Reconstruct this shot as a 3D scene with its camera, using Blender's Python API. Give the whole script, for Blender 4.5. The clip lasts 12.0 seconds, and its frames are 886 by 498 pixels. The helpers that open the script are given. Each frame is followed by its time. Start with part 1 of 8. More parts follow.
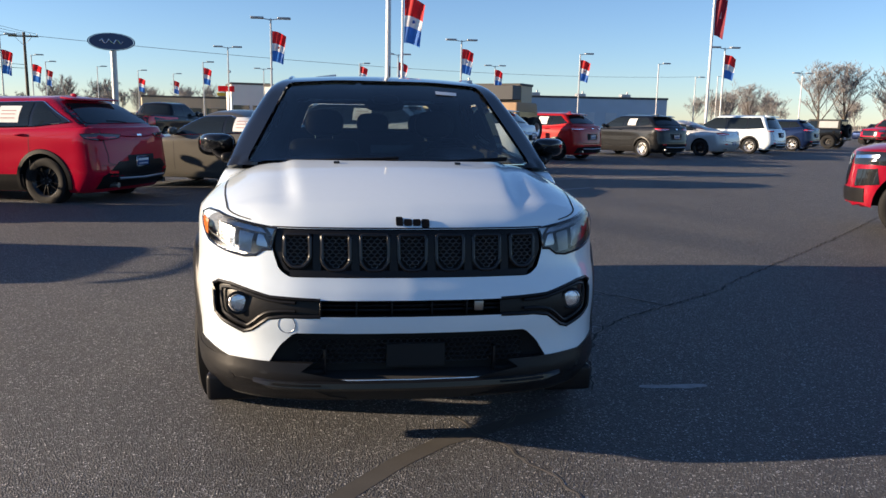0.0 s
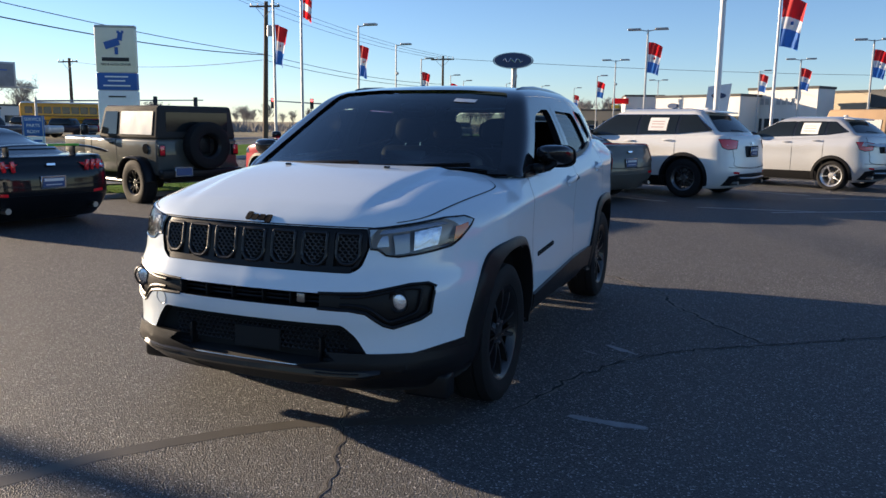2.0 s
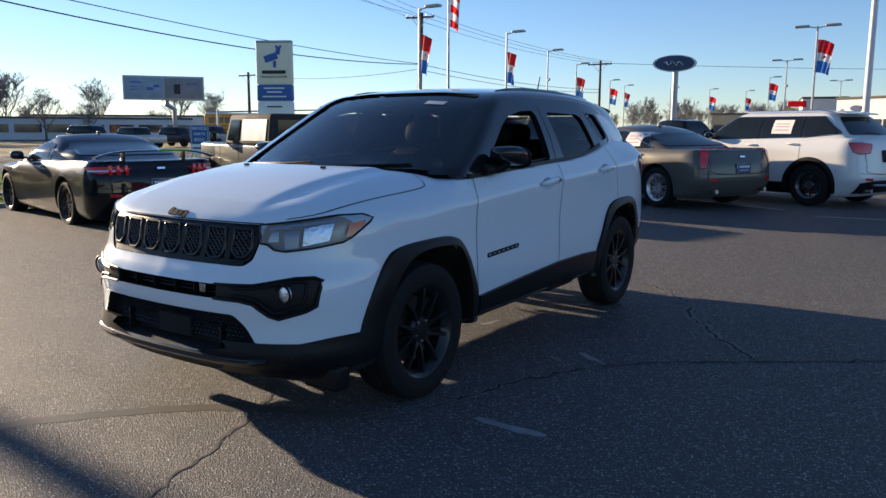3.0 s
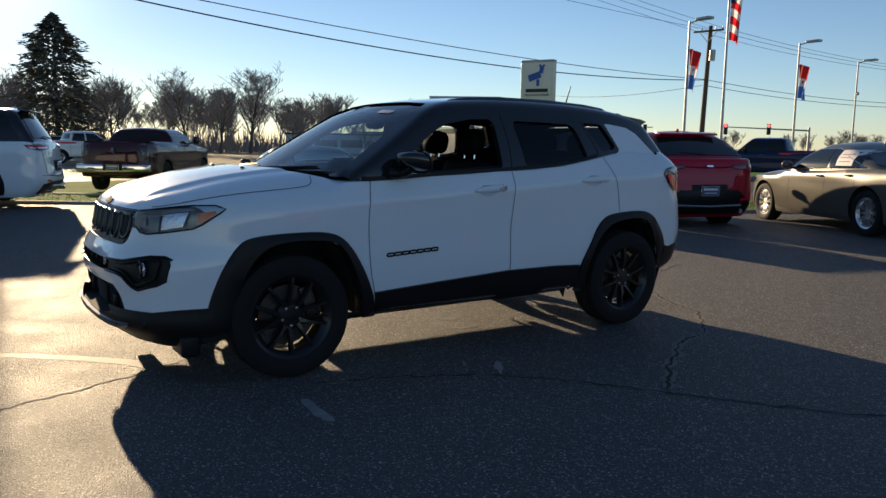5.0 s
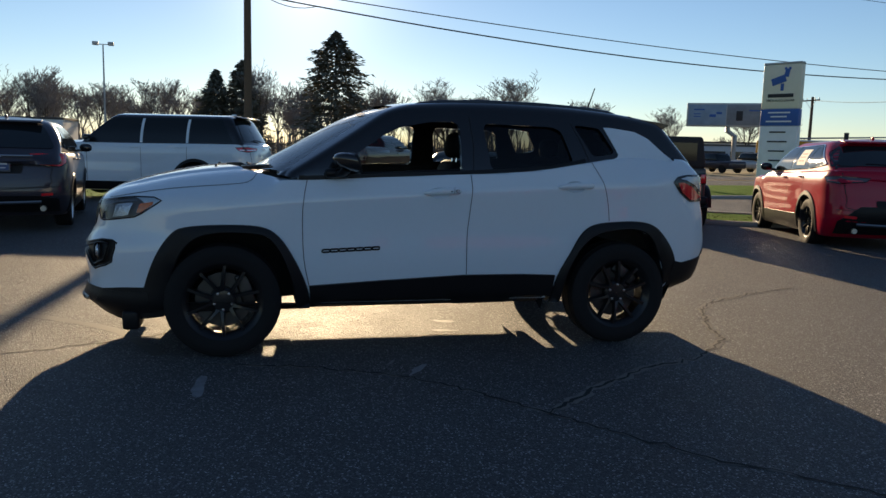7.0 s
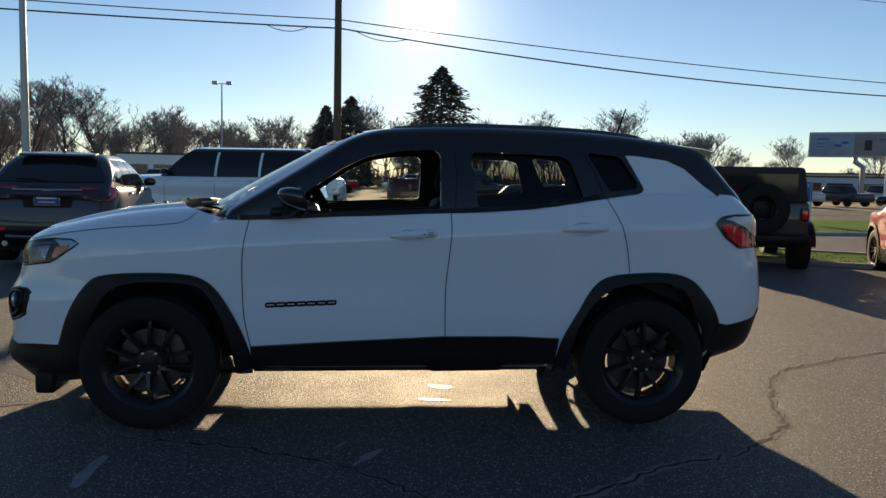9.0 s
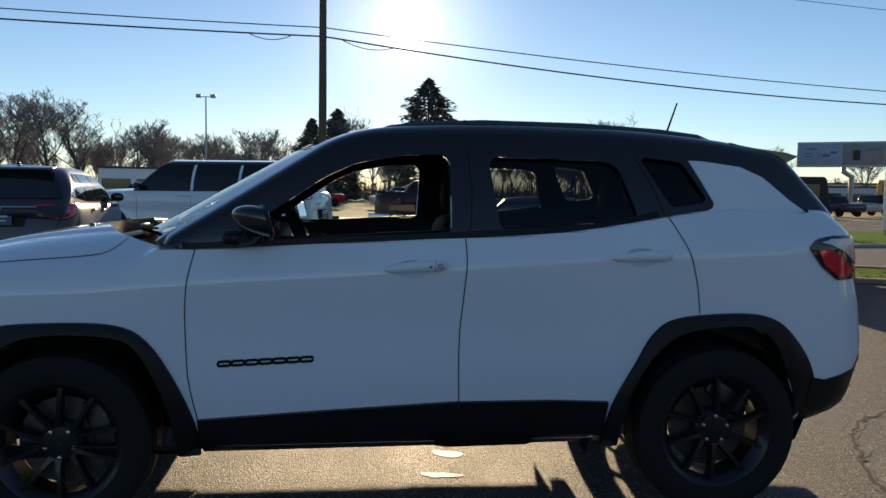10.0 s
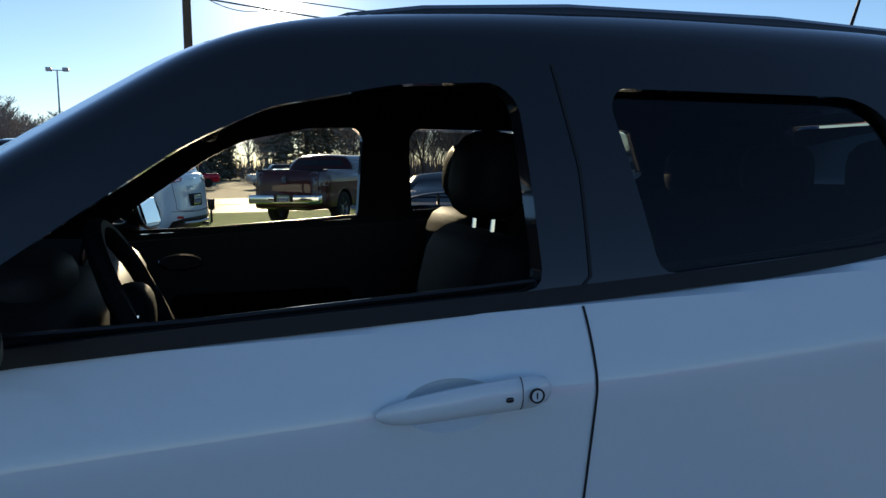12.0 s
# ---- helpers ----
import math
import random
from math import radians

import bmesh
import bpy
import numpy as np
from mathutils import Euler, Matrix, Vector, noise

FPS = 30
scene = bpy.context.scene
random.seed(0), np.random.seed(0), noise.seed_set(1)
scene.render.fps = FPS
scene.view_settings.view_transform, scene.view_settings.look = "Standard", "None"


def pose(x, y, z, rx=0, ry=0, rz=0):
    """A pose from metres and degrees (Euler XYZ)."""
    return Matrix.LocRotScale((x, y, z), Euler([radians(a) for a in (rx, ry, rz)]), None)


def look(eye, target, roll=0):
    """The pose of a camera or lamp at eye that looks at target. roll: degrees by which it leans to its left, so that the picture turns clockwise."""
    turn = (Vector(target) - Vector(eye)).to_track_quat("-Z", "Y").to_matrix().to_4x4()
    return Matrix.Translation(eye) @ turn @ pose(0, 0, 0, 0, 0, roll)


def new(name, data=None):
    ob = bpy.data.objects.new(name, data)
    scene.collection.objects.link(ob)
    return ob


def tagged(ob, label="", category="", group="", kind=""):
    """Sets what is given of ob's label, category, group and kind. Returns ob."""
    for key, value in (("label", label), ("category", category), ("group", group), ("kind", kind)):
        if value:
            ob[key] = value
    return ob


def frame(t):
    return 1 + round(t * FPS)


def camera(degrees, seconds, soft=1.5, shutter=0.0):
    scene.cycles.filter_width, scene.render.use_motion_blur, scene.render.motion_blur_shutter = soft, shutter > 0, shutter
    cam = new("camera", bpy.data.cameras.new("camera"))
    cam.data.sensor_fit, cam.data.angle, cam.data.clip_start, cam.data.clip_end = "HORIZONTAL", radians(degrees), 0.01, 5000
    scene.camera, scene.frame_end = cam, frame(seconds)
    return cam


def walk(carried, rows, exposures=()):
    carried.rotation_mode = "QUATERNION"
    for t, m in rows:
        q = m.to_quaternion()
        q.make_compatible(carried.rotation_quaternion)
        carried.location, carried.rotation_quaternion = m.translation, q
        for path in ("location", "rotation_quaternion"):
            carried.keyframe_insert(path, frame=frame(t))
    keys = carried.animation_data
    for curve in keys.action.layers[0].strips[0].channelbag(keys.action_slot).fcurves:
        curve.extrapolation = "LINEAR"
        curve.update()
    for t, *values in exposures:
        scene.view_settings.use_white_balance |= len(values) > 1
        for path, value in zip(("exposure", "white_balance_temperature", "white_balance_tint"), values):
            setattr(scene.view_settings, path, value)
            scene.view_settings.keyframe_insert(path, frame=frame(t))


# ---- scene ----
cam = camera(59.9, 12.0)
EXPOSURE = [(0, 1.25, 5900, 17), (3.2, 1.18, 5950, 17), (4.8, 0.83, 6550, 14), (9, 0.72, 6650, 13), (12, 1.0, 6200, 13)]
PATH = [
    (0, (-0.295, -5.138, 1.387), (-0.022, -3.186, 1.051), 1.1),
    (0.5, (0.269, -5.145, 1.396), (0.273, -3.174, 1.06), 1.0),
    (1, (0.855, -5.167, 1.404), (0.594, -3.213, 1.069), 0.9),
    (1.5, (1.431, -5.067, 1.387), (0.925, -3.16, 1.059), 0.9),
    (2, (2.024, -4.942, 1.39), (1.296, -3.107, 1.068), 0.7),
    (2.5, (2.566, -4.69, 1.367), (1.642, -2.945, 1.052), 0.4),
    (3, (3.122, -4.426, 1.369), (2.018, -2.787, 1.061), 0.2),
    (3.2, (3.335, -4.313, 1.374), (2.162, -2.722, 1.072), 0.0),
    (5, (4.888, -2.953, 1.317), (3.238, -1.856, 1.049), 0.8),
    (5.5, (5.178, -2.506, 1.315), (3.432, -1.567, 1.051), 1.1),
    (6, (5.414, -2.03, 1.324), (3.591, -1.251, 1.061), 1.3),
    (6.5, (5.623, -1.579, 1.323), (3.742, -0.954, 1.061), 1.4),
    (7, (5.715, -1.155, 1.32), (3.793, -0.669, 1.059), 1.5),
    (7.2, (5.738, -1.004, 1.311), (3.804, -0.565, 1.051), 1.5),
    (8.8, (5.109, -0.262, 1.309), (3.13, -0.05, 1.115), 1.4),
    (9, (4.946, -0.224, 1.34), (2.965, -0.017, 1.156), 1.3),
    (9.5, (4.461, -0.218, 1.333), (2.479, -0.009, 1.17), 1.2),
    (10, (3.928, -0.218, 1.341), (1.949, 0.021, 1.19), 0.9),
    (10.5, (3.412, -0.248, 1.346), (1.439, 0.043, 1.194), 0.5),
    (11, (2.881, -0.272, 1.357), (0.92, 0.087, 1.197), 0.2),
    (11.5, (2.396, -0.264, 1.367), (0.453, 0.170, 1.184), -0.2),
    (12, (1.918, -0.264, 1.359), (0.003, 0.274, 1.144), -0.5),
]
walk(cam, [(t, look(eye, target, roll)) for t, eye, target, roll in PATH], EXPOSURE)

# ---- sky, sun ----
SUN = Vector((-0.976, 0.069, 0.207)).normalized()
world = bpy.data.worlds.new("sky_world")
scene.world = world
world.use_nodes = True
wn, wl = world.node_tree.nodes, world.node_tree.links
wn.clear()
sky = wn.new("ShaderNodeTexSky")
sky.sky_type, sky.sun_disc = "NISHITA", False
sky.sun_elevation = math.asin(SUN.z)
sky.sun_rotation = math.atan2(SUN.x, SUN.y)
sky.air_density, sky.dust_density, sky.ozone_density, sky.altitude = 0.88, 0.06, 2.8, 200
bg = wn.new("ShaderNodeBackground")
bg.inputs["Strength"].default_value = 0.073
# the glare round the sun itself
tc = wn.new("ShaderNodeTexCoord")
dotp = wn.new("ShaderNodeVectorMath")
dotp.operation = "DOT_PRODUCT"
dotp.inputs[1].default_value = SUN
wl.new(tc.outputs["Generated"], dotp.inputs[0])
def power(n, k):
    p, q = wn.new("ShaderNodeMath"), wn.new("ShaderNodeMath")
    p.operation, q.operation = "POWER", "MULTIPLY"
    p.inputs[1].default_value, q.inputs[1].default_value = n, k
    wl.new(up.outputs[0], p.inputs[0])
    wl.new(p.outputs[0], q.inputs[0])
    return q


up = wn.new("ShaderNodeMath")
up.operation = "MAXIMUM"
up.inputs[1].default_value = 0.0
wl.new(dotp.outputs["Value"], up.inputs[0])
disc, halo = power(5200, 7.0), power(260, 0.30)
glow = wn.new("ShaderNodeMath")
wl.new(disc.outputs[0], glow.inputs[0])
wl.new(halo.outputs[0], glow.inputs[1])
bg2 = wn.new("ShaderNodeBackground")
bg2.inputs["Color"].default_value = (1.0, 0.93, 0.78, 1)
wl.new(glow.outputs[0], bg2.inputs["Strength"])
adds = wn.new("ShaderNodeAddShader")
wout = wn.new("ShaderNodeOutputWorld")
wl.new(sky.outputs["Color"], bg.inputs["Color"])
wl.new(bg.outputs[0], adds.inputs[0])
wl.new(bg2.outputs[0], adds.inputs[1])
wl.new(adds.outputs[0], wout.inputs["Surface"])
sun = new("sun", bpy.data.lights.new("sun", "SUN"))
sun.data.energy, sun.data.angle, sun.data.color = 5.0, radians(0.6), (1.0, 0.77, 0.47)
sun.matrix_basis = look((-60, 4, 13), Vector((-60, 4, 13)) - SUN)


# ---- materials ----
def mat(name, color, rough=0.5, metal=0.0, coat=0.0, var=0.12, scale=3.0, fine=40.0, bump=0.0, bscale=120.0, spec=0.5, vr=0.08, sheen=0.0):
    m = bpy.data.materials.new(name)
    m.use_nodes = True
    n, l = m.node_tree.nodes, m.node_tree.links
    b = n["Principled BSDF"]
    b.inputs["Metallic"].default_value, b.inputs["Coat Weight"].default_value = metal, coat
    b.inputs["Coat Roughness"].default_value, b.inputs["Specular IOR Level"].default_value = 0.03, spec
    co = n.new("ShaderNodeTexCoord")
    big, small = n.new("ShaderNodeTexNoise"), n.new("ShaderNodeTexNoise")
    big.inputs["Scale"].default_value, small.inputs["Scale"].default_value = scale, fine
    big.inputs["Detail"].default_value, small.inputs["Detail"].default_value = 4, 3
    for k in (big, small):
        l.new(co.outputs["Object"], k.inputs["Vector"])
    a = n.new("ShaderNodeMath")
    a.operation = "MULTIPLY_ADD"
    a.inputs[1].default_value, a.inputs[2].default_value = var * 1.6, 1 - var * 1.2
    l.new(big.outputs["Fac"], a.inputs[0])
    c = n.new("ShaderNodeMath")
    c.operation = "MULTIPLY_ADD"
    c.inputs[1].default_value = var * 0.8
    l.new(small.outputs["Fac"], c.inputs[0])
    l.new(a.outputs[0], c.inputs[2])
    h = n.new("ShaderNodeHueSaturation")
    h.inputs["Color"].default_value = (*color, 1)
    l.new(c.outputs[0], h.inputs["Value"])
    l.new(h.outputs[0], b.inputs["Base Color"])
    r = n.new("ShaderNodeMath")
    r.operation = "MULTIPLY_ADD"
    r.inputs[1].default_value, r.inputs[2].default_value = vr * 2, max(0.0, rough - vr)
    l.new(big.outputs["Fac"], r.inputs[0])
    l.new(r.outputs[0], b.inputs["Roughness"])
    if bump:
        bn, bt = n.new("ShaderNodeBump"), n.new("ShaderNodeTexNoise")
        bt.inputs["Scale"].default_value, bt.inputs["Detail"].default_value = bscale, 5
        bn.inputs["Strength"].default_value, bn.inputs["Distance"].default_value = 1.0, bump
        l.new(co.outputs["Object"], bt.inputs["Vector"])
        l.new(bt.outputs["Fac"], bn.inputs["Height"])
        l.new(bn.outputs[0], b.inputs["Normal"])
    return m


def glass_mat(name, tint, gloss=1.45):
    m = bpy.data.materials.new(name)
    m.use_nodes = True
    n, l = m.node_tree.nodes, m.node_tree.links
    n.remove(n["Principled BSDF"])
    t, g, f, x = n.new("ShaderNodeBsdfTransparent"), n.new("ShaderNodeBsdfGlossy"), n.new("ShaderNodeFresnel"), n.new("ShaderNodeMixShader")
    t.inputs[0].default_value = (*tint, 1)
    g.inputs["Roughness"].default_value = 0.01
    f.inputs[0].default_value = gloss
    l.new(f.outputs[0], x.inputs[0])
    l.new(t.outputs[0], x.inputs[1])
    l.new(g.outputs[0], x.inputs[2])
    l.new(x.outputs[0], n["Material Output"].inputs["Surface"])
    return m


def paint(name, color, metal=0.0, rough=0.32, coat=0.6):
    m = mat(name, color, rough, metal, coat, 0.04, 1.3, 30, vr=0.03, spec=0.06)
    m.node_tree.nodes["Principled BSDF"].inputs["Coat IOR"].default_value = 1.55
    return m


def asphalt_mat(name, base, patchy):
    m = bpy.data.materials.new(name)
    m.use_nodes = True
    n, l = m.node_tree.nodes, m.node_tree.links
    b = n["Principled BSDF"]
    co = n.new("ShaderNodeTexCoord")

    def tex(kind, scale, detail=4):
        k = n.new(kind)
        k.inputs["Scale"].default_value = scale
        if kind == "ShaderNodeTexNoise":
            k.inputs["Detail"].default_value = detail
        l.new(co.outputs["Object"], k.inputs["Vector"])
        return k

    def math_node(op, a, bb, cc=None):
        k = n.new("ShaderNodeMath")
        k.operation = op
        for i, v in enumerate((a, bb, cc)):
            if v is None:
                continue
            if isinstance(v, (int, float)):
                k.inputs[i].default_value = v
            else:
                l.new(v, k.inputs[i])
        return k.outputs[0]

    wide, mid, grit = tex("ShaderNodeTexNoise", 0.35), tex("ShaderNodeTexNoise", 2.6, 6), tex("ShaderNodeTexNoise", 60, 3)
    stone = tex("ShaderNodeTexVoronoi", 140)
    v = math_node("MULTIPLY_ADD", wide.outputs["Fac"], patchy, 1 - patchy * 0.5)
    v = math_node("MULTIPLY_ADD", mid.outputs["Fac"], patchy * 0.9, math_node("ADD", v, -patchy * 0.45))
    sep = n.new("ShaderNodeSeparateColor")
    l.new(stone.outputs["Color"], sep.inputs[0])
    v = math_node("MULTIPLY_ADD", math_node("POWER", sep.outputs[0], 14.0), 4.0, math_node("ADD", v, -0.26))
    v = math_node("MULTIPLY_ADD", sep.outputs[1], 0.5, math_node("ADD", v, -0.25))
    v = math_node("MULTIPLY_ADD", grit.outputs["Fac"], 0.9, math_node("ADD", v, -0.45))
    v = math_node("MAXIMUM", v, 0.15)
    h = n.new("ShaderNodeHueSaturation")
    h.inputs["Color"].default_value = (*base, 1)
    l.new(v, h.inputs["Value"])
    l.new(h.outputs[0], b.inputs["Base Color"])
    l.new(math_node("MULTIPLY_ADD", mid.outputs["Fac"], 0.25, 0.56), b.inputs["Roughness"])
    b.inputs["Specular IOR Level"].default_value = 0.38
    bn = n.new("ShaderNodeBump")
    bn.inputs["Distance"].default_value, bn.inputs["Strength"].default_value = 0.008, 1.0
    hh = math_node("MULTIPLY_ADD", grit.outputs["Fac"], 0.35, math_node("MULTIPLY_ADD", sep.outputs[2], 0.6, stone.outputs["Distance"]))
    l.new(hh, bn.inputs["Height"])
    l.new(bn.outputs[0], b.inputs["Normal"])
    return m


WHITE = paint("white_paint", (0.69, 0.77, 0.82), coat=1.0)
GLOSSBLACK = mat("gloss_black", (0.013, 0.014, 0.016), 0.12, 0, 1.0, 0.1, vr=0.02, spec=0.12)
GLOSSBLACK.node_tree.nodes["Principled BSDF"].inputs["Coat IOR"].default_value = 1.5
PLASTIC = mat("black_plastic", (0.010, 0.010, 0.011), 0.38, 0, 0, 0.2, bump=0.0003, bscale=500, spec=0.2)
SEAM = mat("seam_shadow", (0.01, 0.01, 0.012), 0.8)
RUBBER = mat("tyre_rubber", (0.013, 0.013, 0.0135), 0.75, 0, 0, 0.25, bump=0.0006, bscale=220, spec=0.2)
RIMBLACK = mat("black_alloy", (0.010, 0.010, 0.011), 0.35, 0, 0.25, spec=0.3)
RIMGREY = mat("dark_grey_alloy", (0.16, 0.16, 0.165), 0.3, 0.8)
RIMSILVER = mat("silver_alloy", (0.74, 0.74, 0.75), 0.3, 0.85)
STEEL = mat("brake_steel", (0.35, 0.34, 0.33), 0.35, 1.0)
DISC = mat("worn_brake_disc", (0.09, 0.085, 0.08), 0.5, 1.0)
CHROME = mat("chrome", (0.75, 0.76, 0.78), 0.08, 1.0, vr=0.02)
LINER = mat("wheel_liner", (0.012, 0.012, 0.012), 0.9)
INTERIOR = mat("cabin_trim", (0.012, 0.012, 0.013), 0.6, bump=0.0005, bscale=400)
# seat leather with shade put into its colour, to dim sunlight on the bench
BENCH = mat("shade_darkened_leather", (0.006, 0.006, 0.0065), 0.9, bump=0.0008, bscale=260, spec=0.0)
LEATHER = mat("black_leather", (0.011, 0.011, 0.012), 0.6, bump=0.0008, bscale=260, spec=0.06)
GLASS = glass_mat("clear_glass", (0.80, 0.86, 0.84), 1.6)
PRIVACY = glass_mat("privacy_glass", (0.36, 0.385, 0.385), 1.4)
SHIELD = glass_mat("windscreen_glass", (0.74, 0.86, 0.82), 1.95)
LENS = glass_mat("lamp_lens", (0.9, 0.92, 0.94))
REDLENS = mat("red_lens", (0.70, 0.012, 0.020), 0.12, 0, 1.0, vr=0.02)
DARKLENS = mat("smoked_lens", (0.05, 0.012, 0.015), 0.1, 0, 1.0, vr=0.02)
AMBER = mat("amber_lens", (0.62, 0.15, 0.02), 0.15, 0, 1.0, vr=0.02)
CARGLASS = mat("dark_car_glass", (0.012, 0.016, 0.018), 0.05, 0, 0.0, vr=0.01, spec=0.4)
LAMPSILVER = mat("lamp_silver", (0.32, 0.325, 0.335), 0.28, 0.7)
LAMPGREY = mat("lamp_bezel_grey", (0.50, 0.51, 0.53), 0.25, 0.7)
REFLECTOR = mat("lamp_reflector", (0.85, 0.87, 0.90), 0.2, 0.8, bump=0.004, bscale=60)
MARKBLACK = mat("badge_black", (0.006, 0.006, 0.007), 0.7, spec=0.08)
MESHDARK = mat("intake_mesh_black", (0.028, 0.028, 0.03), 0.3, 0, 0.5)
MESHGREY = mat("grille_mesh_grey", (0.14, 0.142, 0.148), 0.3, 0.3, 0.6)
PAPER = mat("white_paper", (0.75, 0.74, 0.72), 0.8)
REDINK = mat("red_ink", (0.40, 0.20, 0.19), 0.8)
PLATEBLUE = mat("plate_blue", (0.05, 0.09, 0.22), 0.4)
GALV = mat("galvanised_steel", (0.40, 0.41, 0.42), 0.45, 0.4)
POLEWHITE = mat("white_pole_paint", (0.62, 0.63, 0.64), 0.4)
WOODPOLE = mat("weathered_pole_wood", (0.11, 0.075, 0.05), 0.85, var=0.3, bump=0.004, bscale=30)
WIRE = mat("cable_black", (0.02, 0.02, 0.02), 0.6)
ASPHALT = asphalt_mat("asphalt", (0.097, 0.097, 0.099), 0.5)
ROADTAR = asphalt_mat("old_road_asphalt", (0.10, 0.097, 0.092), 0.3)


# ---- mesh tools ----
def spl(xs, ys):
    xs, ys = np.array(xs, float), np.array(ys, float)
    m = np.gradient(ys, xs)

    def f(x):
        x = np.clip(np.asarray(x, float), xs[0], xs[-1])
        i = np.clip(np.searchsorted(xs, x) - 1, 0, len(xs) - 2)
        h = xs[i + 1] - xs[i]
        t = (x - xs[i]) / h
        return (2 * t**3 - 3 * t**2 + 1) * ys[i] + (t**3 - 2 * t**2 + t) * h * m[i] + (3 * t**2 - 2 * t**3) * ys[i + 1] + (t**3 - t**2) * h * m[i + 1]

    return f


def smax(a, b, k):
    return np.maximum(a, b) + np.maximum(k - np.abs(a - b), 0) ** 2 / (4 * k)


def smin(a, b, k):
    return -smax(-a, -b, k)


def mesh_of(verts, faces, smooth=40, mats=()):
    me = bpy.data.meshes.new("m")
    me.from_pydata([tuple(map(float, v)) for v in verts], [], [tuple(map(int, f)) for f in faces])
    bm = bmesh.new()
    bm.from_mesh(me)
    bmesh.ops.recalc_face_normals(bm, faces=bm.faces)
    bm.to_mesh(me)
    bm.free()
    for k in mats:
        me.materials.append(k)
    if smooth:
        me.shade_smooth()
        me.set_sharp_from_angle(angle=radians(smooth))
    return me


def bm_mesh(bm, smooth=35, mats=()):
    me = bpy.data.meshes.new("m")
    bm.to_mesh(me)
    bm.free()
    for k in mats:
        me.materials.append(k)
    if smooth:
        me.shade_smooth()
        me.set_sharp_from_angle(angle=radians(smooth))
    return me


def part(name, me, material, parent=None, label="", m=None):
    if isinstance(me, bmesh.types.BMesh):
        me = bm_mesh(me)
    if material and not me.materials:
        me.materials.append(material)
    ob = new(name, me)
    if parent:
        ob.parent = parent
    if m is not None:
        ob.matrix_basis = m
    if label:
        tagged(ob, label)
    return ob


def wrap(field, lo, hi, clo, chi, n):
    """A closed skin round the inside of field, spread from a core box to an outer box."""
    lo, hi, clo, chi = (np.array(v, float) for v in (lo, hi, clo, chi))
    n = np.array(n)
    ids, pts, faces = {}, [], []

    def vid(p):
        if p not in ids:
            ids[p] = len(pts)
            pts.append(p)
        return ids[p]

    for ax in range(3):
        b, c = [k for k in range(3) if k != ax]
        for side in (0, n[ax]):
            for i in range(n[b]):
                for j in range(n[c]):
                    q = []
                    for di, dj in ((0, 0), (1, 0), (1, 1), (0, 1)):
                        p = [0, 0, 0]
                        p[ax], p[b], p[c] = side, i + di, j + dj
                        q.append(vid(tuple(p)))
                    faces.append(q)
    u = np.array(pts, float) / n
    a, z = clo + u * (chi - clo), lo + u * (hi - lo)
    t0, t1 = np.zeros(len(u)), np.ones(len(u))
    for _ in range(26):
        t = (t0 + t1) / 2
        p = a + (z - a) * t[:, None]
        inside = field(p[:, 0], p[:, 1], p[:, 2]) < 0
        t0, t1 = np.where(inside, t, t0), np.where(inside, t1, t)
    return a + (z - a) * t0[:, None], faces


def boolean(me, cutters, op="DIFFERENCE"):
    ob = new("work", me)
    made = [ob]
    for c in cutters:
        co = new("work_cut", c)
        made.append(co)
        md = ob.modifiers.new("b", "BOOLEAN")
        md.object, md.operation, md.solver, md.material_mode = co, op, "EXACT", "TRANSFER"
    bpy.context.view_layer.update()
    out = bpy.data.meshes.new_from_object(ob.evaluated_get(bpy.context.evaluated_depsgraph_get()))
    for o in made:
        bpy.data.objects.remove(o)
    out.shade_smooth()
    out.set_sharp_from_angle(angle=radians(32))
    return out


AX = {"x": (Vector((0, 1, 0)), Vector((0, 0, 1)), Vector((1, 0, 0))), "y": (Vector((1, 0, 0)), Vector((0, 0, 1)), Vector((0, 1, 0))), "z": (Vector((1, 0, 0)), Vector((0, 1, 0)), Vector((0, 0, 1)))}


def prism(poly, axis, a, b, material=None):
    u, v, w = AX[axis] if isinstance(axis, str) else axis
    vs = [u * p[0] + v * p[1] + w * k for k in (a, b) for p in poly]
    n = len(poly)
    fs = [list(range(n))[::-1], list(range(n, 2 * n))] + [[i, (i + 1) % n, n + (i + 1) % n, n + i] for i in range(n)]
    return mesh_of(vs, fs, 0, [material] if material else [])


def dense(poly, res, closed=True):
    out = []
    n = len(poly)
    for i in range(n if closed else n - 1):
        p, q = Vector(poly[i]), Vector(poly[(i + 1) % n])
        k = max(1, int(math.ceil((q - p).length / res)))
        out += [p.lerp(q, j / k) for j in range(k)]
    return out if closed else out + [Vector(poly[-1])]


def rounded(poly, r, seg=4):
    """A polygon with its corners rounded."""
    out, n = [], len(poly)
    for i in range(n):
        p, a, b = Vector(poly[i]), Vector(poly[i - 1]), Vector(poly[(i + 1) % n])
        da, db = (a - p), (b - p)
        k = min(r, da.length * 0.45, db.length * 0.45)
        s, e = p + da.normalized() * k, p + db.normalized() * k
        out += [tuple(s * (1 - t) ** 2 + p * 2 * t * (1 - t) + e * t * t) for t in [j / seg for j in range(seg + 1)]]
    return out


def in_poly(pts, poly):
    x, y = pts[:, 0], pts[:, 1]
    r = np.zeros(len(pts), bool)
    n = len(poly)
    for i in range(n):
        (x0, y0), (x1, y1) = poly[i], poly[(i + 1) % n]
        if y0 == y1:
            continue
        c = ((y0 > y) != (y1 > y)) & (x < (x1 - x0) * (y - y0) / (y1 - y0) + x0)
        r ^= c
    return r


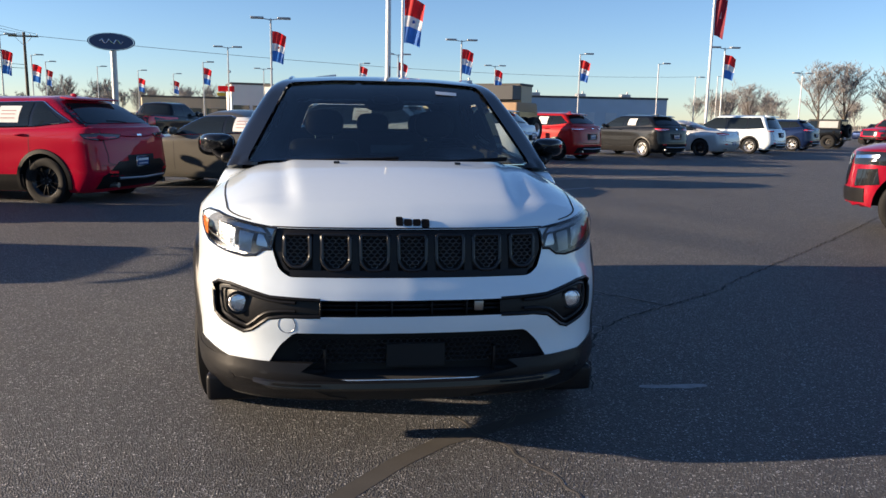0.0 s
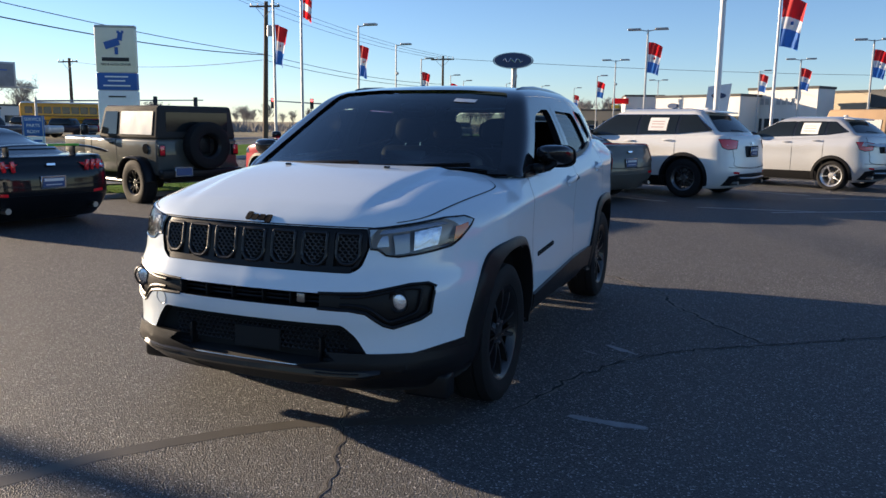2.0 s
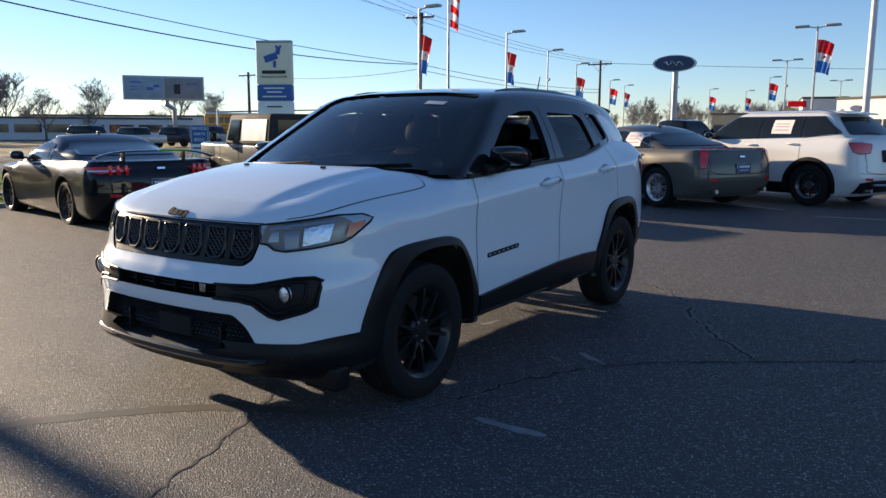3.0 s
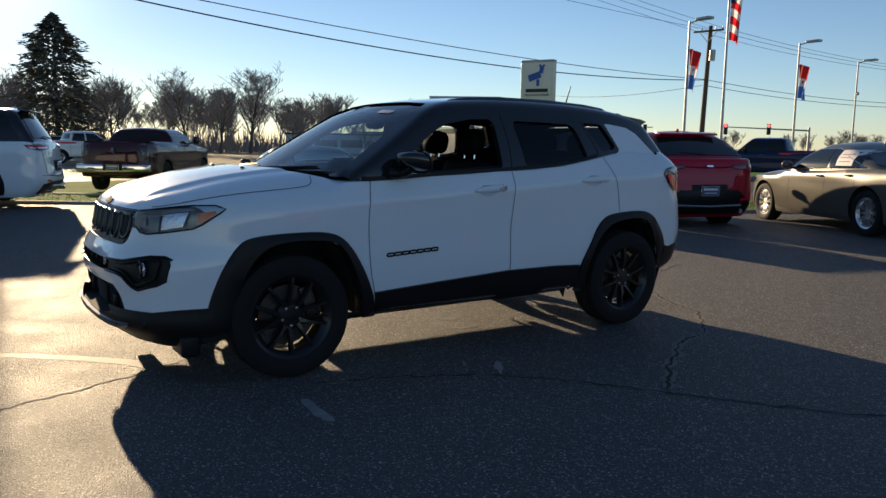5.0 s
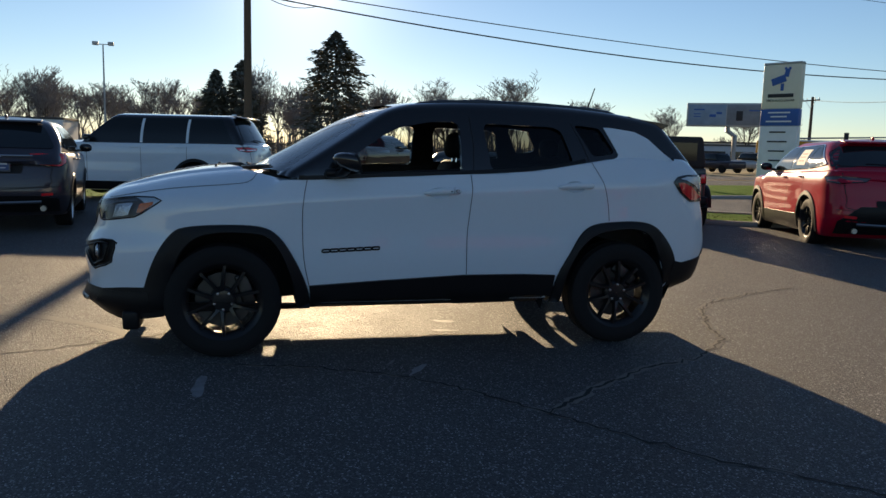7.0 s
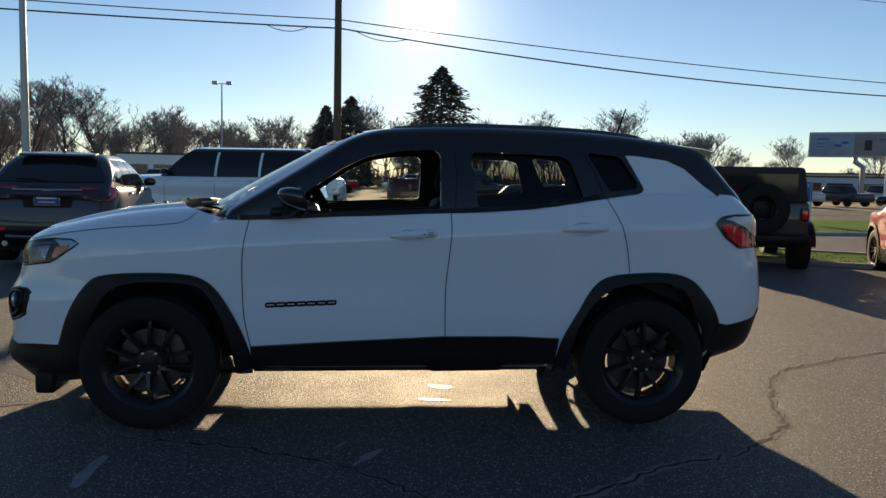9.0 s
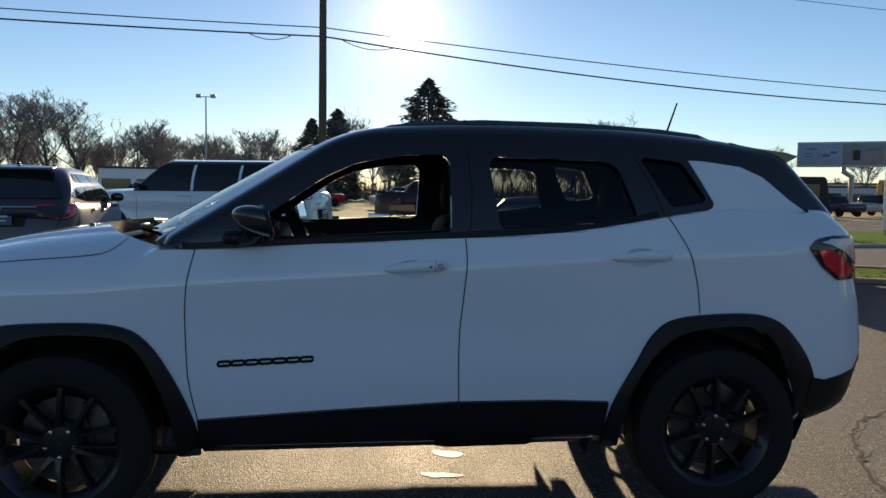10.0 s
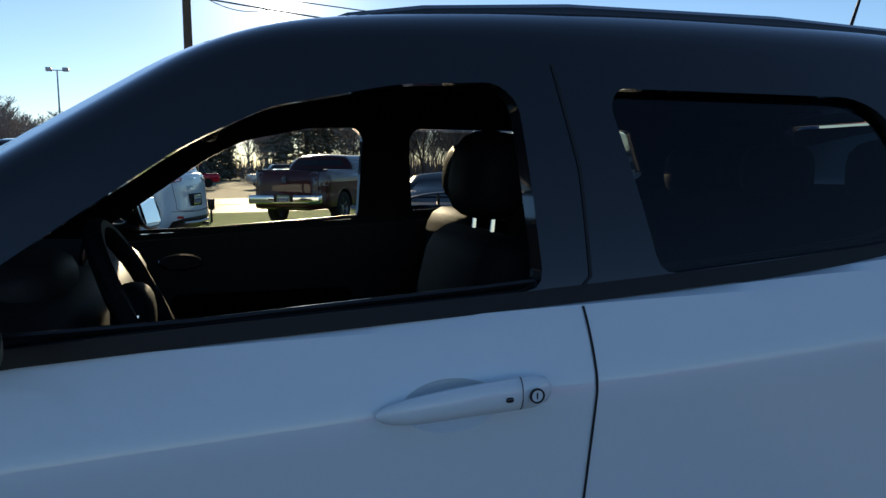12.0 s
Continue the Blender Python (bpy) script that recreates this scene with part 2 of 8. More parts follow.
def sheet_of(poly, res):
    """A polygon filled with a fine even net: its points, triangles and the number of rim points."""
    from mathutils.geometry import delaunay_2d_cdt
    rim = [p.to_2d() for p in dense(poly, res)]
    a = np.array([tuple(p) for p in rim])
    lo, hi = a.min(0), a.max(0)
    g = np.stack(np.meshgrid(np.arange(lo[0] + res / 2, hi[0], res), np.arange(lo[1] + res / 2, hi[1], res)), -1).reshape(-1, 2)
    g = g[in_poly(g, [tuple(p) for p in rim])]
    if len(g):
        d = np.min(np.linalg.norm(g[:, None] - a[None], axis=2), 1)
        g = g[d > 0.45 * res]
    pts = rim + [Vector(p) for p in g]
    n = len(rim)
    vs, _, fs, _, _, _ = delaunay_2d_cdt(pts, [(i, (i + 1) % n) for i in range(n)], [list(range(n))], 1, 1e-7)
    return vs, fs, n


def skin(tree, poly, axis, sign, res, off, thick=0.0, far=4.0):
    """A piece that lies on a surface: a polygon seen along an axis, laid on what is met, off metres proud of it."""
    u, v, w = AX[axis] if isinstance(axis, str) else axis
    ps, fs, n = sheet_of(poly, res)
    vs, ns = [], []
    for p in ps:
        o = u * p[0] + v * p[1] + w * (sign * far)
        hit, nor, _, _ = tree.ray_cast(o, w * -sign)
        if hit is None:
            hit, nor, _, _ = tree.find_nearest(u * p[0] + v * p[1] + w * (sign * 0.85))
        if nor.dot(w) * sign < 0:
            nor = -nor
        vs.append(hit + nor * off)
        ns.append(nor)
    fs = [list(f) for f in fs]
    if thick:
        use = {}
        for f in fs:
            for i in range(len(f)):
                e = (f[i], f[(i + 1) % len(f)])
                use[tuple(sorted(e))] = use.get(tuple(sorted(e)), 0) + 1
        low = {}
        for e in [k for k, c in use.items() if c == 1]:
            for i in e:
                if i not in low:
                    low[i] = len(vs)
                    vs.append(vs[i] - ns[i] * thick)
            fs.append([e[0], e[1], low[e[1]], low[e[0]]])
    return vs, fs


def skin_mesh(tree, poly, axis, sign, res, off, thick=0.0, far=4.0, smooth=40):
    vs, fs = skin(tree, poly, axis, sign, res, off, thick, far)
    return mesh_of(vs, fs, smooth)


def rim_tube(tree, poly, axis, sign, r, res=0.04, off=0.0):
    """A thin closed bead along an outline on a surface."""
    u, v, w = AX[axis] if isinstance(axis, str) else axis
    pts = []
    for p in dense(poly, res):
        hit, nor, _, _ = tree.ray_cast(u * p[0] + v * p[1] + w * sign * 4, -w * sign)
        if hit:
            pts.append(hit + nor * off)
    return M(tube(pts, r, 5, 1.0, True))


def strip_poly(line, width):
    """The outline of a line of some width."""
    line = [Vector(p) for p in line]
    l, r = [], []
    for i, p in enumerate(line):
        d = (line[min(i + 1, len(line) - 1)] - line[max(i - 1, 0)]).normalized()
        nn = Vector((-d.y, d.x)) * width / 2
        l.append(tuple(p + nn))
        r.append(tuple(p - nn))
    return l + r[::-1]


def smooth_line(pts, n=6):
    """A soft curve through points of a plane."""
    ks = list(range(len(pts)))
    fx, fy = spl(ks, [p[0] for p in pts]), spl(ks, [p[1] for p in pts])
    return [(float(fx(t)), float(fy(t))) for t in np.linspace(0, len(pts) - 1, (len(pts) - 1) * n + 1)]


def tree_of(me):
    from mathutils.bvhtree import BVHTree
    bm = bmesh.new()
    bm.from_mesh(me)
    t = BVHTree.FromBMesh(bm)
    bm.free()
    return t


def tube(points, r, seg=8, flat=1.0, closed=False):
    """A round bar along points; r a number or one for each point."""
    pts = [Vector(p) for p in points]
    n = len(pts)
    rs = [r] * n if isinstance(r, (int, float)) else list(r)
    vs, fs = [], []
    up0 = Vector((0, 0, 1))
    for i, p in enumerate(pts):
        d = (pts[(i + 1) % n if closed else min(i + 1, n - 1)] - pts[i - 1 if closed else max(i - 1, 0)]).normalized()
        s = d.cross(up0)
        s = s.normalized() if s.length > 1e-3 else Vector((1, 0, 0))
        t = s.cross(d).normalized()
        for k in range(seg):
            a = 2 * math.pi * k / seg
            vs.append(p + s * math.cos(a) * rs[i] + t * math.sin(a) * rs[i] * flat)
    for i in range(n if closed else n - 1):
        for k in range(seg):
            j = (i + 1) % n
            fs.append([i * seg + k, i * seg + (k + 1) % seg, j * seg + (k + 1) % seg, j * seg + k])
    if not closed:
        fs += [list(range(seg))[::-1], list(range((n - 1) * seg, n * seg))]
    return vs, fs


def join(*pieces):
    vs, fs = [], []
    for v, f in pieces:
        o = len(vs)
        vs += list(v)
        fs += [[i + o for i in q] for q in f]
    return vs, fs


def rbox(size, at=(0, 0, 0), bev=0.02, seg=3, m=None):
    """A box with rounded edges, as points and faces."""
    bm = bmesh.new()
    bmesh.ops.create_cube(bm, size=1)
    for v in bm.verts:
        v.co = Vector(v.co[i] * size[i] for i in range(3))
    if bev:
        bmesh.ops.bevel(bm, geom=bm.edges[:], offset=min(bev, min(size) * 0.49), segments=seg, profile=0.5, affect="EDGES")
    if m is not None:
        bmesh.ops.transform(bm, matrix=m, verts=bm.verts)
    bmesh.ops.translate(bm, vec=Vector(at), verts=bm.verts)
    bm.verts.index_update()
    out = [v.co.copy() for v in bm.verts], [[v.index for v in f.verts] for f in bm.faces]
    bm.free()
    return out


def blob(size, at=(0, 0, 0), p=2.6, n=18, m=None):
    """A rounded body between a box and an egg."""
    vs, fs = [], []
    for i in range(n + 1):
        a = math.pi * (i / n - 0.5)
        for j in range(2 * n):
            b = math.pi * j / n
            d = Vector((math.cos(a) * math.cos(b), math.cos(a) * math.sin(b), math.sin(a)))
            k = sum(abs(c) ** p for c in d) ** (-1 / p)
            vs.append(Vector(d[q] * k * size[q] / 2 for q in range(3)))
    for i in range(n):
        for j in range(2 * n):
            fs.append([i * 2 * n + j, i * 2 * n + (j + 1) % (2 * n), (i + 1) * 2 * n + (j + 1) % (2 * n), (i + 1) * 2 * n + j])
    if m is not None:
        vs = [m @ v for v in vs]
    return [v + Vector(at) for v in vs], fs


def revolve(profile, seg=40, axis="x", a0=0.0):
    """A turned body: profile of (along the axis, radius)."""
    vs, fs = [], []
    n = len(profile)
    for k in range(seg):
        a = a0 + 2 * math.pi * k / seg
        for q, r in profile:
            c, s = math.cos(a) * r, math.sin(a) * r
            vs.append(Vector((q, c, s)) if axis == "x" else Vector((c, s, q)))
    for k in range(seg):
        for i in range(n - 1):
            j = (k + 1) % seg
            fs.append([k * n + i, k * n + i + 1, j * n + i + 1, j * n + i])
    return vs, fs


def M(piece, material=None, smooth=40):
    return mesh_of(piece[0], piece[1], smooth, [material] if material else [])


def lot_z(x, y):
    """Height of the lot, which falls a little towards the highway."""
    t = min(1.0, max(0.0, (-x - 1.0) / 6.0))
    u = min(1.0, max(0.0, (y + 3.0) / 8.0))
    return -0.10 * t * t * (3 - 2 * t) * u * u * (3 - 2 * u)


def thing(name, label, category, m=None, group="", kind=""):
    ob = new(name)
    if m is not None:
        p = m.to_translation()
        ob.matrix_basis = Matrix.Translation((0, 0, lot_z(p.x, p.y))) @ m
    return tagged(ob, label, category, group, kind)


# ---- wheels ----
def wheel_meshes(R, rim, width, spokes, style, seg=44):
    """Tyre, rim and brake of a wheel round the x axis, its outer side towards +x, the middle plane at x = 0."""
    w = width / 2
    tyre = revolve([(-w * 0.8, rim), (-w, rim + (R - rim) * 0.35), (-w, R - 0.035), (-w * 0.86, R - 0.008), (-w * 0.5, R), (-w * 0.48, R - 0.008), (-w * 0.4, R - 0.008), (-w * 0.38, R), (w * 0.38, R), (w * 0.4, R - 0.008), (w * 0.48, R - 0.008), (w * 0.5, R), (w * 0.86, R - 0.008), (w, R - 0.035), (w * 1.02, rim + (R - rim) * 0.4), (w * 0.9, rim + 0.006), (w * 0.8, rim)], seg)
    barrel = revolve([(-w * 0.75, rim), (-w * 0.6, rim - 0.02), (w * 0.5, rim - 0.035), (w * 0.8, rim - 0.012), (w * 0.88, rim + 0.004), (w * 0.86, rim + 0.01)], seg)
    hub = revolve([(w * 0.1, 0.085), (w * 0.5, 0.08), (w * 0.62, 0.065), (w * 0.66, 0.03), (w * 0.66, 0.001)], 20)
    arms = ((0.0, 0.0, 0.036),) if style == "single" else ((-0.011, -0.05, 0.021), (0.011, 0.05, 0.021)) if style == "twin" else ((-0.006, -0.082, 0.034), (0.006, 0.082, 0.034))
    bars = []
    for o0, o1, th in arms:
        vs, fs = [], []
        for q in range(6):
            t = q / 5
            r = 0.05 + t * (rim - 0.062)
            y = o0 + (o1 - o0) * t
            hw = th * (1.0 - 0.25 * math.sin(math.pi * t)) / 2 + (0.008 if t == 0 else 0)
            x1 = w * (0.60 + 0.18 * math.sin(math.pi * t * 0.7))
            for yy, xx in ((-hw, x1 - 0.035), (hw, x1 - 0.035), (hw * 0.65, x1), (-hw * 0.65, x1)):
                vs.append(Vector((xx, y + yy, r)))
            if q:
                b0, b1 = 4 * (q - 1), 4 * q
                fs += [[b0 + i, b0 + (i + 1) % 4, b1 + (i + 1) % 4, b1 + i] for i in range(4)]
        bars.append(mesh_of(vs, fs, 30))
    nv, nf = revolve([(w * 0.5, 0.009), (w * 0.70, 0.009), (w * 0.72, 0.001)], 8)
    nut = mesh_of([v + Vector((0, 0.055, 0)) for v in nv], nf, 30)
    disc = join(revolve([(-0.01, 0.05), (-0.01, rim - 0.065), (0.012, rim - 0.065), (0.012, 0.05)], 32), rbox((0.06, 0.09, 0.2), (0.0, rim - 0.09, 0.02), 0.015))
    return M(tyre, RUBBER), M(barrel, None, 30), M(disc, DISC), M(hub, None, 30), bars, nut, spokes


def wheel(parent, meshes, at, left, rimmat, turn=0.0):
    tyre, rim, disc, hub, bars, nut, spokes = meshes
    w = part("wheel", rim, rimmat, parent, m=Matrix.Translation(at) @ Matrix.Rotation(0 if left else math.pi, 4, "Z") @ Matrix.Rotation(turn, 4, "X"))
    part("tyre", tyre, RUBBER, w)
    part("brake_disc", disc, DISC, w)
    part("hub", hub, rimmat, w)
    for k in range(spokes):
        for b in bars:
            part("spoke", b, rimmat, w, m=Matrix.Rotation(2 * math.pi * k / spokes, 4, "X"))
    for k in range(5):
        part("lug_nut", nut, STEEL, w, m=Matrix.Rotation(2 * math.pi * (k + 0.5) / 5, 4, "X"))
    return w


# ---- the white crossover ----
BELT = spl([-1.2, -0.82, -0.55, -0.25, 0.23, 0.67, 1.08, 1.25, 2.2], [1.095, 1.096, 1.110, 1.126, 1.146, 1.174, 1.236, 1.262, 1.262])
FRONT_Y = spl([0.10, 0.22, 0.29, 0.34, 0.40, 0.50, 0.58, 0.63, 0.70, 0.76, 0.84, 0.93, 0.97, 1.02, 1.3], [-1.95, -2.08, -2.16, -2.215, -2.20, -2.195, -2.208, -2.208, -2.19, -2.155, -2.135, -2.112, -2.085, -2.02, -1.85])
FRONT_X = spl([0, 0.3, 0.5, 0.65, 0.75, 0.82, 0.88, 0.92, 0.95, 1.1], [0, 0.014, 0.045, 0.108, 0.185, 0.29, 0.43, 0.58, 0.80, 1.6])
REAR_Y = spl([0.2, 0.35, 0.42, 0.50, 0.57, 0.64, 0.80, 0.90, 1.0, 1.1, 1.17, 1.25, 1.4], [1.75, 1.86, 2.05, 2.11, 2.13, 2.155, 2.15, 2.135, 2.11, 2.10, 2.085, 2.0, 1.8])
REAR_X = spl([0, 0.4, 0.6, 0.75, 0.85, 0.9, 0.94, 1.1], [0, 0.02, 0.05, 0.10, 0.19, 0.30, 0.50, 1.5])
LOW_X = spl([0.15, 0.25, 0.35, 0.48, 0.62, 0.78, 0.92, 1.05, 1.5], [0.80, 0.86, 0.905, 0.925, 0.932, 0.926, 0.930, 0.938, 0.95])
HOOD = spl([-2.25, -2.14, -2.09, -2.02, -1.9, -1.67, -1.36, -1.1, -0.9], [0.90, 0.948, 0.985, 1.018, 1.058, 1.118, 1.168, 1.19, 1.19])


def hero_body(x, y, z):
    x = np.abs(x)
    crease = 1.028 + 0.066 * y
    side = smin(LOW_X(z), 0.9385 - 0.43 * (z - crease), 0.006)
    # haunches over the wheels
    for hub in (-1.318, 1.318):
        side = side + 0.014 * np.exp(-(((y - hub) / 0.42) ** 2)) * np.exp(-(((z - 0.80) / 0.16) ** 2))
    # the rear quarters draw in under the glass
    lift = np.clip((z - 1.10) / 0.17, 0, 1.2) ** 1.4
    side = side - lift * (0.034 * np.clip((y - 0.95) / 0.35, 0, 1) + 0.085 * np.clip((y - 1.0) / 0.9, 0, 1.5) ** 2)
    f = x - side
    f = smax(f, (FRONT_Y(z) + FRONT_X(x) - y) * 0.8, 0.05)
    f = smax(f, (y - REAR_Y(z) + REAR_X(x)) * 0.8, 0.06)
    rise = 0.5 + 0.5 * np.tanh((y + 1.0) / 0.04)
    hood = HOOD(y) - 0.02 * (x / 0.6) ** 2 - 0.10 * np.clip((x - 0.55) / 0.35, 0, 1) ** 2
    hood = hood - 0.016 * (0.5 + 0.5 * np.tanh((x - 0.47 - 0.10 * (y + 1.9)) / 0.022)) * np.clip((y + 2.1) / 0.3, 0, 1)
    top = hood * (1 - rise) + (BELT(y) + 0.008) * rise
    f = smax(f, z - top, 0.035 - 0.026 * rise)
    under = np.interp(y, [-2.3, -1.95, -1.7, -0.8, 0.8, 1.6, 2.0, 2.2], [0.24, 0.21, 0.25, 0.312, 0.318, 0.30, 0.37, 0.45])
    return smax(f, under - z, 0.02)


GREEN_X = spl([1.0, 1.15, 1.25, 1.35, 1.45, 1.52, 1.58, 1.66], [0.880, 0.872, 0.840, 0.800, 0.752, 0.715, 0.678, 0.60])
ROOF = spl([-0.6, -0.3, -0.1, 0.1, 0.35, 0.7, 1.05, 1.4, 1.7, 1.95], [1.56, 1.60, 1.63, 1.648, 1.659, 1.658, 1.645, 1.612, 1.566, 1.52])
HATCH = spl([1.0, 1.15, 1.24, 1.4, 1.52, 1.7], [2.10, 2.085, 2.035, 1.90, 1.80, 1.66])


def hero_green(x, y, z):
    x = np.abs(x)
    f = x - GREEN_X(z) + 0.10 * np.clip((y - 0.9) / 0.9, 0, 2) ** 2
    f = smax(f, (-1.237 + (z - 1.12) * 1.80 + 0.385 * x**2 - y) / 2.05, 0.035)
    f = smax(f, z - ROOF(y) + 0.024 * (x / 0.6) ** 2, 0.05)
    f = smax(f, (y - HATCH(z) + 0.16 * x**2) * 0.85, 0.05)
    return smax(f, 1.04 + 0.085 * np.clip((-0.75 - y) / 0.2, 0, 1) - z, 0.004)


def hero_hollow(x, y, z):
    x = np.abs(x)
    f = np.maximum.reduce([x - GREEN_X(z) + 0.10 * np.clip((y - 0.9) / 0.9, 0, 2) ** 2, (-1.237 + (z - 1.12) * 1.80 + 0.385 * x**2 - y) / 2.05, z - ROOF(y) + 0.024 * (x / 0.6) ** 2, (y - HATCH(z) + 0.16 * x**2) * 0.85])
    return smax(f + 0.045, 0.95 - z, 0.01)


def hero():
    car = thing("compact_suv", "white compact crossover, black roof and wheels, driver window wound down", "car")
    solid = mesh_of(*wrap(hero_body, (-1.1, -2.4, 0.05), (1.1, 2.4, 1.5), (-0.45, -1.5, 0.55), (0.45, 1.5, 0.8), (64, 150, 44)), 50, [WHITE])
    tree = tree_of(solid)
    gshell = mesh_of(*wrap(hero_green, (-1.1, -1.5, 0.9), (1.1, 2.3, 1.85), (-0.3, -0.1, 1.15), (0.3, 1.3, 1.4), (48, 80, 26)), 50, [GLOSSBLACK])
    gtree = tree_of(gshell)
    inner = mesh_of(*wrap(hero_hollow, (-1.1, -1.5, 0.8), (1.1, 2.3, 1.85), (-0.3, -0.1, 1.1), (0.3, 1.3, 1.35), (30, 40, 16)), 50, [INTERIOR])

    # outlines seen from the side (y, z)
    archF = [(-1.68, 0.1), (-1.655, 0.40), (-1.60, 0.58), (-1.53, 0.70), (-1.44, 0.765), (-1.30, 0.788), (-1.10, 0.775), (-1.02, 0.73), (-0.945, 0.60), (-0.885, 0.40), (-0.86, 0.1)]
    archR = [(0.86, 0.1), (0.90, 0.43), (0.97, 0.62), (1.05, 0.72), (1.15, 0.78), (1.30, 0.805), (1.43, 0.80), (1.53, 0.745), (1.60, 0.62), (1.655, 0.48), (1.68, 0.1)]
    outF = [(-1.80, 0.30), (-1.775, 0.45), (-1.71, 0.63), (-1.62, 0.765), (-1.53, 0.812), (-1.32, 0.828), (-1.10, 0.817), (-0.985, 0.755), (-0.885, 0.605), (-0.81, 0.43), (-0.79, 0.30)]
    outR = [(0.81, 0.30), (0.855, 0.48), (0.94, 0.64), (1.015, 0.768), (1.11, 0.832), (1.30, 0.853), (1.46, 0.850), (1.565, 0.817), (1.645, 0.745), (1.72, 0.64), (1.77, 0.51)]
    # outlines seen from the front (x, z)
    grille = rounded([(-0.545, 0.944), (0.545, 0.944), (0.55, 0.86), (0.525, 0.785), (0.485, 0.757), (-0.485, 0.757), (-0.525, 0.785), (-0.55, 0.86)], 0.02)
    half = [(0.36, 0.675), (0.56, 0.682), (0.72, 0.716), (0.775, 0.716), (0.80, 0.70), (0.79, 0.588), (0.76, 0.565), (0.665, 0.532), (0.63, 0.545), (0.565, 0.597), (0.5, 0.609), (0.36, 0.611)]
    slot = rounded(half + [(-a, b) for a, b in half[::-1]], 0.018, 3)
    lower = rounded([(-0.465, 0.543), (0.465, 0.543), (0.52, 0.49), (0.574, 0.404), (0.54, 0.358), (-0.54, 0.358), (-0.574, 0.404), (-0.52, 0.49)], 0.02)
    diag = (Vector((1, 1, 0)).normalized(), Vector((0, 0, 1)), Vector((1, -1, 0)).normalized())
    lamp3 = [(0.553, -2.068, 0.942), (0.66, -2.02, 0.955), (0.76, -1.93, 0.972), (0.82, -1.85, 0.982), (0.875, -1.74, 0.982), (0.897, -1.69, 0.965), (0.89, -1.71, 0.945), (0.855, -1.79, 0.885), (0.83, -1.83, 0.862), (0.75, -1.94, 0.842), (0.66, -2.02, 0.828), (0.615, -2.045, 0.834), (0.585, -2.058, 0.858), (0.553, -2.068, 0.860)]
    lamp = [(Vector(p).dot(diag[0]), p[2]) for p in lamp3]
    diag2 = (Vector((-1, 1, 0)).normalized(), Vector((0, 0, 1)), Vector((-1, -1, 0)).normalized())
    # panel cuts
    cuts = [prism(archF, "x", 0.52, 1.3, LINER), prism(archF, "x", -1.3, -0.52, LINER), prism(archR, "x", 0.52, 1.3, LINER), prism(archR, "x", -1.3, -0.52, LINER)]
    cuts += [prism(grille, "y", -2.6, -2.02, PLASTIC), prism(slot, "y", -2.6, -1.90, PLASTIC), prism(lower, "y", -2.6, -2.08, LINER)]
    cuts += [prism(lamp, diag, 1.845, 2.4, LAMPSILVER), prism(lamp, diag2, 1.845, 2.4, LAMPSILVER)]
    cav = M(rbox((1.60, 2.72, 1.0), (0, 0.42, 1.08), 0.05, 2), INTERIOR)
    # the trough between hood and windscreen
    edge = [(0, -1.325), (0.25, -1.305), (0.45, -1.25), (0.58, -1.185), (0.66, -1.125), (0.715, -1.06), (0.74, -1.00)]
    well = [(-a, b) for a, b in edge[:0:-1]] + edge + [(0.74, -0.96), (-0.74, -0.96)]
    cuts.append(prism(well, (Vector((1, 0, 0)), Vector((0, 1, 0)), Vector((0, 0, 1))), 1.10, 1.5, PLASTIC))
    cups = [M(blob((0.084, 0.160, 0.092), (s * 0.953, y, z), 2.0, 18), WHITE) for s in (1, -1) for y, z in ((0.022, 1.036), (0.955, 1.087))]
    body = boolean(solid, cuts + [cav] + cups)
    body.materials.append(LINER)
    dark = len(body.materials) - 1
    for f in body.polygons:
        if f.center.z < 0.325 and f.material_index == 0:
            f.material_index = dark
    part("body", body, WHITE, car, "glossy white bodywork")

    # greenhouse with window openings
    wf = rounded([(-0.70, 1.130), (-0.50, 1.268), (-0.32, 1.39), (-0.2, 1.448), (0.0, 1.486), (0.16, 1.492), (0.192, 1.46), (0.188, 1.174)], 0.03, 3)
    wr = rounded([(0.388, 1.186), (0.355, 1.455), (0.375, 1.486), (0.85, 1.478), (0.91, 1.45), (0.975, 1.240), (0.80, 1.216)], 0.03, 3)
    wq = rounded([(1.125, 1.285), (1.015, 1.482), (1.03, 1.497), (1.20, 1.48), (1.292, 1.325), (1.27, 1.302)], 0.025, 3)
    ws = rounded([(-0.77, 1.14), (0.77, 1.14), (0.585, 1.585), (0.3, 1.605), (-0.3, 1.605), (-0.585, 1.585)], 0.04, 4)
    hg = rounded([(-0.62, 1.255), (0.62, 1.255), (0.52, 1.49), (-0.52, 1.49)], 0.05, 4)
    sun_roof = [prism(w, "x", -1.3, 1.3, GLOSSBLACK) for w in (wf, wr, wq)] + [prism(ws, "y", -1.6, 0.0, GLOSSBLACK), prism(hg, "y", 1.5, 2.4, GLOSSBLACK)]
    green = boolean(gshell, [inner] + sun_roof)
    part("roof", green, GLOSSBLACK, car, "gloss black roof and pillars")
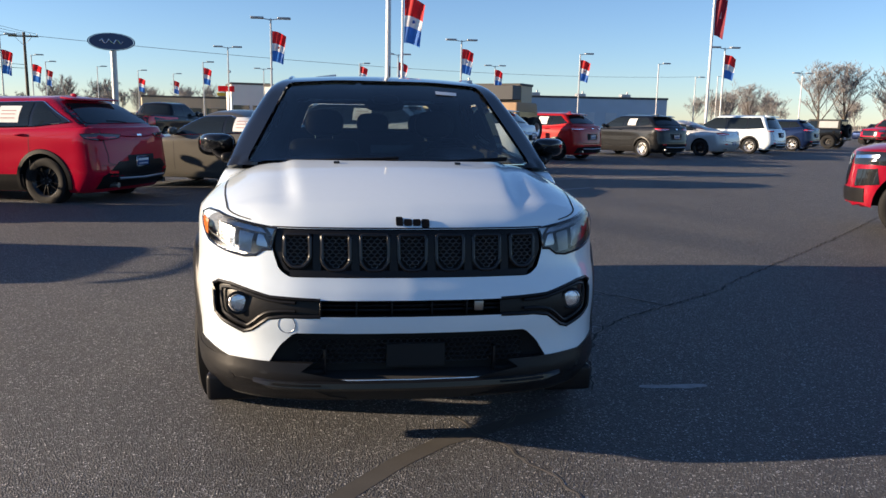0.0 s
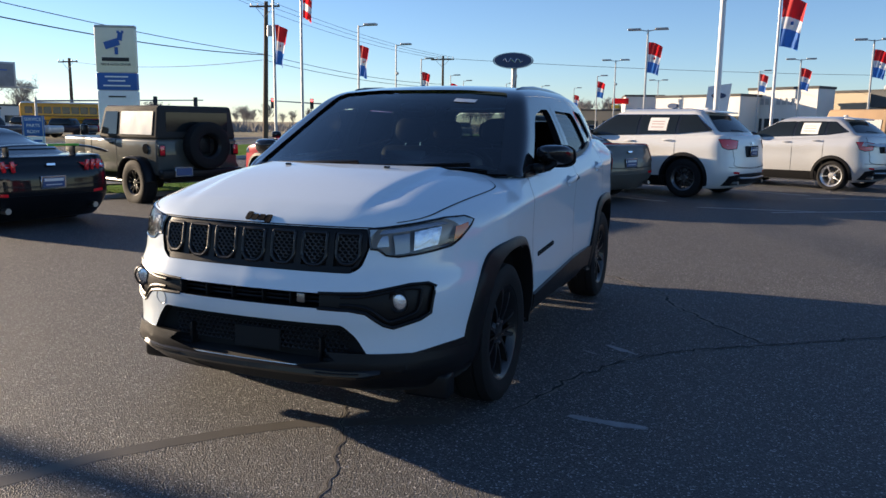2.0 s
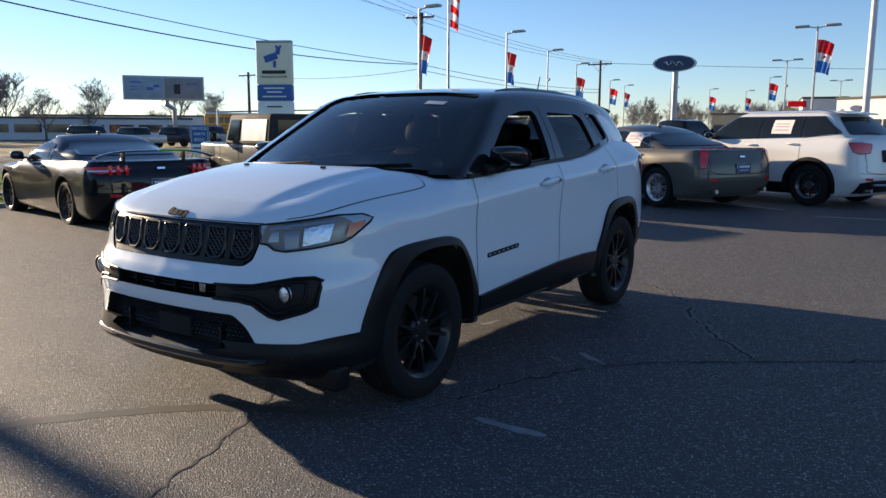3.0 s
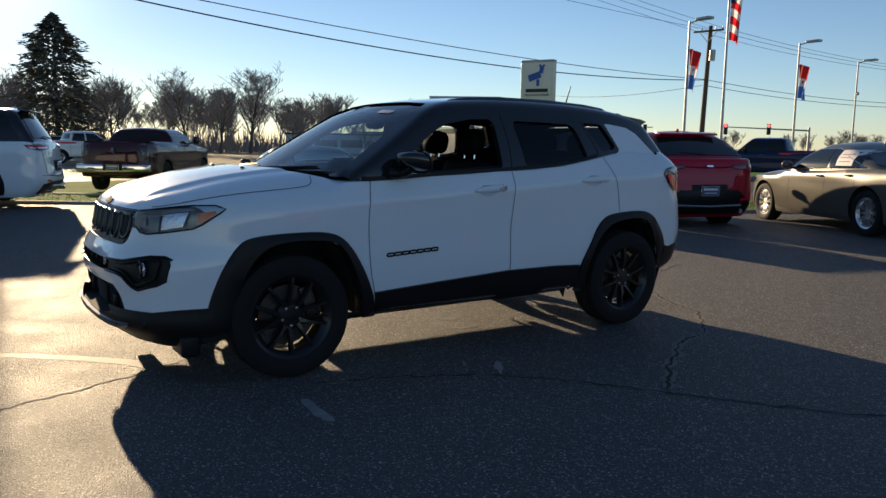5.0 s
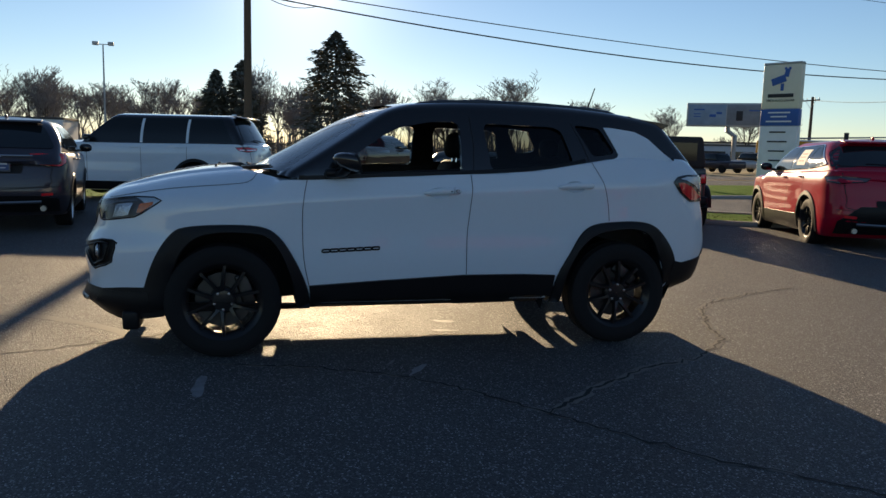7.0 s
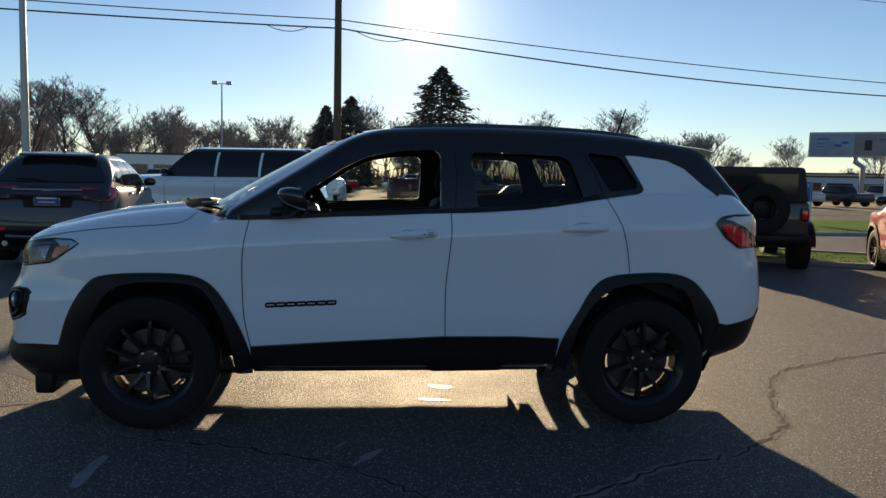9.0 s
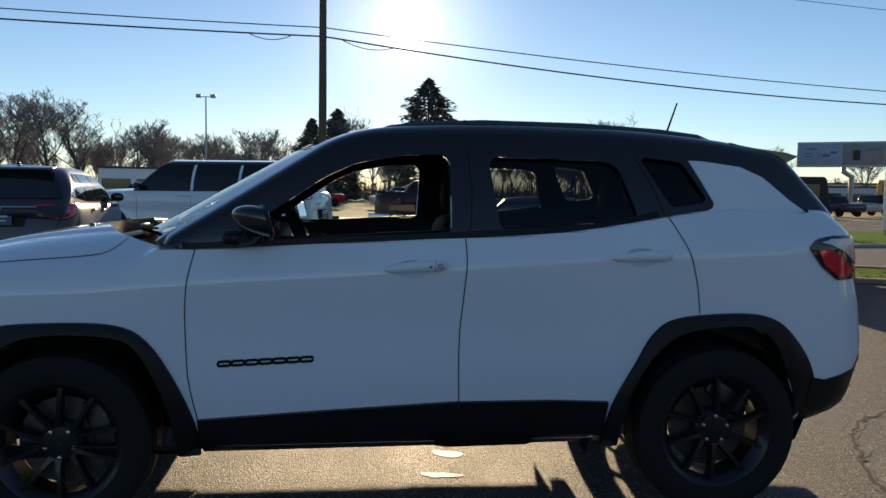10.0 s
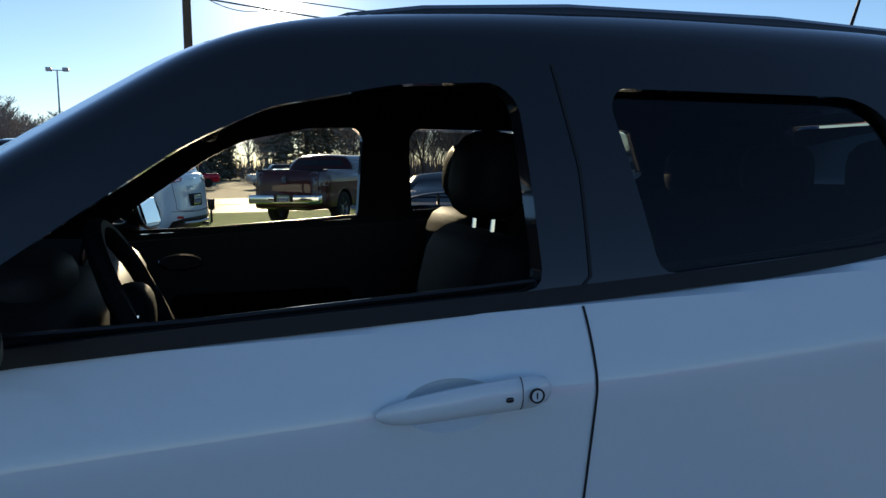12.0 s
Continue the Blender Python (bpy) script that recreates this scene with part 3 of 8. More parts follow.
    for s in (1, -1):
        for nm, poly, g in (("front_door_glass", wf, GLASS), ("rear_door_glass", wr, PRIVACY), ("quarter_glass", wq, PRIVACY)):
            if s == 1 and nm == "front_door_glass":
                continue  # this window is wound down
            part(nm, skin_mesh(gtree, [tuple(Vector(p)) for p in poly], "x", s, 0.06, -0.016), g, car, "tinted window glass")
        for line in ([(0.240, 1.165), (0.266, 1.19), (0.276, 1.35), (0.264, 1.525)], [(1.090, 1.255), (1.055, 1.36), (0.99, 1.505)]):
            part("pillar_gap", skin_mesh(gtree, strip_poly(line, 0.005), "x", s, 0.03, 0.002), SEAM, car)
        for line in ([(-0.66, 1.142), (-0.31, 1.150), (0.10, 1.174), (0.19, 1.180)], [(0.39, 1.190), (0.60, 1.203), (0.80, 1.222), (0.96, 1.250)]):
            for dx, dz in ((-0.024, 0.004), (-0.040, 0.0)):
                pts = []
                for p in dense(line, 0.04, False):
                    hit, _, _, _ = gtree.ray_cast(Vector((s * 3, p[0], p[1])), Vector((-s, 0, 0)))
                    pts.append(hit + Vector((s * dx, 0, dz)))
                part("weatherstrip", M(tube(pts, 0.0045, 6)), RIMBLACK, car)
        # white rear quarter above the belt
        quarter = [(0.95, 1.17), (1.05, 1.234), (1.20, 1.258), (1.285, 1.272), (1.312, 1.284), (1.322, 1.305), (1.235, 1.485), (1.30, 1.483), (1.48, 1.462), (1.58, 1.42), (1.70, 1.32), (1.80, 1.255), (1.90, 1.218), (1.95, 1.15), (1.6, 1.13), (1.2, 1.13)]
        part("rear_quarter", skin_mesh(gtree, quarter, "x", s, 0.04, 0.006, 0.02), WHITE, car)
        part("belt_moulding", skin_mesh(gtree, strip_poly([tuple(p) for p in dense([(-0.86, 1.115), (-0.82, 1.114), (-0.75, 1.117), (-0.54, 1.126), (-0.29, 1.140), (0.236, 1.164), (0.55, 1.183), (0.80, 1.203), (0.93, 1.226), (1.06, 1.256)], 0.04, False)], 0.024), "x", s, 0.03, 0.011, 0.016), PLASTIC, car)
        # door joints
        for line in ([(-0.812, 1.10), (-0.832, 1.0), (-0.842, 0.90), (-0.842, 0.78), (-0.832, 0.60), (-0.80, 0.44)], [(0.239, 1.150), (0.242, 1.09), (0.239, 1.02), (0.228, 0.90), (0.217, 0.79), (0.214, 0.66), (0.217, 0.50)], [(1.096, 1.243), (1.134, 1.17), (1.17, 1.08), (1.198, 0.97), (1.212, 0.855)], [(-1.985, 0.968), (-1.75, 1.013), (-1.53, 1.042), (-1.23, 1.068), (-1.15, 1.088), (-1.11, 1.13)]):
            part("panel_gap", skin_mesh(tree, strip_poly([tuple(p) for p in smooth_line(line)], 0.0028 if line[0][0] < -1.9 else 0.0042), "x", s, 0.05, 0.002), SEAM, car)
        # cladding
        rock = [(-0.79, 0.30), (-0.80, 0.445), (-0.33, 0.473), (0.2, 0.50), (0.60, 0.50), (0.835, 0.49), (0.81, 0.30), (0.70, 0.285), (0.5, 0.322), (-0.3, 0.308), (-0.7, 0.282)]
        part("sill_cladding", skin_mesh(tree, rock, "x", s, 0.05, 0.02, 0.10), PLASTIC, car, "matt black sill cladding")
        for o, a in ((outF, archF), (outR, archR)):
            vs, fs = [], []
            for k in range(41):
                t = k / 40
                po, pa = [spl(range(11), [q[i] for q in o])(t * 10) for i in (0, 1)], [spl(range(11), [q[i] for q in a])(t * 10) for i in (0, 1)]
                hub = -1.318 if o is outF else 1.318
                pa = [pa[0] + (hub - pa[0]) * 0.014, pa[1] + (0.352 - pa[1]) * 0.014]
                pa[1] = max(pa[1], 0.30)
                for j, (f, off) in enumerate(((0, 0.002), (0.06, 0.016), (0.5, 0.026), (0.94, 0.03), (1.0, 0.02))):
                    yy, zz = po[0] + (pa[0] - po[0]) * f, po[1] + (pa[1] - po[1]) * f
                    hit, nor, _, _ = tree.ray_cast(Vector((s * 3, yy, zz)), Vector((-s, 0, 0)))
                    hit = hit or Vector((s * 0.9, yy, zz))
                    ease = min(1.0, (t if o is outF else 1 - t) / 0.35)
                    vs.append(Vector((hit.x + s * off * (0.3 + 0.7 * ease * ease), yy, zz)))
                vs.append(Vector((s * (abs(vs[-1].x) - 0.09), pa[0], pa[1])))
                if k:
                    fs += [[6 * (k - 1) + i, 6 * (k - 1) + i + 1, 6 * k + i + 1, 6 * k + i] for i in range(5)]
            part("wheel_arch_trim", mesh_of(vs, fs), PLASTIC, car, "matt black wheel arch moulding")
        # lower bumper ends
        part("rear_bumper_cladding", skin_mesh(tree, [(1.655, 0.285), (1.69, 0.42), (1.735, 0.575), (1.80, 0.562), (1.95, 0.585), (2.03, 0.60), (2.2, 0.60), (2.2, 0.42), (1.95, 0.36)], "x", s, 0.03, 0.008, 0.03), PLASTIC, car)
        part("front_bumper_cladding", skin_mesh(tree, [(-1.745, 0.30), (-1.75, 0.415), (-1.80, 0.41), (-1.95, 0.41), (-2.04, 0.42), (-2.2, 0.42), (-2.25, 0.25), (-1.9, 0.25)], "x", s, 0.03, 0.008, 0.03), PLASTIC, car)
        # handles
        for y0, y1, z0, z1, lock in ((-0.085, 0.163, 1.030, 1.048, True), (0.832, 1.086, 1.080, 1.092, False)):
            ts = [0.0, 0.03, 0.08, 0.16, 0.28, 0.45, 0.62, 0.78, 0.90, 0.97, 1.0]
            line = [(s * (0.934 + 0.028 * math.sin(math.pi * min(max(t, 0.04), 0.96)) ** 0.35), y0 + (y1 - y0) * t, z0 + (z1 - z0) * t + 0.006 * math.sin(math.pi * t)) for t in ts]
            hd = part("door_handle", M(tube(line, [0.002, 0.0055, 0.0080, 0.0098, 0.0112, 0.0120, 0.0126, 0.0130, 0.0126, 0.0100, 0.004], 14, 1.75)), WHITE, car, "white pull door handle")
            if lock and s == 1:
                def turned(profile, x, y, z, seg=24):
                    vs, fs = revolve(profile, seg)
                    return M(([Vector((x + v.x, y + v.y, z + v.z)) for v in vs], fs))

                part("lock_ring", turned([(0, 0.0105), (0.004, 0.0105), (0.004, 0.0082), (0.0, 0.0082)], 0.9715, 0.1325, 1.0475), RIMBLACK, hd)
                part("lock_cylinder", turned([(0, 0.0082), (0.0025, 0.0082), (0.0025, 0.0001)], 0.9715, 0.1325, 1.0475), WHITE, hd)
                part("key_slot", M(rbox((0.002, 0.0022, 0.009), (0.9745, 0.1325, 1.0475), 0.0008, 1)), RIMBLACK, hd)
                part("lock_sensor", M(rbox((0.006, 0.0115, 0.0075), (0.972, 0.0935, 1.0445), 0.003)), GLOSSBLACK, hd)
                part("handle_seam", M(tube([(0.961 + 0.0132 * math.cos(a), 0.112, 1.050 + 0.0225 * math.sin(a)) for a in [math.pi * (k / 12 - 0.5) for k in range(13)]], 0.0008, 4)), SEAM, hd)
        # mirrors
        vs, fs = [], []
        nr, na = 12, 28
        for i in range(nr):
            u = i / (nr - 1)
            k = max(0.02, (1 - u ** 2.5) ** 0.5)
            cy, cz, cx = -0.530 - 0.135 * u, 1.216 + 0.020 * u, 0.978 - 0.020 * u
            for j in range(na):
                a = 2 * math.pi * j / na
                c, q = math.cos(a), math.sin(a)
                g_ = (abs(c) ** 3.2 + abs(q) ** 3.2) ** (-1 / 3.2)
                dz = (0.056 if q > 0 else 0.052 + 0.008 * (1 - u)) * k * q * g_
                vs.append(Vector((s * (cx + 0.100 * k * c * g_), cy + 0.024 * c * (1 - u) - 0.28 * dz * (1 - u), cz + dz)))
            if i:
                fs += [[na * (i - 1) + j, na * (i - 1) + (j + 1) % na, na * i + (j + 1) % na, na * i + j] for j in range(na)]
        fs += [list(range(na)), list(range(na * (nr - 1), na * nr))]
        mir = part("door_mirror", mesh_of(vs, fs, 45), GLOSSBLACK, car, "gloss black door mirror")
        part("mirror_shell", M(tube([(s * (0.978 + 0.102 * math.cos(a) * (abs(math.cos(a)) ** 3.2 + abs(math.sin(a)) ** 3.2) ** (-1 / 3.2)), -0.534 + 0.024 * math.cos(a) - 0.017 * math.sin(a), 1.212 + 0.060 * math.sin(a) * (abs(math.cos(a)) ** 3.2 + abs(math.sin(a)) ** 3.2) ** (-1 / 3.2)) for a in [2 * math.pi * k / 32 for k in range(32)]], 0.0075, 6, 1.0, True)), PLASTIC, mir)
        part("mirror_foot", M(join(tube([(s * 0.865, -0.655, 1.128), (s * 0.90, -0.63, 1.136), (s * 0.945, -0.595, 1.150), (s * 0.97, -0.575, 1.178)], [0.036, 0.034, 0.038, 0.040], 14, 0.62), rbox((0.075, 0.15, 0.056), (s * 0.900, -0.628, 1.145), 0.022, 3))), PLASTIC, mir)
        part("mirror_glass", M(rbox((0.150, 0.003, 0.090), (0, 0, 0), 0.001, 1)), CHROME, mir, m=pose(s * 0.976, -0.525, 1.212, 15.5, 0, s * 13.5))
        # lamps
        d = diag if s == 1 else diag2
        lp = lamp
        hl = part("headlamp", skin_mesh(tree, lp, d, 1, 0.03, 0.002, 0.01), LENS, car, "clear headlamp with an amber corner")
        inner3 = [Vector((s * p[0], p[1], p[2])) for p in lamp3]

        def on(xx, zz, back):
            yy = float(FRONT_Y(zz) + FRONT_X(xx))
            return Vector((s * (xx - back * 0.4), yy + back, zz))

        def cell(name, pts, off, m):
            flat = [(Vector(q).dot(diag[0]), q[2]) for q in pts]
            part(name, skin_mesh(tree, flat, d, 1, 0.012, off), m, hl)

        cell("bezel_strip", ((0.57, -2.06, 0.938), (0.66, -2.02, 0.950), (0.76, -1.93, 0.967), (0.835, -1.825, 0.977), (0.835, -1.825, 0.962), (0.76, -1.93, 0.950), (0.66, -2.02, 0.932), (0.57, -2.06, 0.922)), -0.010, LAMPGREY)
        cell("lamp_cell", ((0.575, -2.06, 0.914), (0.625, -2.035, 0.922), (0.625, -2.035, 0.872), (0.58, -2.058, 0.868)), -0.020, LAMPGREY)
        cell("lamp_cell", ((0.645, -2.025, 0.922), (0.705, -1.98, 0.932), (0.70, -1.985, 0.845), (0.65, -2.022, 0.838)), -0.022, LAMPSILVER)
        cell("reflector", ((0.722, -1.965, 0.936), (0.815, -1.858, 0.955), (0.80, -1.88, 0.872), (0.715, -1.972, 0.852)), -0.018, REFLECTOR)
        cell("turn_lens", ((0.836, -1.818, 0.886), (0.852, -1.79, 0.892), (0.880, -1.730, 0.938), (0.880, -1.730, 0.955), (0.846, -1.805, 0.942)), 0.0034, AMBER)
        part("lamp_rim", rim_tube(tree, lp, d, 1, 0.0055, 0.03), GLOSSBLACK, hl)
        pocket = [(s * a, b) for a, b in half]
        part("fog_pocket", skin_mesh(tree, pocket if s == 1 else pocket[::-1], "y", -1, 0.03, -0.018), PLASTIC, car)
        fog = on(0.692, 0.645, 0.014)
        fl = part("fog_lamp", M(blob((0.080, 0.03, 0.080), fog, 2.1, 14)), REFLECTOR, car, "round clear fog lamp")
        part("fog_ring", M(tube([fog + Vector((0.043 * math.cos(a), -0.014, 0.043 * math.sin(a))) for a in [2 * math.pi * k / 28 for k in range(28)]], 0.006, 6, 1.0, True)), PLASTIC, fl)
        inset = [(0.46, 0.663), (0.56, 0.668), (0.70, 0.698), (0.745, 0.697), (0.762, 0.682), (0.756, 0.612), (0.735, 0.588), (0.665, 0.560), (0.638, 0.568), (0.582, 0.614), (0.52, 0.628), (0.46, 0.630)]
        part("pocket_frame", M(tube([on(a, b, 0.006) for a, b in smooth_line(inset, 3)], 0.007, 6)), PLASTIC, car)
        tl = rounded([(1.690, 1.125), (1.725, 1.160), (1.80, 1.172), (1.92, 1.174), (2.0, 1.165), (2.05, 1.15), (2.08, 1.03), (1.98, 0.988), (1.84, 0.986), (1.755, 1.045)], 0.012, 2)
        t_ = part("tail_lamp", skin_mesh(tree, tl, "x", s, 0.03, 0.008, 0.03), GLOSSBLACK, car, "wraparound red tail lamp")
        part("red_lens", skin_mesh(tree, [(1.728, 1.118), (1.775, 1.122), (1.85, 1.092), (1.95, 1.02), (1.90, 1.000), (1.845, 1.000), (1.768, 1.052)], "x", s, 0.025, 0.012, 0.006), REDLENS, t_)
        part("clear_lens", skin_mesh(tree, [(1.745, 1.146), (1.80, 1.160), (1.92, 1.162), (2.0, 1.150), (2.02, 1.06), (1.97, 1.045), (1.88, 1.105), (1.80, 1.136)], "x", s, 0.025, 0.012, 0.006), LAMPGREY, t_)
        rail = []
        for y, up in ((-0.14, -0.034), (-0.05, -0.020), (0.08, -0.013), (0.35, -0.010), (0.8, -0.010), (1.15, -0.010), (1.33, -0.012), (1.42, -0.026)):
            hit, _, _, _ = gtree.ray_cast(Vector((s * 0.585, y, 3)), Vector((0, 0, -1)))
            rail.append((s * 0.585, y, hit.z + up))
        part("roof_rail", M(tube(rail, [0.012, 0.018, 0.018, 0.018, 0.018, 0.018, 0.018, 0.012], 8, 1.5)), GLOSSBLACK, car, "black roof rail")
        # name marks on the doors, drawn as plain outlined blocks
        for k in range(7):
            y0 = -0.722 + k * 0.0523
            lo = 0.655 + k * 0.0024
            blk = rounded([(y0, lo), (y0 + 0.046, lo + 0.002), (y0 + 0.048, lo + 0.018), (y0 + 0.002, lo + 0.016)], 0.006, 2)
            part("name_mark", rim_tube(tree, blk, "x", s, 0.0058, 0.01, 0.002), RUBBER, car)
        part("name_strip", skin_mesh(tree, [(-0.722, 0.652), (-0.360, 0.669), (-0.358, 0.674), (-0.722, 0.657)], "x", s, 0.02, 0.003, 0.004), RUBBER, car)

    # glass front and rear
    part("windscreen", skin_mesh(gtree, ws, "y", -1, 0.07, -0.014), SHIELD, car, "windscreen with a paper label")
    part("rear_window", skin_mesh(gtree, hg, "y", 1, 0.07, -0.014), PRIVACY, car)
    part("windscreen_label", skin_mesh(gtree, [(0.30, 1.535), (0.43, 1.528), (0.435, 1.548), (0.30, 1.555)], "y", -1, 0.04, -0.010), PAPER, car)
    # front end
    part("grille_panel", skin_mesh(tree, [(p[0] * 0.992, 0.854 + (p[1] - 0.854) * 0.97) for p in grille], "y", -1, 0.03, -0.034), LINER, car, "black seven slot grille")
    edge = [-0.538] + [0.004 + (k - 3.5) * 0.1515 for k in range(1, 7)] + [0.538]
    for k, x in enumerate(edge):
        w0 = 0.017 if 0 < k < 7 else 0.022
        bar = [(x - w0, 0.772), (x + w0, 0.772), (x + w0 * 0.8, 0.93), (x - w0 * 0.8, 0.93)]
        if k in (0, 7):
            g = 1 if k else -1
            bar = [(g * 0.47, 0.772), (g * 0.508, 0.788), (g * 0.540, 0.86), (g * 0.537, 0.93), (g * 0.512, 0.93), (g * 0.512, 0.82), (g * 0.49, 0.79)]
        part("grille_bar", skin_mesh(tree, bar, "y", -1, 0.03, -0.006, 0.02), PLASTIC, car)
    for zz0, zz1, ww in ((0.926, 0.941, 0.538), (0.760, 0.785, 0.482)):
        part("grille_bar", skin_mesh(tree, [(-ww, zz0), (ww, zz0), (ww, zz1), (-ww, zz1)], "y", -1, 0.03, -0.005, 0.02), PLASTIC, car)
    for k in range(7):
        cx = 0.004 + (k - 3) * 0.1515
        wz = 0.055 if abs(k - 3) < 3 else 0.050
        z0, z1 = 0.785 + 0.010 * (abs(k - 3) == 3), 0.921
        ring = rounded([(cx - wz, z1), (cx + wz, z1), (cx + wz, z0 + 0.03), (cx + wz - 0.028, z0), (cx - wz + 0.028, z0), (cx - wz, z0 + 0.03)], 0.012, 3)
        pts = []
        for p in dense(ring, 0.02):
            hit, nor, _, _ = tree.ray_cast(Vector((p[0], -4, p[1])), Vector((0, 1, 0)))
            pts.append(hit + Vector((0, 0.006, 0)))
        fr = part("grille_slot", M(tube(pts, 0.0085, 8, 1.0, True)), RIMBLACK, car, "gloss black slot surround")
        cells = []
        h = 0.0135
        for r in range(-6, 7):
            for c in range(-4, 5):
                px, pz = cx + c * h * 1.9 + (h * 0.95 if r % 2 else 0), 0.856 + r * h * 1.02
                if abs(px - cx) > wz - 0.010 or not z0 + 0.01 < pz < z1 - 0.008 or (pz < z0 + 0.03 and abs(px - cx) > wz - 0.03):
                    continue
                yy = float(FRONT_Y(pz) + FRONT_X(abs(px))) + 0.006
                vs = []
                for q in range(6):
                    a = math.pi / 3 * q
                    for rr, dy in ((h * 1.14, 0), (h * 0.80, 0.006)):
                        vs.append(Vector((px + math.cos(a) * rr, yy + dy, pz + math.sin(a) * rr * 0.72)))
                cells.append((vs, [[2 * q, 2 * ((q + 1) % 6), 2 * ((q + 1) % 6) + 1, 2 * q + 1] for q in range(6)]))
        part("honeycomb_mesh", M(join(*cells), None, 0), MESHGREY, fr)
    # middle slot and its slats
    for z in (0.628, 0.645, 0.662):
        part("intake_slat", M(tube([(x, float(FRONT_Y(z) + FRONT_X(abs(x))) + 0.05, z) for x in np.linspace(-0.36, 0.36, 13)], 0.006, 6)), PLASTIC, car)
    for x in (-0.36, -0.22, -0.08, 0.08, 0.22):
        part("intake_rib", M(rbox((0.008, 0.04, 0.06), (x, -2.16, 0.643), 0.002, 1)), PLASTIC, car)
    part("radar_sensor", M(rbox((0.04, 0.02, 0.045), (0.27, -2.165, 0.645), 0.006)), STEEL, car)
    for s in (1, -1):
        pts = [Vector((s * p[0], float(FRONT_Y(p[1]) + FRONT_X(p[0])) + 0.004, p[1])) for p in dense(half, 0.03, False)]
        part("fog_bezel", M(tube(pts, 0.008, 6)), PLASTIC, car)
    # lower intake: mesh, side blades, lip
    cells = []
    for r in range(5):
        for c in range(-17, 18):
            px, pz = c * 0.026 + (0.013 if r % 2 else 0), 0.41 + r * 0.02
            vs = []
            for q in range(6):
                a = math.pi / 3 * q
                for rr, dy in ((0.0165, 0), (0.011, 0.006)):
                    vs.append(Vector((px + math.cos(a) * rr, -2.13 + dy + 0.12 * px * px, pz + math.sin(a) * rr * 0.72)))
            cells.append((vs, [[2 * q, 2 * ((q + 1) % 6), 2 * ((q + 1) % 6) + 1, 2 * q + 1] for q in range(6)]))
    part("intake_mesh", M(join(*cells), None, 0), MESHDARK, car, "black honeycomb lower intake")
    part("plate_bracket", M(rbox((0.24, 0.016, 0.10), (0.02, -2.138, 0.435), 0.008)), LINER, car)
    for s in (1, -1):
        part("intake_post", M(rbox((0.012, 0.04, 0.105), (s * 0.345, -2.125, 0.415), 0.004)), RIMBLACK, car)
        part("intake_shelf", M(rbox((0.20, 0.05, 0.016), (s * 0.445, -2.105, 0.366), 0.005)), LINER, car)
        low = [(s * a, b) for a, b in ((0.90, 0.445), (0.82, 0.436), (0.70, 0.412), (0.584, 0.397), (0.556, 0.362), (0.56, 0.345), (0.60, 0.30), (0.66, 0.26), (0.90, 0.24))]
        part("front_lower_bumper", skin_mesh(tree, low, "y", -1, 0.03, 0.006, 0.03), PLASTIC, car, "matt black lower bumper")
    # the gloss plank under the intake
    vs, fs = [], []
    xs = np.linspace(-0.63, 0.63, 43)
    for i, x in enumerate(xs):
        y0 = float(FRONT_Y(0.33) + FRONT_X(abs(x)))
        e = max(0.0, (abs(x) - 0.55) / 0.08)
        for dy, z in ((0.05, 0.352 + 0.012 * e), (-0.004, 0.356 + 0.010 * e), (-0.022, 0.346), (-0.026, 0.326 + 0.014 * e), (-0.012, 0.312 + 0.026 * e), (0.05, 0.310 + 0.028 * e)):
            vs.append((x, y0 + dy, z))
        if i:
            fs += [[6 * (i - 1) + j, 6 * (i - 1) + (j + 1) % 6, 6 * i + (j + 1) % 6, 6 * i + j] for j in range(6)]
    fs += [list(range(6)), list(range(6 * 42, 6 * 43))]
    part("front_lip", mesh_of(vs, fs, 30), RIMBLACK, car, "gloss black front lip")
    for s in (1, -1):
        part("lip_slot", M(tube([(s * x, float(FRONT_Y(0.33) + FRONT_X(x)) - 0.0265, 0.336 + 0.004 * x) for x in np.linspace(0.36, 0.55, 8)], 0.004, 5)), PLASTIC, car)
    part("air_dam", skin_mesh(tree, [(-0.66, 0.315), (0.66, 0.315), (0.62, 0.232), (-0.62, 0.232)], "y", -1, 0.04, 0.004, 0.02), LINER, car)
    for s in (1, -1):
        part("air_deflector", M(rbox((0.22, 0.10, 0.12), (s * 0.74, -1.86, 0.235), 0.02)), PLASTIC, car)
    part("tow_cap", rim_tube(tree, [(-0.492 + 0.034 * math.cos(a), 0.577 + 0.034 * math.sin(a)) for a in [2 * math.pi * k / 28 for k in range(28)]], "y", -1, 0.0016, 0.01), LAMPSILVER, car, "thin round joint of the towing cap")
    part("panel_gap", skin_mesh(tree, strip_poly([(x, 0.948) for x in np.linspace(-0.55, 0.55, 23)], 0.005), "y", -1, 0.05, 0.001), SEAM, car)
    for k, (x0, x1, z0, z1) in enumerate(((-0.060, -0.032, 0.957, 0.986), (-0.028, 0.004, 0.957, 0.978), (0.008, 0.039, 0.957, 0.978), (0.043, 0.074, 0.950, 0.978))):
        part("hood_mark", skin_mesh(tree, rounded([(x0, z0), (x1, z0), (x1, z1), (x0, z1)], 0.006, 2), "y", -1, 0.015, 0.006, 0.006), MARKBLACK, car)
    for s in (1, -1):
        part("washer_nozzle", M(rbox((0.03, 0.02, 0.012), (s * 0.295, -1.375, 1.166), 0.004)), GLOSSBLACK, car)
    # cowl and wipers
    part("cowl", M(rbox((1.20, 0.10, 0.02), (0, -1.225, 1.112), 0.008, 2)), PLASTIC, car)
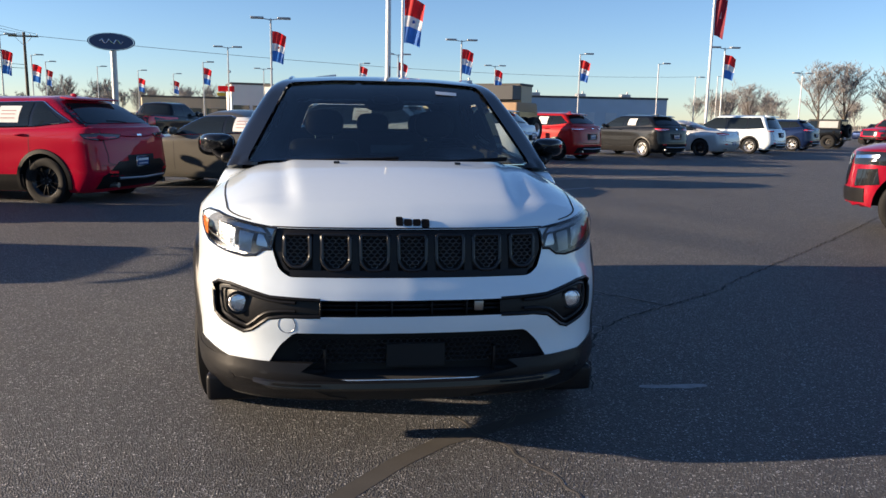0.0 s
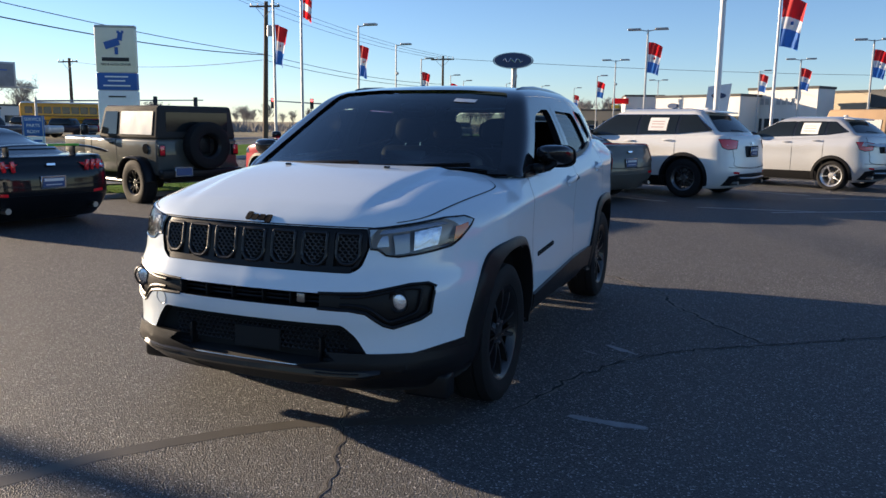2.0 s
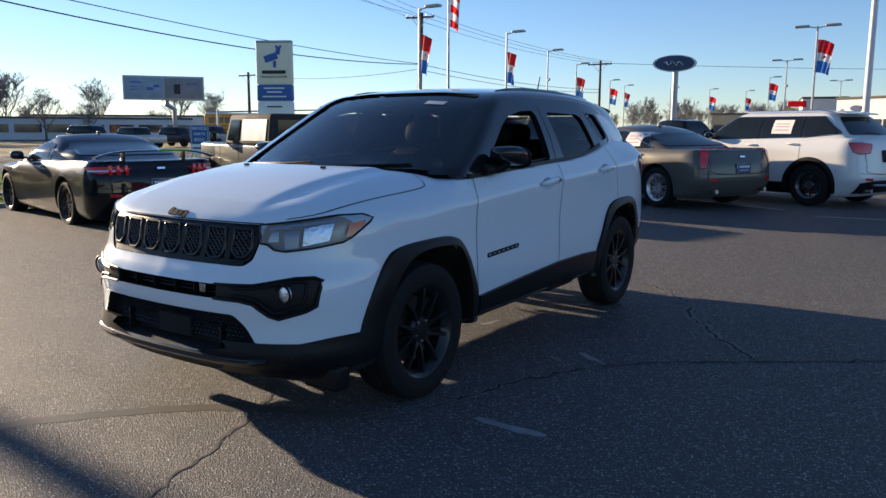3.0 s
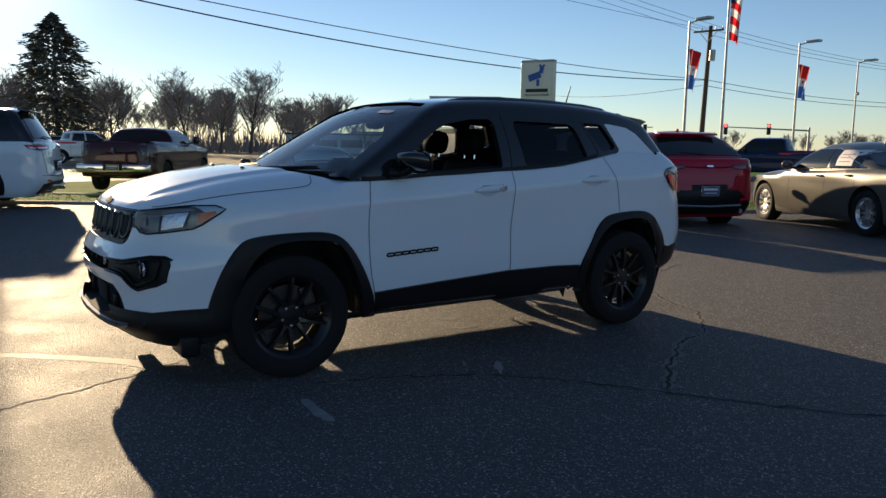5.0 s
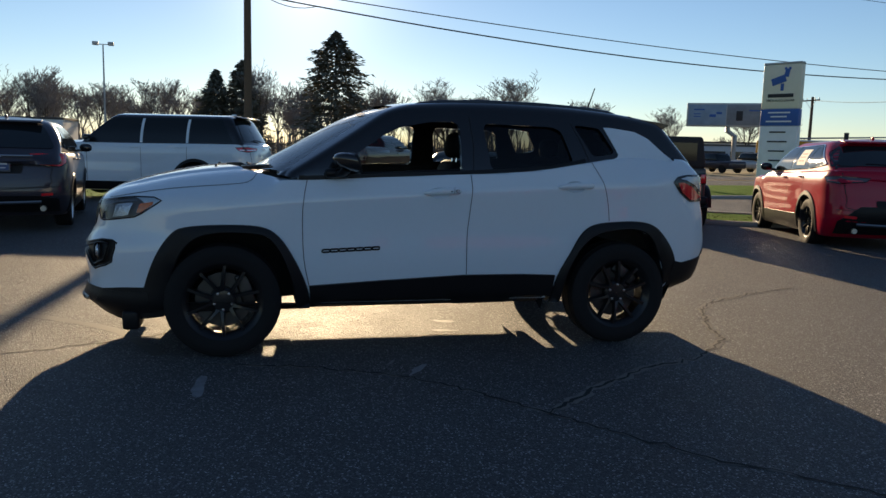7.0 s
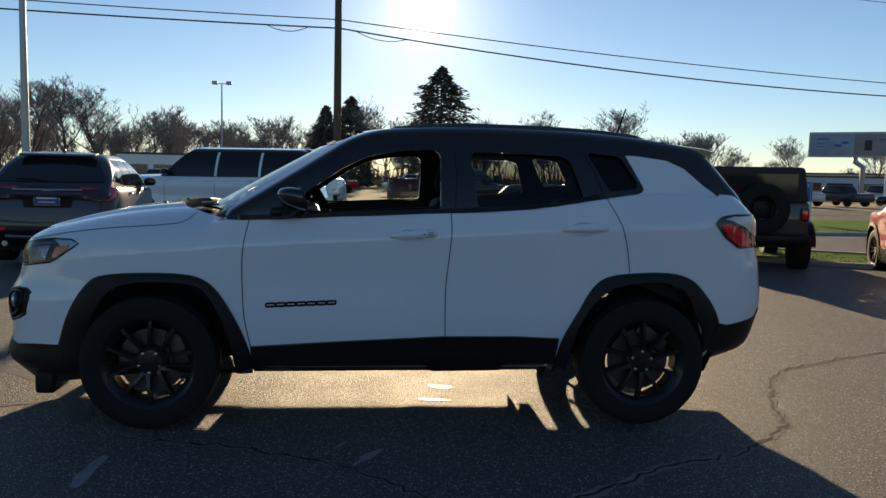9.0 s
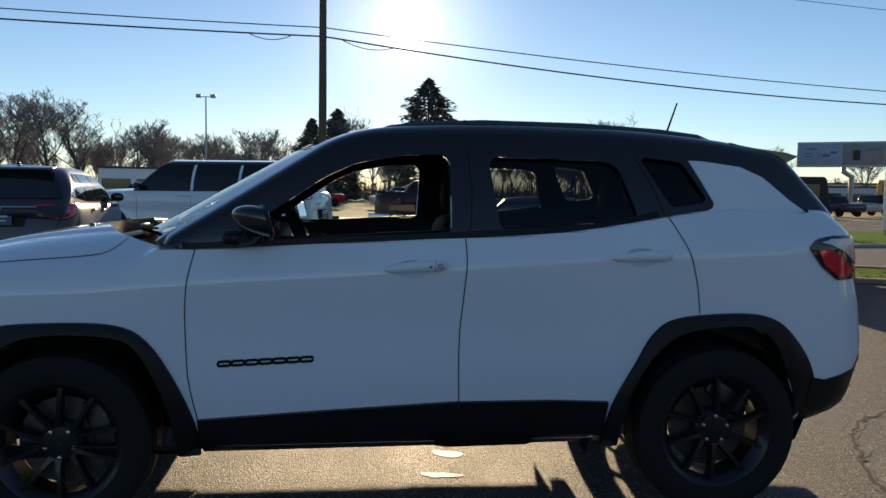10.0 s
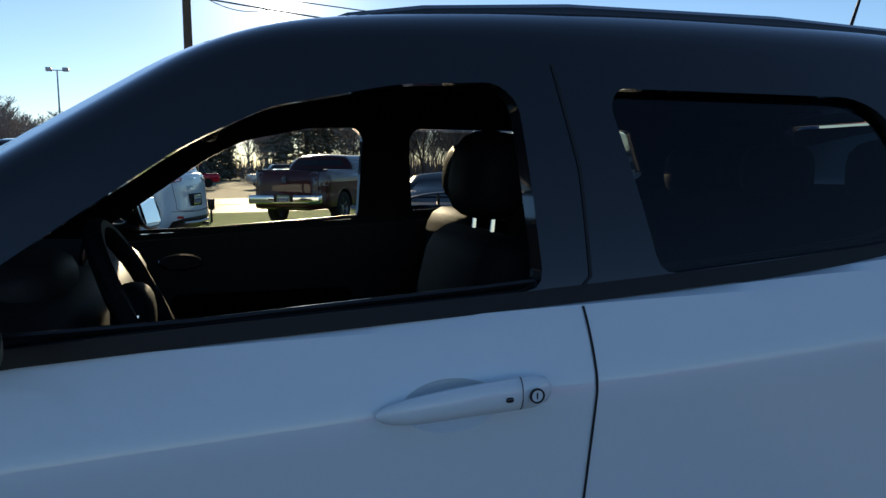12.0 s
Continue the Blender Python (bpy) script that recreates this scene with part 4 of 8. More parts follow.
    for x0, x1 in ((-0.55, 0.02), (0.02, 0.62)):
        pts = [(x0 + (x1 - x0) * t, -1.205 + 0.385 * (x0 + (x1 - x0) * t) ** 2 + 0.03 * t, 1.150 + 0.030 * t) for t in (0, 0.3, 0.6, 1)]
        wi = part("wiper_arm", M(tube(pts, [0.014, 0.011, 0.009, 0.006], 6)), PLASTIC, car)
        part("wiper_blade", M(tube([(p[0], p[1] + 0.012, p[2] - 0.012) for p in pts], 0.006, 5)), RUBBER, wi)
    # roof fittings
    part("antenna", M(tube([(0.14, 1.350, 1.60), (0.14, 1.375, 1.648), (0.145, 1.425, 1.803)], [0.022, 0.006, 0.004], 8)), PLASTIC, car, "short black whip antenna")
    sp = [[Vector((x, y - (0.11 if y > 1.5 else 0) * (abs(x) / 0.6) ** 2.5, z - 0.022 * (x / 0.6) ** 2)) for x in np.linspace(-0.62, 0.62, 17)] for y, z in ((1.48, 1.600), (1.66, 1.585), (1.86, 1.562), (1.925, 1.546), (1.87, 1.516), (1.66, 1.524))]
    vs = [p for row in sp for p in row]
    part("roof_spoiler", mesh_of(vs, [[i * 17 + j, i * 17 + j + 1, ((i + 1) % 6) * 17 + j + 1, ((i + 1) % 6) * 17 + j] for i in range(6) for j in range(16)] + [[i * 17 for i in range(6)], [i * 17 + 16 for i in range(6)]]), GLOSSBLACK, car)
    # underside
    part("exhaust", M(tube([(-0.4, 1.5, 0.28), (-0.4, 1.95, 0.30)], 0.07, 12)), STEEL, car)
    part("rear_axle", M(tube([(-0.6, 1.318, 0.34), (0.6, 1.318, 0.34)], 0.05, 10)), LINER, car)
    part("front_axle", M(tube([(-0.6, -1.318, 0.34), (0.6, -1.318, 0.34)], 0.05, 10)), LINER, car)
    # wheels
    ms = wheel_meshes(0.352, 0.236, 0.225, 5, "wide")
    for y in (-1.318, 1.318):
        for s in (1, -1):
            wheel(car, ms, (s * 0.825, y, 0.352), s == 1, RIMBLACK, 0.3 if y < 0 else 0.9)
    # cabin
    part("dashboard", M(blob((1.5, 0.60, 0.34), (0, -0.78, 1.0), 4, 16)), INTERIOR, car)
    part("instrument_hood", M(blob((0.36, 0.28, 0.14), (0.38, -0.68, 1.15), 3, 12)), INTERIOR, car)
    part("centre_screen", M(rbox((0.26, 0.015, 0.16), (0.03, -0.58, 1.145), 0.006, 2, pose(0, 0, 0, -12, 0, 6))), GLOSSBLACK, car, "tablet shaped centre screen")
    ring = [Vector((0.38 + 0.185 * math.cos(a), -0.42 - 0.185 * math.sin(a) * 0.42, 1.085 + 0.185 * math.sin(a) * 0.90)) for a in [2 * math.pi * k / 32 for k in range(32)]]
    st = part("steering_wheel", M(tube(ring, 0.018, 8, 1.0, True)), LEATHER, car)
    part("wheel_boss", M(blob((0.17, 0.08, 0.13), (0.38, -0.44, 1.08), 2.6, 12)), LEATHER, st)
    for x in (-0.11, 0.11):
        part("wheel_spoke", M(rbox((0.12, 0.025, 0.04), (0.38 + x, -0.43, 1.085), 0.008)), CHROME if x > 0 else LEATHER, st)
    part("console", M(rbox((0.24, 1.0, 0.30), (0, -0.1, 0.75), 0.04)), INTERIOR, car)
    for x, back in ((0.38, -0.08), (-0.38, 0.12)):
        seat = part("front_seat", M(join(rbox((0.52, 0.52, 0.18), (x, back, 0.78), 0.06), rbox((0.50, 0.16, 0.52), (x, 0.29 + back, 0.97), 0.07, 3, pose(0, 0, 0, -14)))), LEATHER, car, "black leather seat")
        part("headrest", M(blob((0.27, 0.13, 0.185), (x, 0.345 + back, 1.338), 3.0, 12, pose(0, 0, 0, -10))), LEATHER, seat)
        for dx in (-0.06, 0.06):
            part("headrest_post", M(tube([(x + dx, 0.335 + back, 1.20), (x + dx, 0.345 + back, 1.30)], 0.007, 6)), CHROME, seat)
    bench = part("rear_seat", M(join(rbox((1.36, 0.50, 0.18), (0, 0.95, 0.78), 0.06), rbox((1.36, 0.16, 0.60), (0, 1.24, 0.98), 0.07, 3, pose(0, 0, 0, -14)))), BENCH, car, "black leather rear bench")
    for x in (0.42, 0.0, -0.42):
        part("headrest", M(blob((0.26, 0.11, 0.17), (x, 1.29, 1.33), 3.2, 12)), LEATHER, bench)
    part("inside_mirror", M(blob((0.24, 0.05, 0.08), (0, -0.30, 1.46), 3, 10)), INTERIOR, car)
    part("camera_housing", M(blob((0.16, 0.14, 0.06), (0, -0.38, 1.49), 3, 10)), INTERIOR, car)
    for s in (1, -1):
        part("inside_handle", M(tube([(s * 0.795, -0.42 + 0.07 * math.cos(a), 1.045 + 0.026 * math.sin(a)) for a in [2 * math.pi * k / 20 for k in range(20)]], 0.005, 5, 1.0, True)), CHROME, car)
        part("door_armrest", M(rbox((0.08, 0.6, 0.07), (s * 0.77, -0.15, 0.90), 0.025)), LEATHER, car)
    return car


hero()


# ---- other vehicles ----
BOW = spl([0, 0.32, 0.54, 0.70, 0.80, 0.88, 0.94, 0.98, 1.02, 1.3], [0, 0.012, 0.045, 0.10, 0.17, 0.27, 0.40, 0.56, 0.80, 1.6])


def car_fields(c):
    hw, yF, yR = c["W"] / 2, -c["wb"] / 2 - c["fo"], c["wb"] / 2 + c["ro"]
    nose, cowl, b0, b1, H = c["nose"], c["cowl"], c["belt"][0], c["belt"][1], c["H"]
    wb0, wt, rt, rb = c["glass"]
    front = spl([0.12, 0.28, 0.42, nose - 0.25, nose - 0.08, nose + 0.03, nose + 0.2], [yF + 0.16, yF + 0.04, yF, yF + 0.02, yF + 0.05, yF + 0.11, yF + 0.45])
    tail = c.get("deck", b1)
    rear = spl([0.15, 0.33, 0.48, 0.62, 0.80, tail - 0.12, tail, tail + 0.25], [yR - 0.30, yR - 0.10, yR, yR, yR - 0.02, yR - 0.06, yR - 0.10, yR - 0.34])
    side = spl([0.12, 0.25, 0.42, 0.65, 0.80, b0 - 0.08, b0 + 0.05, b0 + 0.3], [hw * 0.87, hw * 0.955, hw * 0.99, hw, hw * 0.992, hw * 0.985, hw * 0.945, hw * 0.86])
    ys, zs = [yF - 0.2, yF + 0.1, yF + 0.3, (yF + wb0) / 2, wb0 - 0.05], [nose - 0.06, nose, nose + 0.05, (nose + cowl) / 2 + 0.05, cowl]
    hood = spl(ys, zs)
    blen = rb - wb0
    belt = spl([wb0, wb0 + blen * 0.3, wb0 + blen * 0.75, rb], [b0, b0 + (b1 - b0) * 0.2, b0 + (b1 - b0) * 0.8, b1])
    deck = c.get("deck", b1)
    gx = spl([b0 - 0.1, b0, b0 + (H - b0) * 0.5, H - 0.12, H], [hw * 0.965, hw * 0.94, hw * 0.85, hw * 0.73, hw * 0.62])
    curve = spl([wt - 0.25, wt, wt + (rt - wt) * 0.4, rt, rt + 0.35], [H - 0.14, H - 0.035, H, H - c.get("drop", 0.05), H - c.get("drop", 0.05) - 0.14])

    def roof(y):
        return np.minimum(curve(y), H)

    def body(x, y, z):
        x = np.abs(x)
        f = x - side(z)
        for hub in (-c["wb"] / 2, c["wb"] / 2):
            f = f - 0.018 * np.exp(-(((y - hub) / 0.40) ** 2)) * np.exp(-(((z - 0.78) / 0.15) ** 2))
        f = smax(f, (front(z) + BOW(x / hw) * c.get("bow", 1.0) - y) * 0.8, 0.06)
        f = smax(f, (y - rear(z) + BOW(x / hw) * 0.55) * 0.8, 0.07)
        k = 0.5 + 0.5 * np.tanh((y - wb0) / 0.05)
        k2 = 0.5 + 0.5 * np.tanh((y - rb) / 0.05)
        top = (hood(y) - 0.05 * (x / hw) ** 4 - 0.05 * (x / hw) ** 2) * (1 - k) + (belt(y) * (1 - k2) + deck * k2) * k
        f = smax(f, z - top, 0.05)
        return smax(f, c.get("clear", 0.2) - z, 0.03)

    def green(x, y, z):
        x = np.abs(x)
        s1 = (wt - wb0) / (H - 0.05 - cowl)
        s2 = (rb - rt) / (H - c.get("drop", 0.05) - deck)
        f = x - gx(z) + 0.06 * np.clip((y - rt + 0.3) / 0.9, 0, 2) ** 2
        f = smax(f, (wb0 + (z - cowl) * s1 + 0.22 * x**2 - y) / math.hypot(1, s1), 0.05)
        f = smax(f, z - roof(y) + 0.05 * (x / (hw * 0.65)) ** 2, 0.06)
        f = smax(f, (y - rb + (z - deck) * s2 + 0.14 * x**2) / math.hypot(1, s2), 0.06)
        return smax(f, b0 - 0.12 - z, 0.005)

    return body, green, (yF, yR, hw, belt, roof, deck)


def car_wheels(car, c, rimmat, style, spokes, rimr=0.24):
    ms = wheel_meshes(c["R"], rimr, 0.24, spokes, style, 32)
    for y in (-c["wb"] / 2, c["wb"] / 2):
        for s in (1, -1):
            wheel(car, ms, (s * (c["W"] / 2 - 0.135), y, c["R"]), s == 1, rimmat, 0.4 + y)


def plate(car, y, z, turn=180):
    pl = part("plate_frame", M(rbox((0.34, 0.012, 0.17), (0, 0, 0), 0.004, 1)), CHROME, car, m=pose(0, y, z, -4))
    part("plate_face", M(rbox((0.29, 0.006, 0.12), (0, 0.006, 0), 0.002, 1)), PLATEBLUE, pl)
    part("plate_bar", M(rbox((0.26, 0.006, 0.035), (0, 0.009, 0.032), 0.001, 1)), PAPER, pl)
    part("plate_bar", M(rbox((0.22, 0.006, 0.012), (0, 0.009, -0.03), 0.001, 1)), PAPER, pl)


def car_at(ob, c, contact, heading, wheel_at=(1, 1), drop=0.0):
    """Stand a vehicle so that one wheel (left/right sign, rear/front sign) touches contact, facing heading."""
    h = Vector(heading).normalized()
    rz = math.atan2(h.x, -h.y)
    off = Matrix.Rotation(rz, 3, "Z") @ Vector((wheel_at[0] * (c["W"] / 2 - 0.06), wheel_at[1] * c["wb"] / 2, 0))
    x, y = contact[0] - off.x, contact[1] - off.y
    up = Vector((lot_z(x - 1, y) - lot_z(x + 1, y), 0, 2)).normalized()
    tilt = Vector((0, 0, 1)).rotation_difference(up).to_matrix().to_4x4()
    ob.matrix_basis = Matrix.Translation((x, y, lot_z(x, y) - drop)) @ tilt @ Matrix.Rotation(rz, 4, "Z")
    return ob


def road_car(name, label, category, c, color, rim=RIMBLACK, style="twin", spokes=5, tails="slim", clad=True, papers=(), roofmat=None, group="cars on the lot"):
    car = thing(name, label, category, group=group)
    body, green, (yF, yR, hw, belt, roof, deck) = car_fields(c)
    solid = mesh_of(*wrap(body, (-hw - 0.2, yF - 0.2, 0.02), (hw + 0.2, yR + 0.2, 1.6), (-hw * 0.5, yF + 0.6, 0.5), (hw * 0.5, yR - 0.6, 0.7), (30, 70, 20)), 50, [color])
    tree = tree_of(solid)
    wb0, wt, rt, rb = c["glass"]
    cab = mesh_of(*wrap(green, (-hw - 0.2, wb0 - 0.4, 0.6), (hw + 0.2, rb + 0.5, c["H"] + 0.3), (-hw * 0.35, wt + 0.1, deck + 0.1), (hw * 0.35, rt - 0.1, c["H"] - 0.25), (30, 44, 18)), 50, [roofmat or color])
    gtree = tree_of(cab)
    circ = []
    for y in (-c["wb"] / 2, c["wb"] / 2):
        ar = [(y + (c["R"] + 0.06) * math.cos(a), c["R"] + (c["R"] + 0.06) * math.sin(a)) for a in [2 * math.pi * k / 28 for k in range(28)]]
        circ += [prism(ar, "x", hw - 0.36, hw + 0.4, LINER), prism(ar, "x", -hw - 0.4, -hw + 0.36, LINER)]
    part("body", boolean(solid, circ), color, car)
    part("cabin", cab, roofmat or color, car)
    H = c["H"]

    def fy(z):
        return wb0 + (z - c["cowl"]) * (wt - wb0) / (H - 0.05 - c["cowl"])

    def ry(z):
        return rb - (z - deck) * (rb - rt) / (H - c.get("drop", 0.05) - deck)

    zt = H - 0.115
    pil = c.get("pillar", 0.16)
    cuts = c["doors"]
    for s in (1, -1):
        edges = [None] + list(cuts) + [None]
        kick = 0.0 if "deck" in c or roofmat else 0.06
        f_lo, r_lo = fy(c["belt"][0]) + 0.16, ry(c["belt"][1]) - pil + 0.02
        f_hi, r_hi = max(fy(zt) + 0.16, wt), min(ry(zt) - pil + 0.02, rt)
        frame_ = [(f_lo, float(belt(f_lo)) + 0.02), (fy(zt) + 0.155, float(roof(f_hi)) - 0.105), (ry(zt) - pil + 0.03, min(float(roof(r_hi)) - 0.105, zt + 0.015)), (r_lo + 0.02 - kick * 0.6, float(belt(r_lo)) + 0.02 + kick), (edges[-2] + 0.05, float(belt(edges[-2] + 0.05)) + 0.022)]
        band_ = part("window_band", skin_mesh(gtree, rounded(frame_, 0.03, 3), "x", s, 0.05, 0.005), GLOSSBLACK, car)
        if c.get("bright"):
            part("window_trim", rim_tube(gtree, rounded(frame_, 0.03, 3), "x", s, 0.008, 0.06, 0.006), CHROME, band_)
        for i in range(len(cuts) + 1):
            a, b = edges[i], edges[i + 1]
            n0 = (lambda z: fy(z) + 0.17) if a is None else (lambda z, a=a: a + 0.03)
            n1 = (lambda z: ry(z) - pil) if b is None else (lambda z, b=b: b - 0.03)
            z0 = lambda y: float(belt(y)) + 0.035
            za, zb = z0(n0(c["belt"][0] + 0.05)), z0(n1(c["belt"][1] + 0.05))
            top_f, top_r = float(roof(max(n0(zt), wt))) - 0.12, min(float(roof(min(n1(zt), rt))) - 0.12, zt)
            if b is None:
                zb += kick
            poly = [(n0(za), za), (n0(top_f), top_f), (n1(top_r), top_r), (n1(zb), zb)]
            if poly[3][0] - poly[0][0] < 0.08:
                continue
            win = part("side_window", skin_mesh(gtree, rounded(poly, 0.03, 3), "x", s, 0.05, 0.010), CARGLASS, car, "dark side window")
            if s == 1 and i in papers:
                ym, zm = (poly[0][0] + poly[3][0]) / 2, (za + top_f) / 2
                part("price_sheet", skin_mesh(gtree, [(ym - 0.20, zm - 0.12), (ym + 0.20, zm - 0.12), (ym + 0.20, zm + 0.13), (ym - 0.20, zm + 0.13)], "x", s, 0.05, 0.014), PAPER, win, "white paper price sheet")
                for q in (-0.06, 0.0, 0.05):
                    part("print_bar", skin_mesh(gtree, [(ym - 0.14, zm + q), (ym + 0.13, zm + q), (ym + 0.13, zm + q + 0.012), (ym - 0.14, zm + q + 0.012)], "x", s, 0.05, 0.017), REDINK, win)
        if roofmat:
            for yy in cuts:
                part("door_pillar", skin_mesh(gtree, [(yy - 0.03, float(belt(yy))), (yy + 0.03, float(belt(yy))), (yy + 0.03, zt - 0.02), (yy - 0.03, zt - 0.02)], "x", s, 0.05, 0.012), color, car)
        if "wrapglass" in c:
            part("rear_corner_glass", skin_mesh(gtree, c["wrapglass"], "x", s, 0.05, 0.009), GLOSSBLACK, car)
        bz = c.get("lowclad", 0.40)
        if clad:
            part("sill_cladding", skin_mesh(tree, [(-c["wb"] / 2 + c["R"], 0.22), (-c["wb"] / 2 + c["R"], bz), (c["wb"] / 2 - c["R"], bz + 0.02), (c["wb"] / 2 - c["R"], 0.22)], "x", s, 0.12, 0.008, 0.03), PLASTIC, car)
            for y in (-c["wb"] / 2, c["wb"] / 2):
                vs, fs = [], []
                for k in range(25):
                    a = math.pi * (-0.12 + 1.24 * k / 24)
                    for r, off in ((c["R"] + 0.125, 0.002), (c["R"] + 0.115, 0.014), (c["R"] + 0.058, 0.018), (c["R"] + 0.055, -0.06)):
                        yy, zz = y + r * math.cos(a), max(c["R"] + r * math.sin(a), 0.25)
                        hit, _, _, _ = tree.ray_cast(Vector((s * 3, yy, zz)), Vector((-s, 0, 0)))
                        x0 = abs(hit.x) if hit and abs(hit.x) > hw * 0.8 else hw * 0.96
                        vs.append(Vector((s * (x0 + off), yy, zz)))
                    if k:
                        fs += [[4 * (k - 1) + i, 4 * (k - 1) + i + 1, 4 * k + i + 1, 4 * k + i] for i in range(3)]
                part("wheel_arch_trim", mesh_of(vs, fs), PLASTIC, car)
        for yy in [fy(c["cowl"]) + 0.28] + list(cuts[:2]):
            part("panel_gap", skin_mesh(tree, strip_poly([(yy, float(belt(max(yy, wb0))) - 0.02), (yy + 0.01, 0.75), (yy + 0.01, 0.36)], 0.008), "x", s, 0.1, 0.002), SEAM, car)
        for yy in list(cuts[:1]) + ([cuts[1] - 0.02] if len(cuts) > 1 else []):
            part("door_handle", M(tube([(s * (hw * 0.985), yy - 0.24, float(belt(yy)) - 0.10), (s * (hw * 0.985 + 0.03), yy - 0.17, float(belt(yy)) - 0.098), (s * (hw * 0.985 + 0.03), yy - 0.09, float(belt(yy)) - 0.096), (s * (hw * 0.985), yy - 0.04, float(belt(yy)) - 0.095)], 0.012, 6)), c.get("handle", color), car)
        mir = part("door_mirror", M(blob((0.20, 0.13, 0.14), (s * (hw + 0.07), fy(c["cowl"]) + 0.34, c["belt"][0] + 0.10), 2.6, 9)), c.get("mirror", GLOSSBLACK), car)
        part("mirror_foot", M(rbox((0.12, 0.06, 0.04), (s * (hw - 0.04), fy(c["cowl"]) + 0.34, c["belt"][0] + 0.05), 0.01)), GLOSSBLACK, mir)
        hl = [(s * hw * a, b) for a, b in ((0.52, c["nose"] - 0.06), (0.95, c["nose"] - 0.02), (0.97, c["nose"] - 0.13), (0.56, c["nose"] - 0.16))]
        part("headlamp", skin_mesh(tree, hl, "y", -1, 0.06, 0.006, 0.01), CHROME, car)
        tz = c["tailz"]
        ax = (Vector((s, -1, 0)).normalized(), Vector((0, 0, 1)), Vector((s, 1, 0)).normalized())
        hit, _, _, _ = tree.ray_cast(Vector((s * (hw - 0.05), yR - 0.05, tz)) + ax[2] * 2, -ax[2])
        if hit is None:
            hit = tree.find_nearest(Vector((s * hw, yR, tz)))[0]
        u0 = hit.dot(ax[0])
        ls = c.get("lampscale", 1.0)
        lamp_ = {"slim": ((-0.34, 0.03), (0, 0.055), (0.26, 0.045), (0.20, -0.02), (0, -0.055), (-0.30, -0.02)), "block": ((-0.21, 0.07), (0, 0.10), (0.20, 0.10), (0.13, -0.06), (0.02, -0.10), (-0.17, -0.08)), "tall": ((-0.10, 0.16), (0, 0.17), (0.07, 0.16), (0.05, -0.15), (0, -0.17), (-0.07, -0.16))}[tails]
        lamp_ = [(a * ls, b * ls) for a, b in lamp_]
        tm = c.get("tailmat", REDLENS)
        tl = part("tail_lamp", skin_mesh(tree, rounded([(u0 + a, tz + b) for a, b in lamp_], 0.012, 2), ax, 1, 0.04, 0.008, 0.012), tm, car, "red tail lamp")
        if tails == "slim":
            part("lamp_strip", skin_mesh(tree, [(u0 + a * 0.8, tz + b * 0.22 - 0.012) for a, b in lamp_], ax, 1, 0.04, 0.014), REDLENS if tm is DARKLENS else REFLECTOR, tl)
        part("lamp_rim", rim_tube(tree, [(u0 + a, tz + b) for a, b in lamp_], ax, 1, 0.006, 0.06, 0.008), GLOSSBLACK, tl)
        part("bumper_reflector", skin_mesh(tree, [(s * hw * 0.60, 0.50), (s * hw * 0.76, 0.51), (s * hw * 0.76, 0.545), (s * hw * 0.60, 0.535)], "y", 1, 0.06, 0.014, 0.008), REDLENS, car)
    # screens
    for sg, yb, bottom, top, nm in ((-1, 0, c["cowl"] + 0.02, H - 0.09, "windscreen"), (1, 0, deck + 0.05, H - c.get("drop", 0.05) - 0.08, "rear_window")):
        poly = [(-hw * 0.80, bottom), (hw * 0.80, bottom), (hw * 0.60, top), (-hw * 0.60, top)]
        part(nm, skin_mesh(gtree, rounded(poly, 0.07, 3), "y", sg, 0.06, 0.010), CARGLASS, car, "dark glass screen")
    # rear and front lower bumpers
    part("rear_bumper", skin_mesh(tree, [(-hw * 0.84, 0.27), (hw * 0.84, 0.27), (hw * 0.84, 0.46), (hw * 0.55, c.get("bumpz", 0.50)), (-hw * 0.55, c.get("bumpz", 0.50)), (-hw * 0.84, 0.46)], "y", 1, 0.10, 0.008, 0.02), PLASTIC if clad else color, car)
    if clad:
        part("skid_trim", M(tube([(x, yR + 0.012 - 0.5 * float(BOW(abs(x) / hw)), 0.40 + 0.03 * abs(x)) for x in np.linspace(-hw * 0.6, hw * 0.6, 15)], 0.03, 6, 0.8)), STEEL, car)
    part("front_bumper", skin_mesh(tree, [(-hw * 0.9, 0.24), (hw * 0.9, 0.24), (hw * 0.9, 0.42), (-hw * 0.9, 0.42)], "y", -1, 0.10, 0.008, 0.02), PLASTIC, car)
    part("grille", skin_mesh(tree, rounded([(-hw * 0.5, c["nose"] - 0.30), (hw * 0.5, c["nose"] - 0.30), (hw * 0.55, c["nose"] - 0.08), (-hw * 0.55, c["nose"] - 0.08)], 0.05), "y", -1, 0.10, 0.006, 0.01), GLOSSBLACK, car)
    plate(car, yR + 0.012, c["platez"])
    top_z = min(c["belt"][1], deck) - 0.04
    gate = [(-hw * 0.80, top_z), (-hw * 0.74, 0.80), (-hw * 0.62, 0.63), (hw * 0.62, 0.63), (hw * 0.74, 0.80), (hw * 0.80, top_z)]
    part("tailgate_gap", skin_mesh(tree, strip_poly(smooth_line(gate, 5), 0.010), "y", 1, 0.06, 0.003), SEAM, car)
    part("bumper_gap", skin_mesh(tree, strip_poly([(x, 0.585 + 0.05 * abs(x) / hw) for x in np.linspace(-hw * 0.86, hw * 0.86, 13)], 0.008), "y", 1, 0.06, 0.003), SEAM, car)
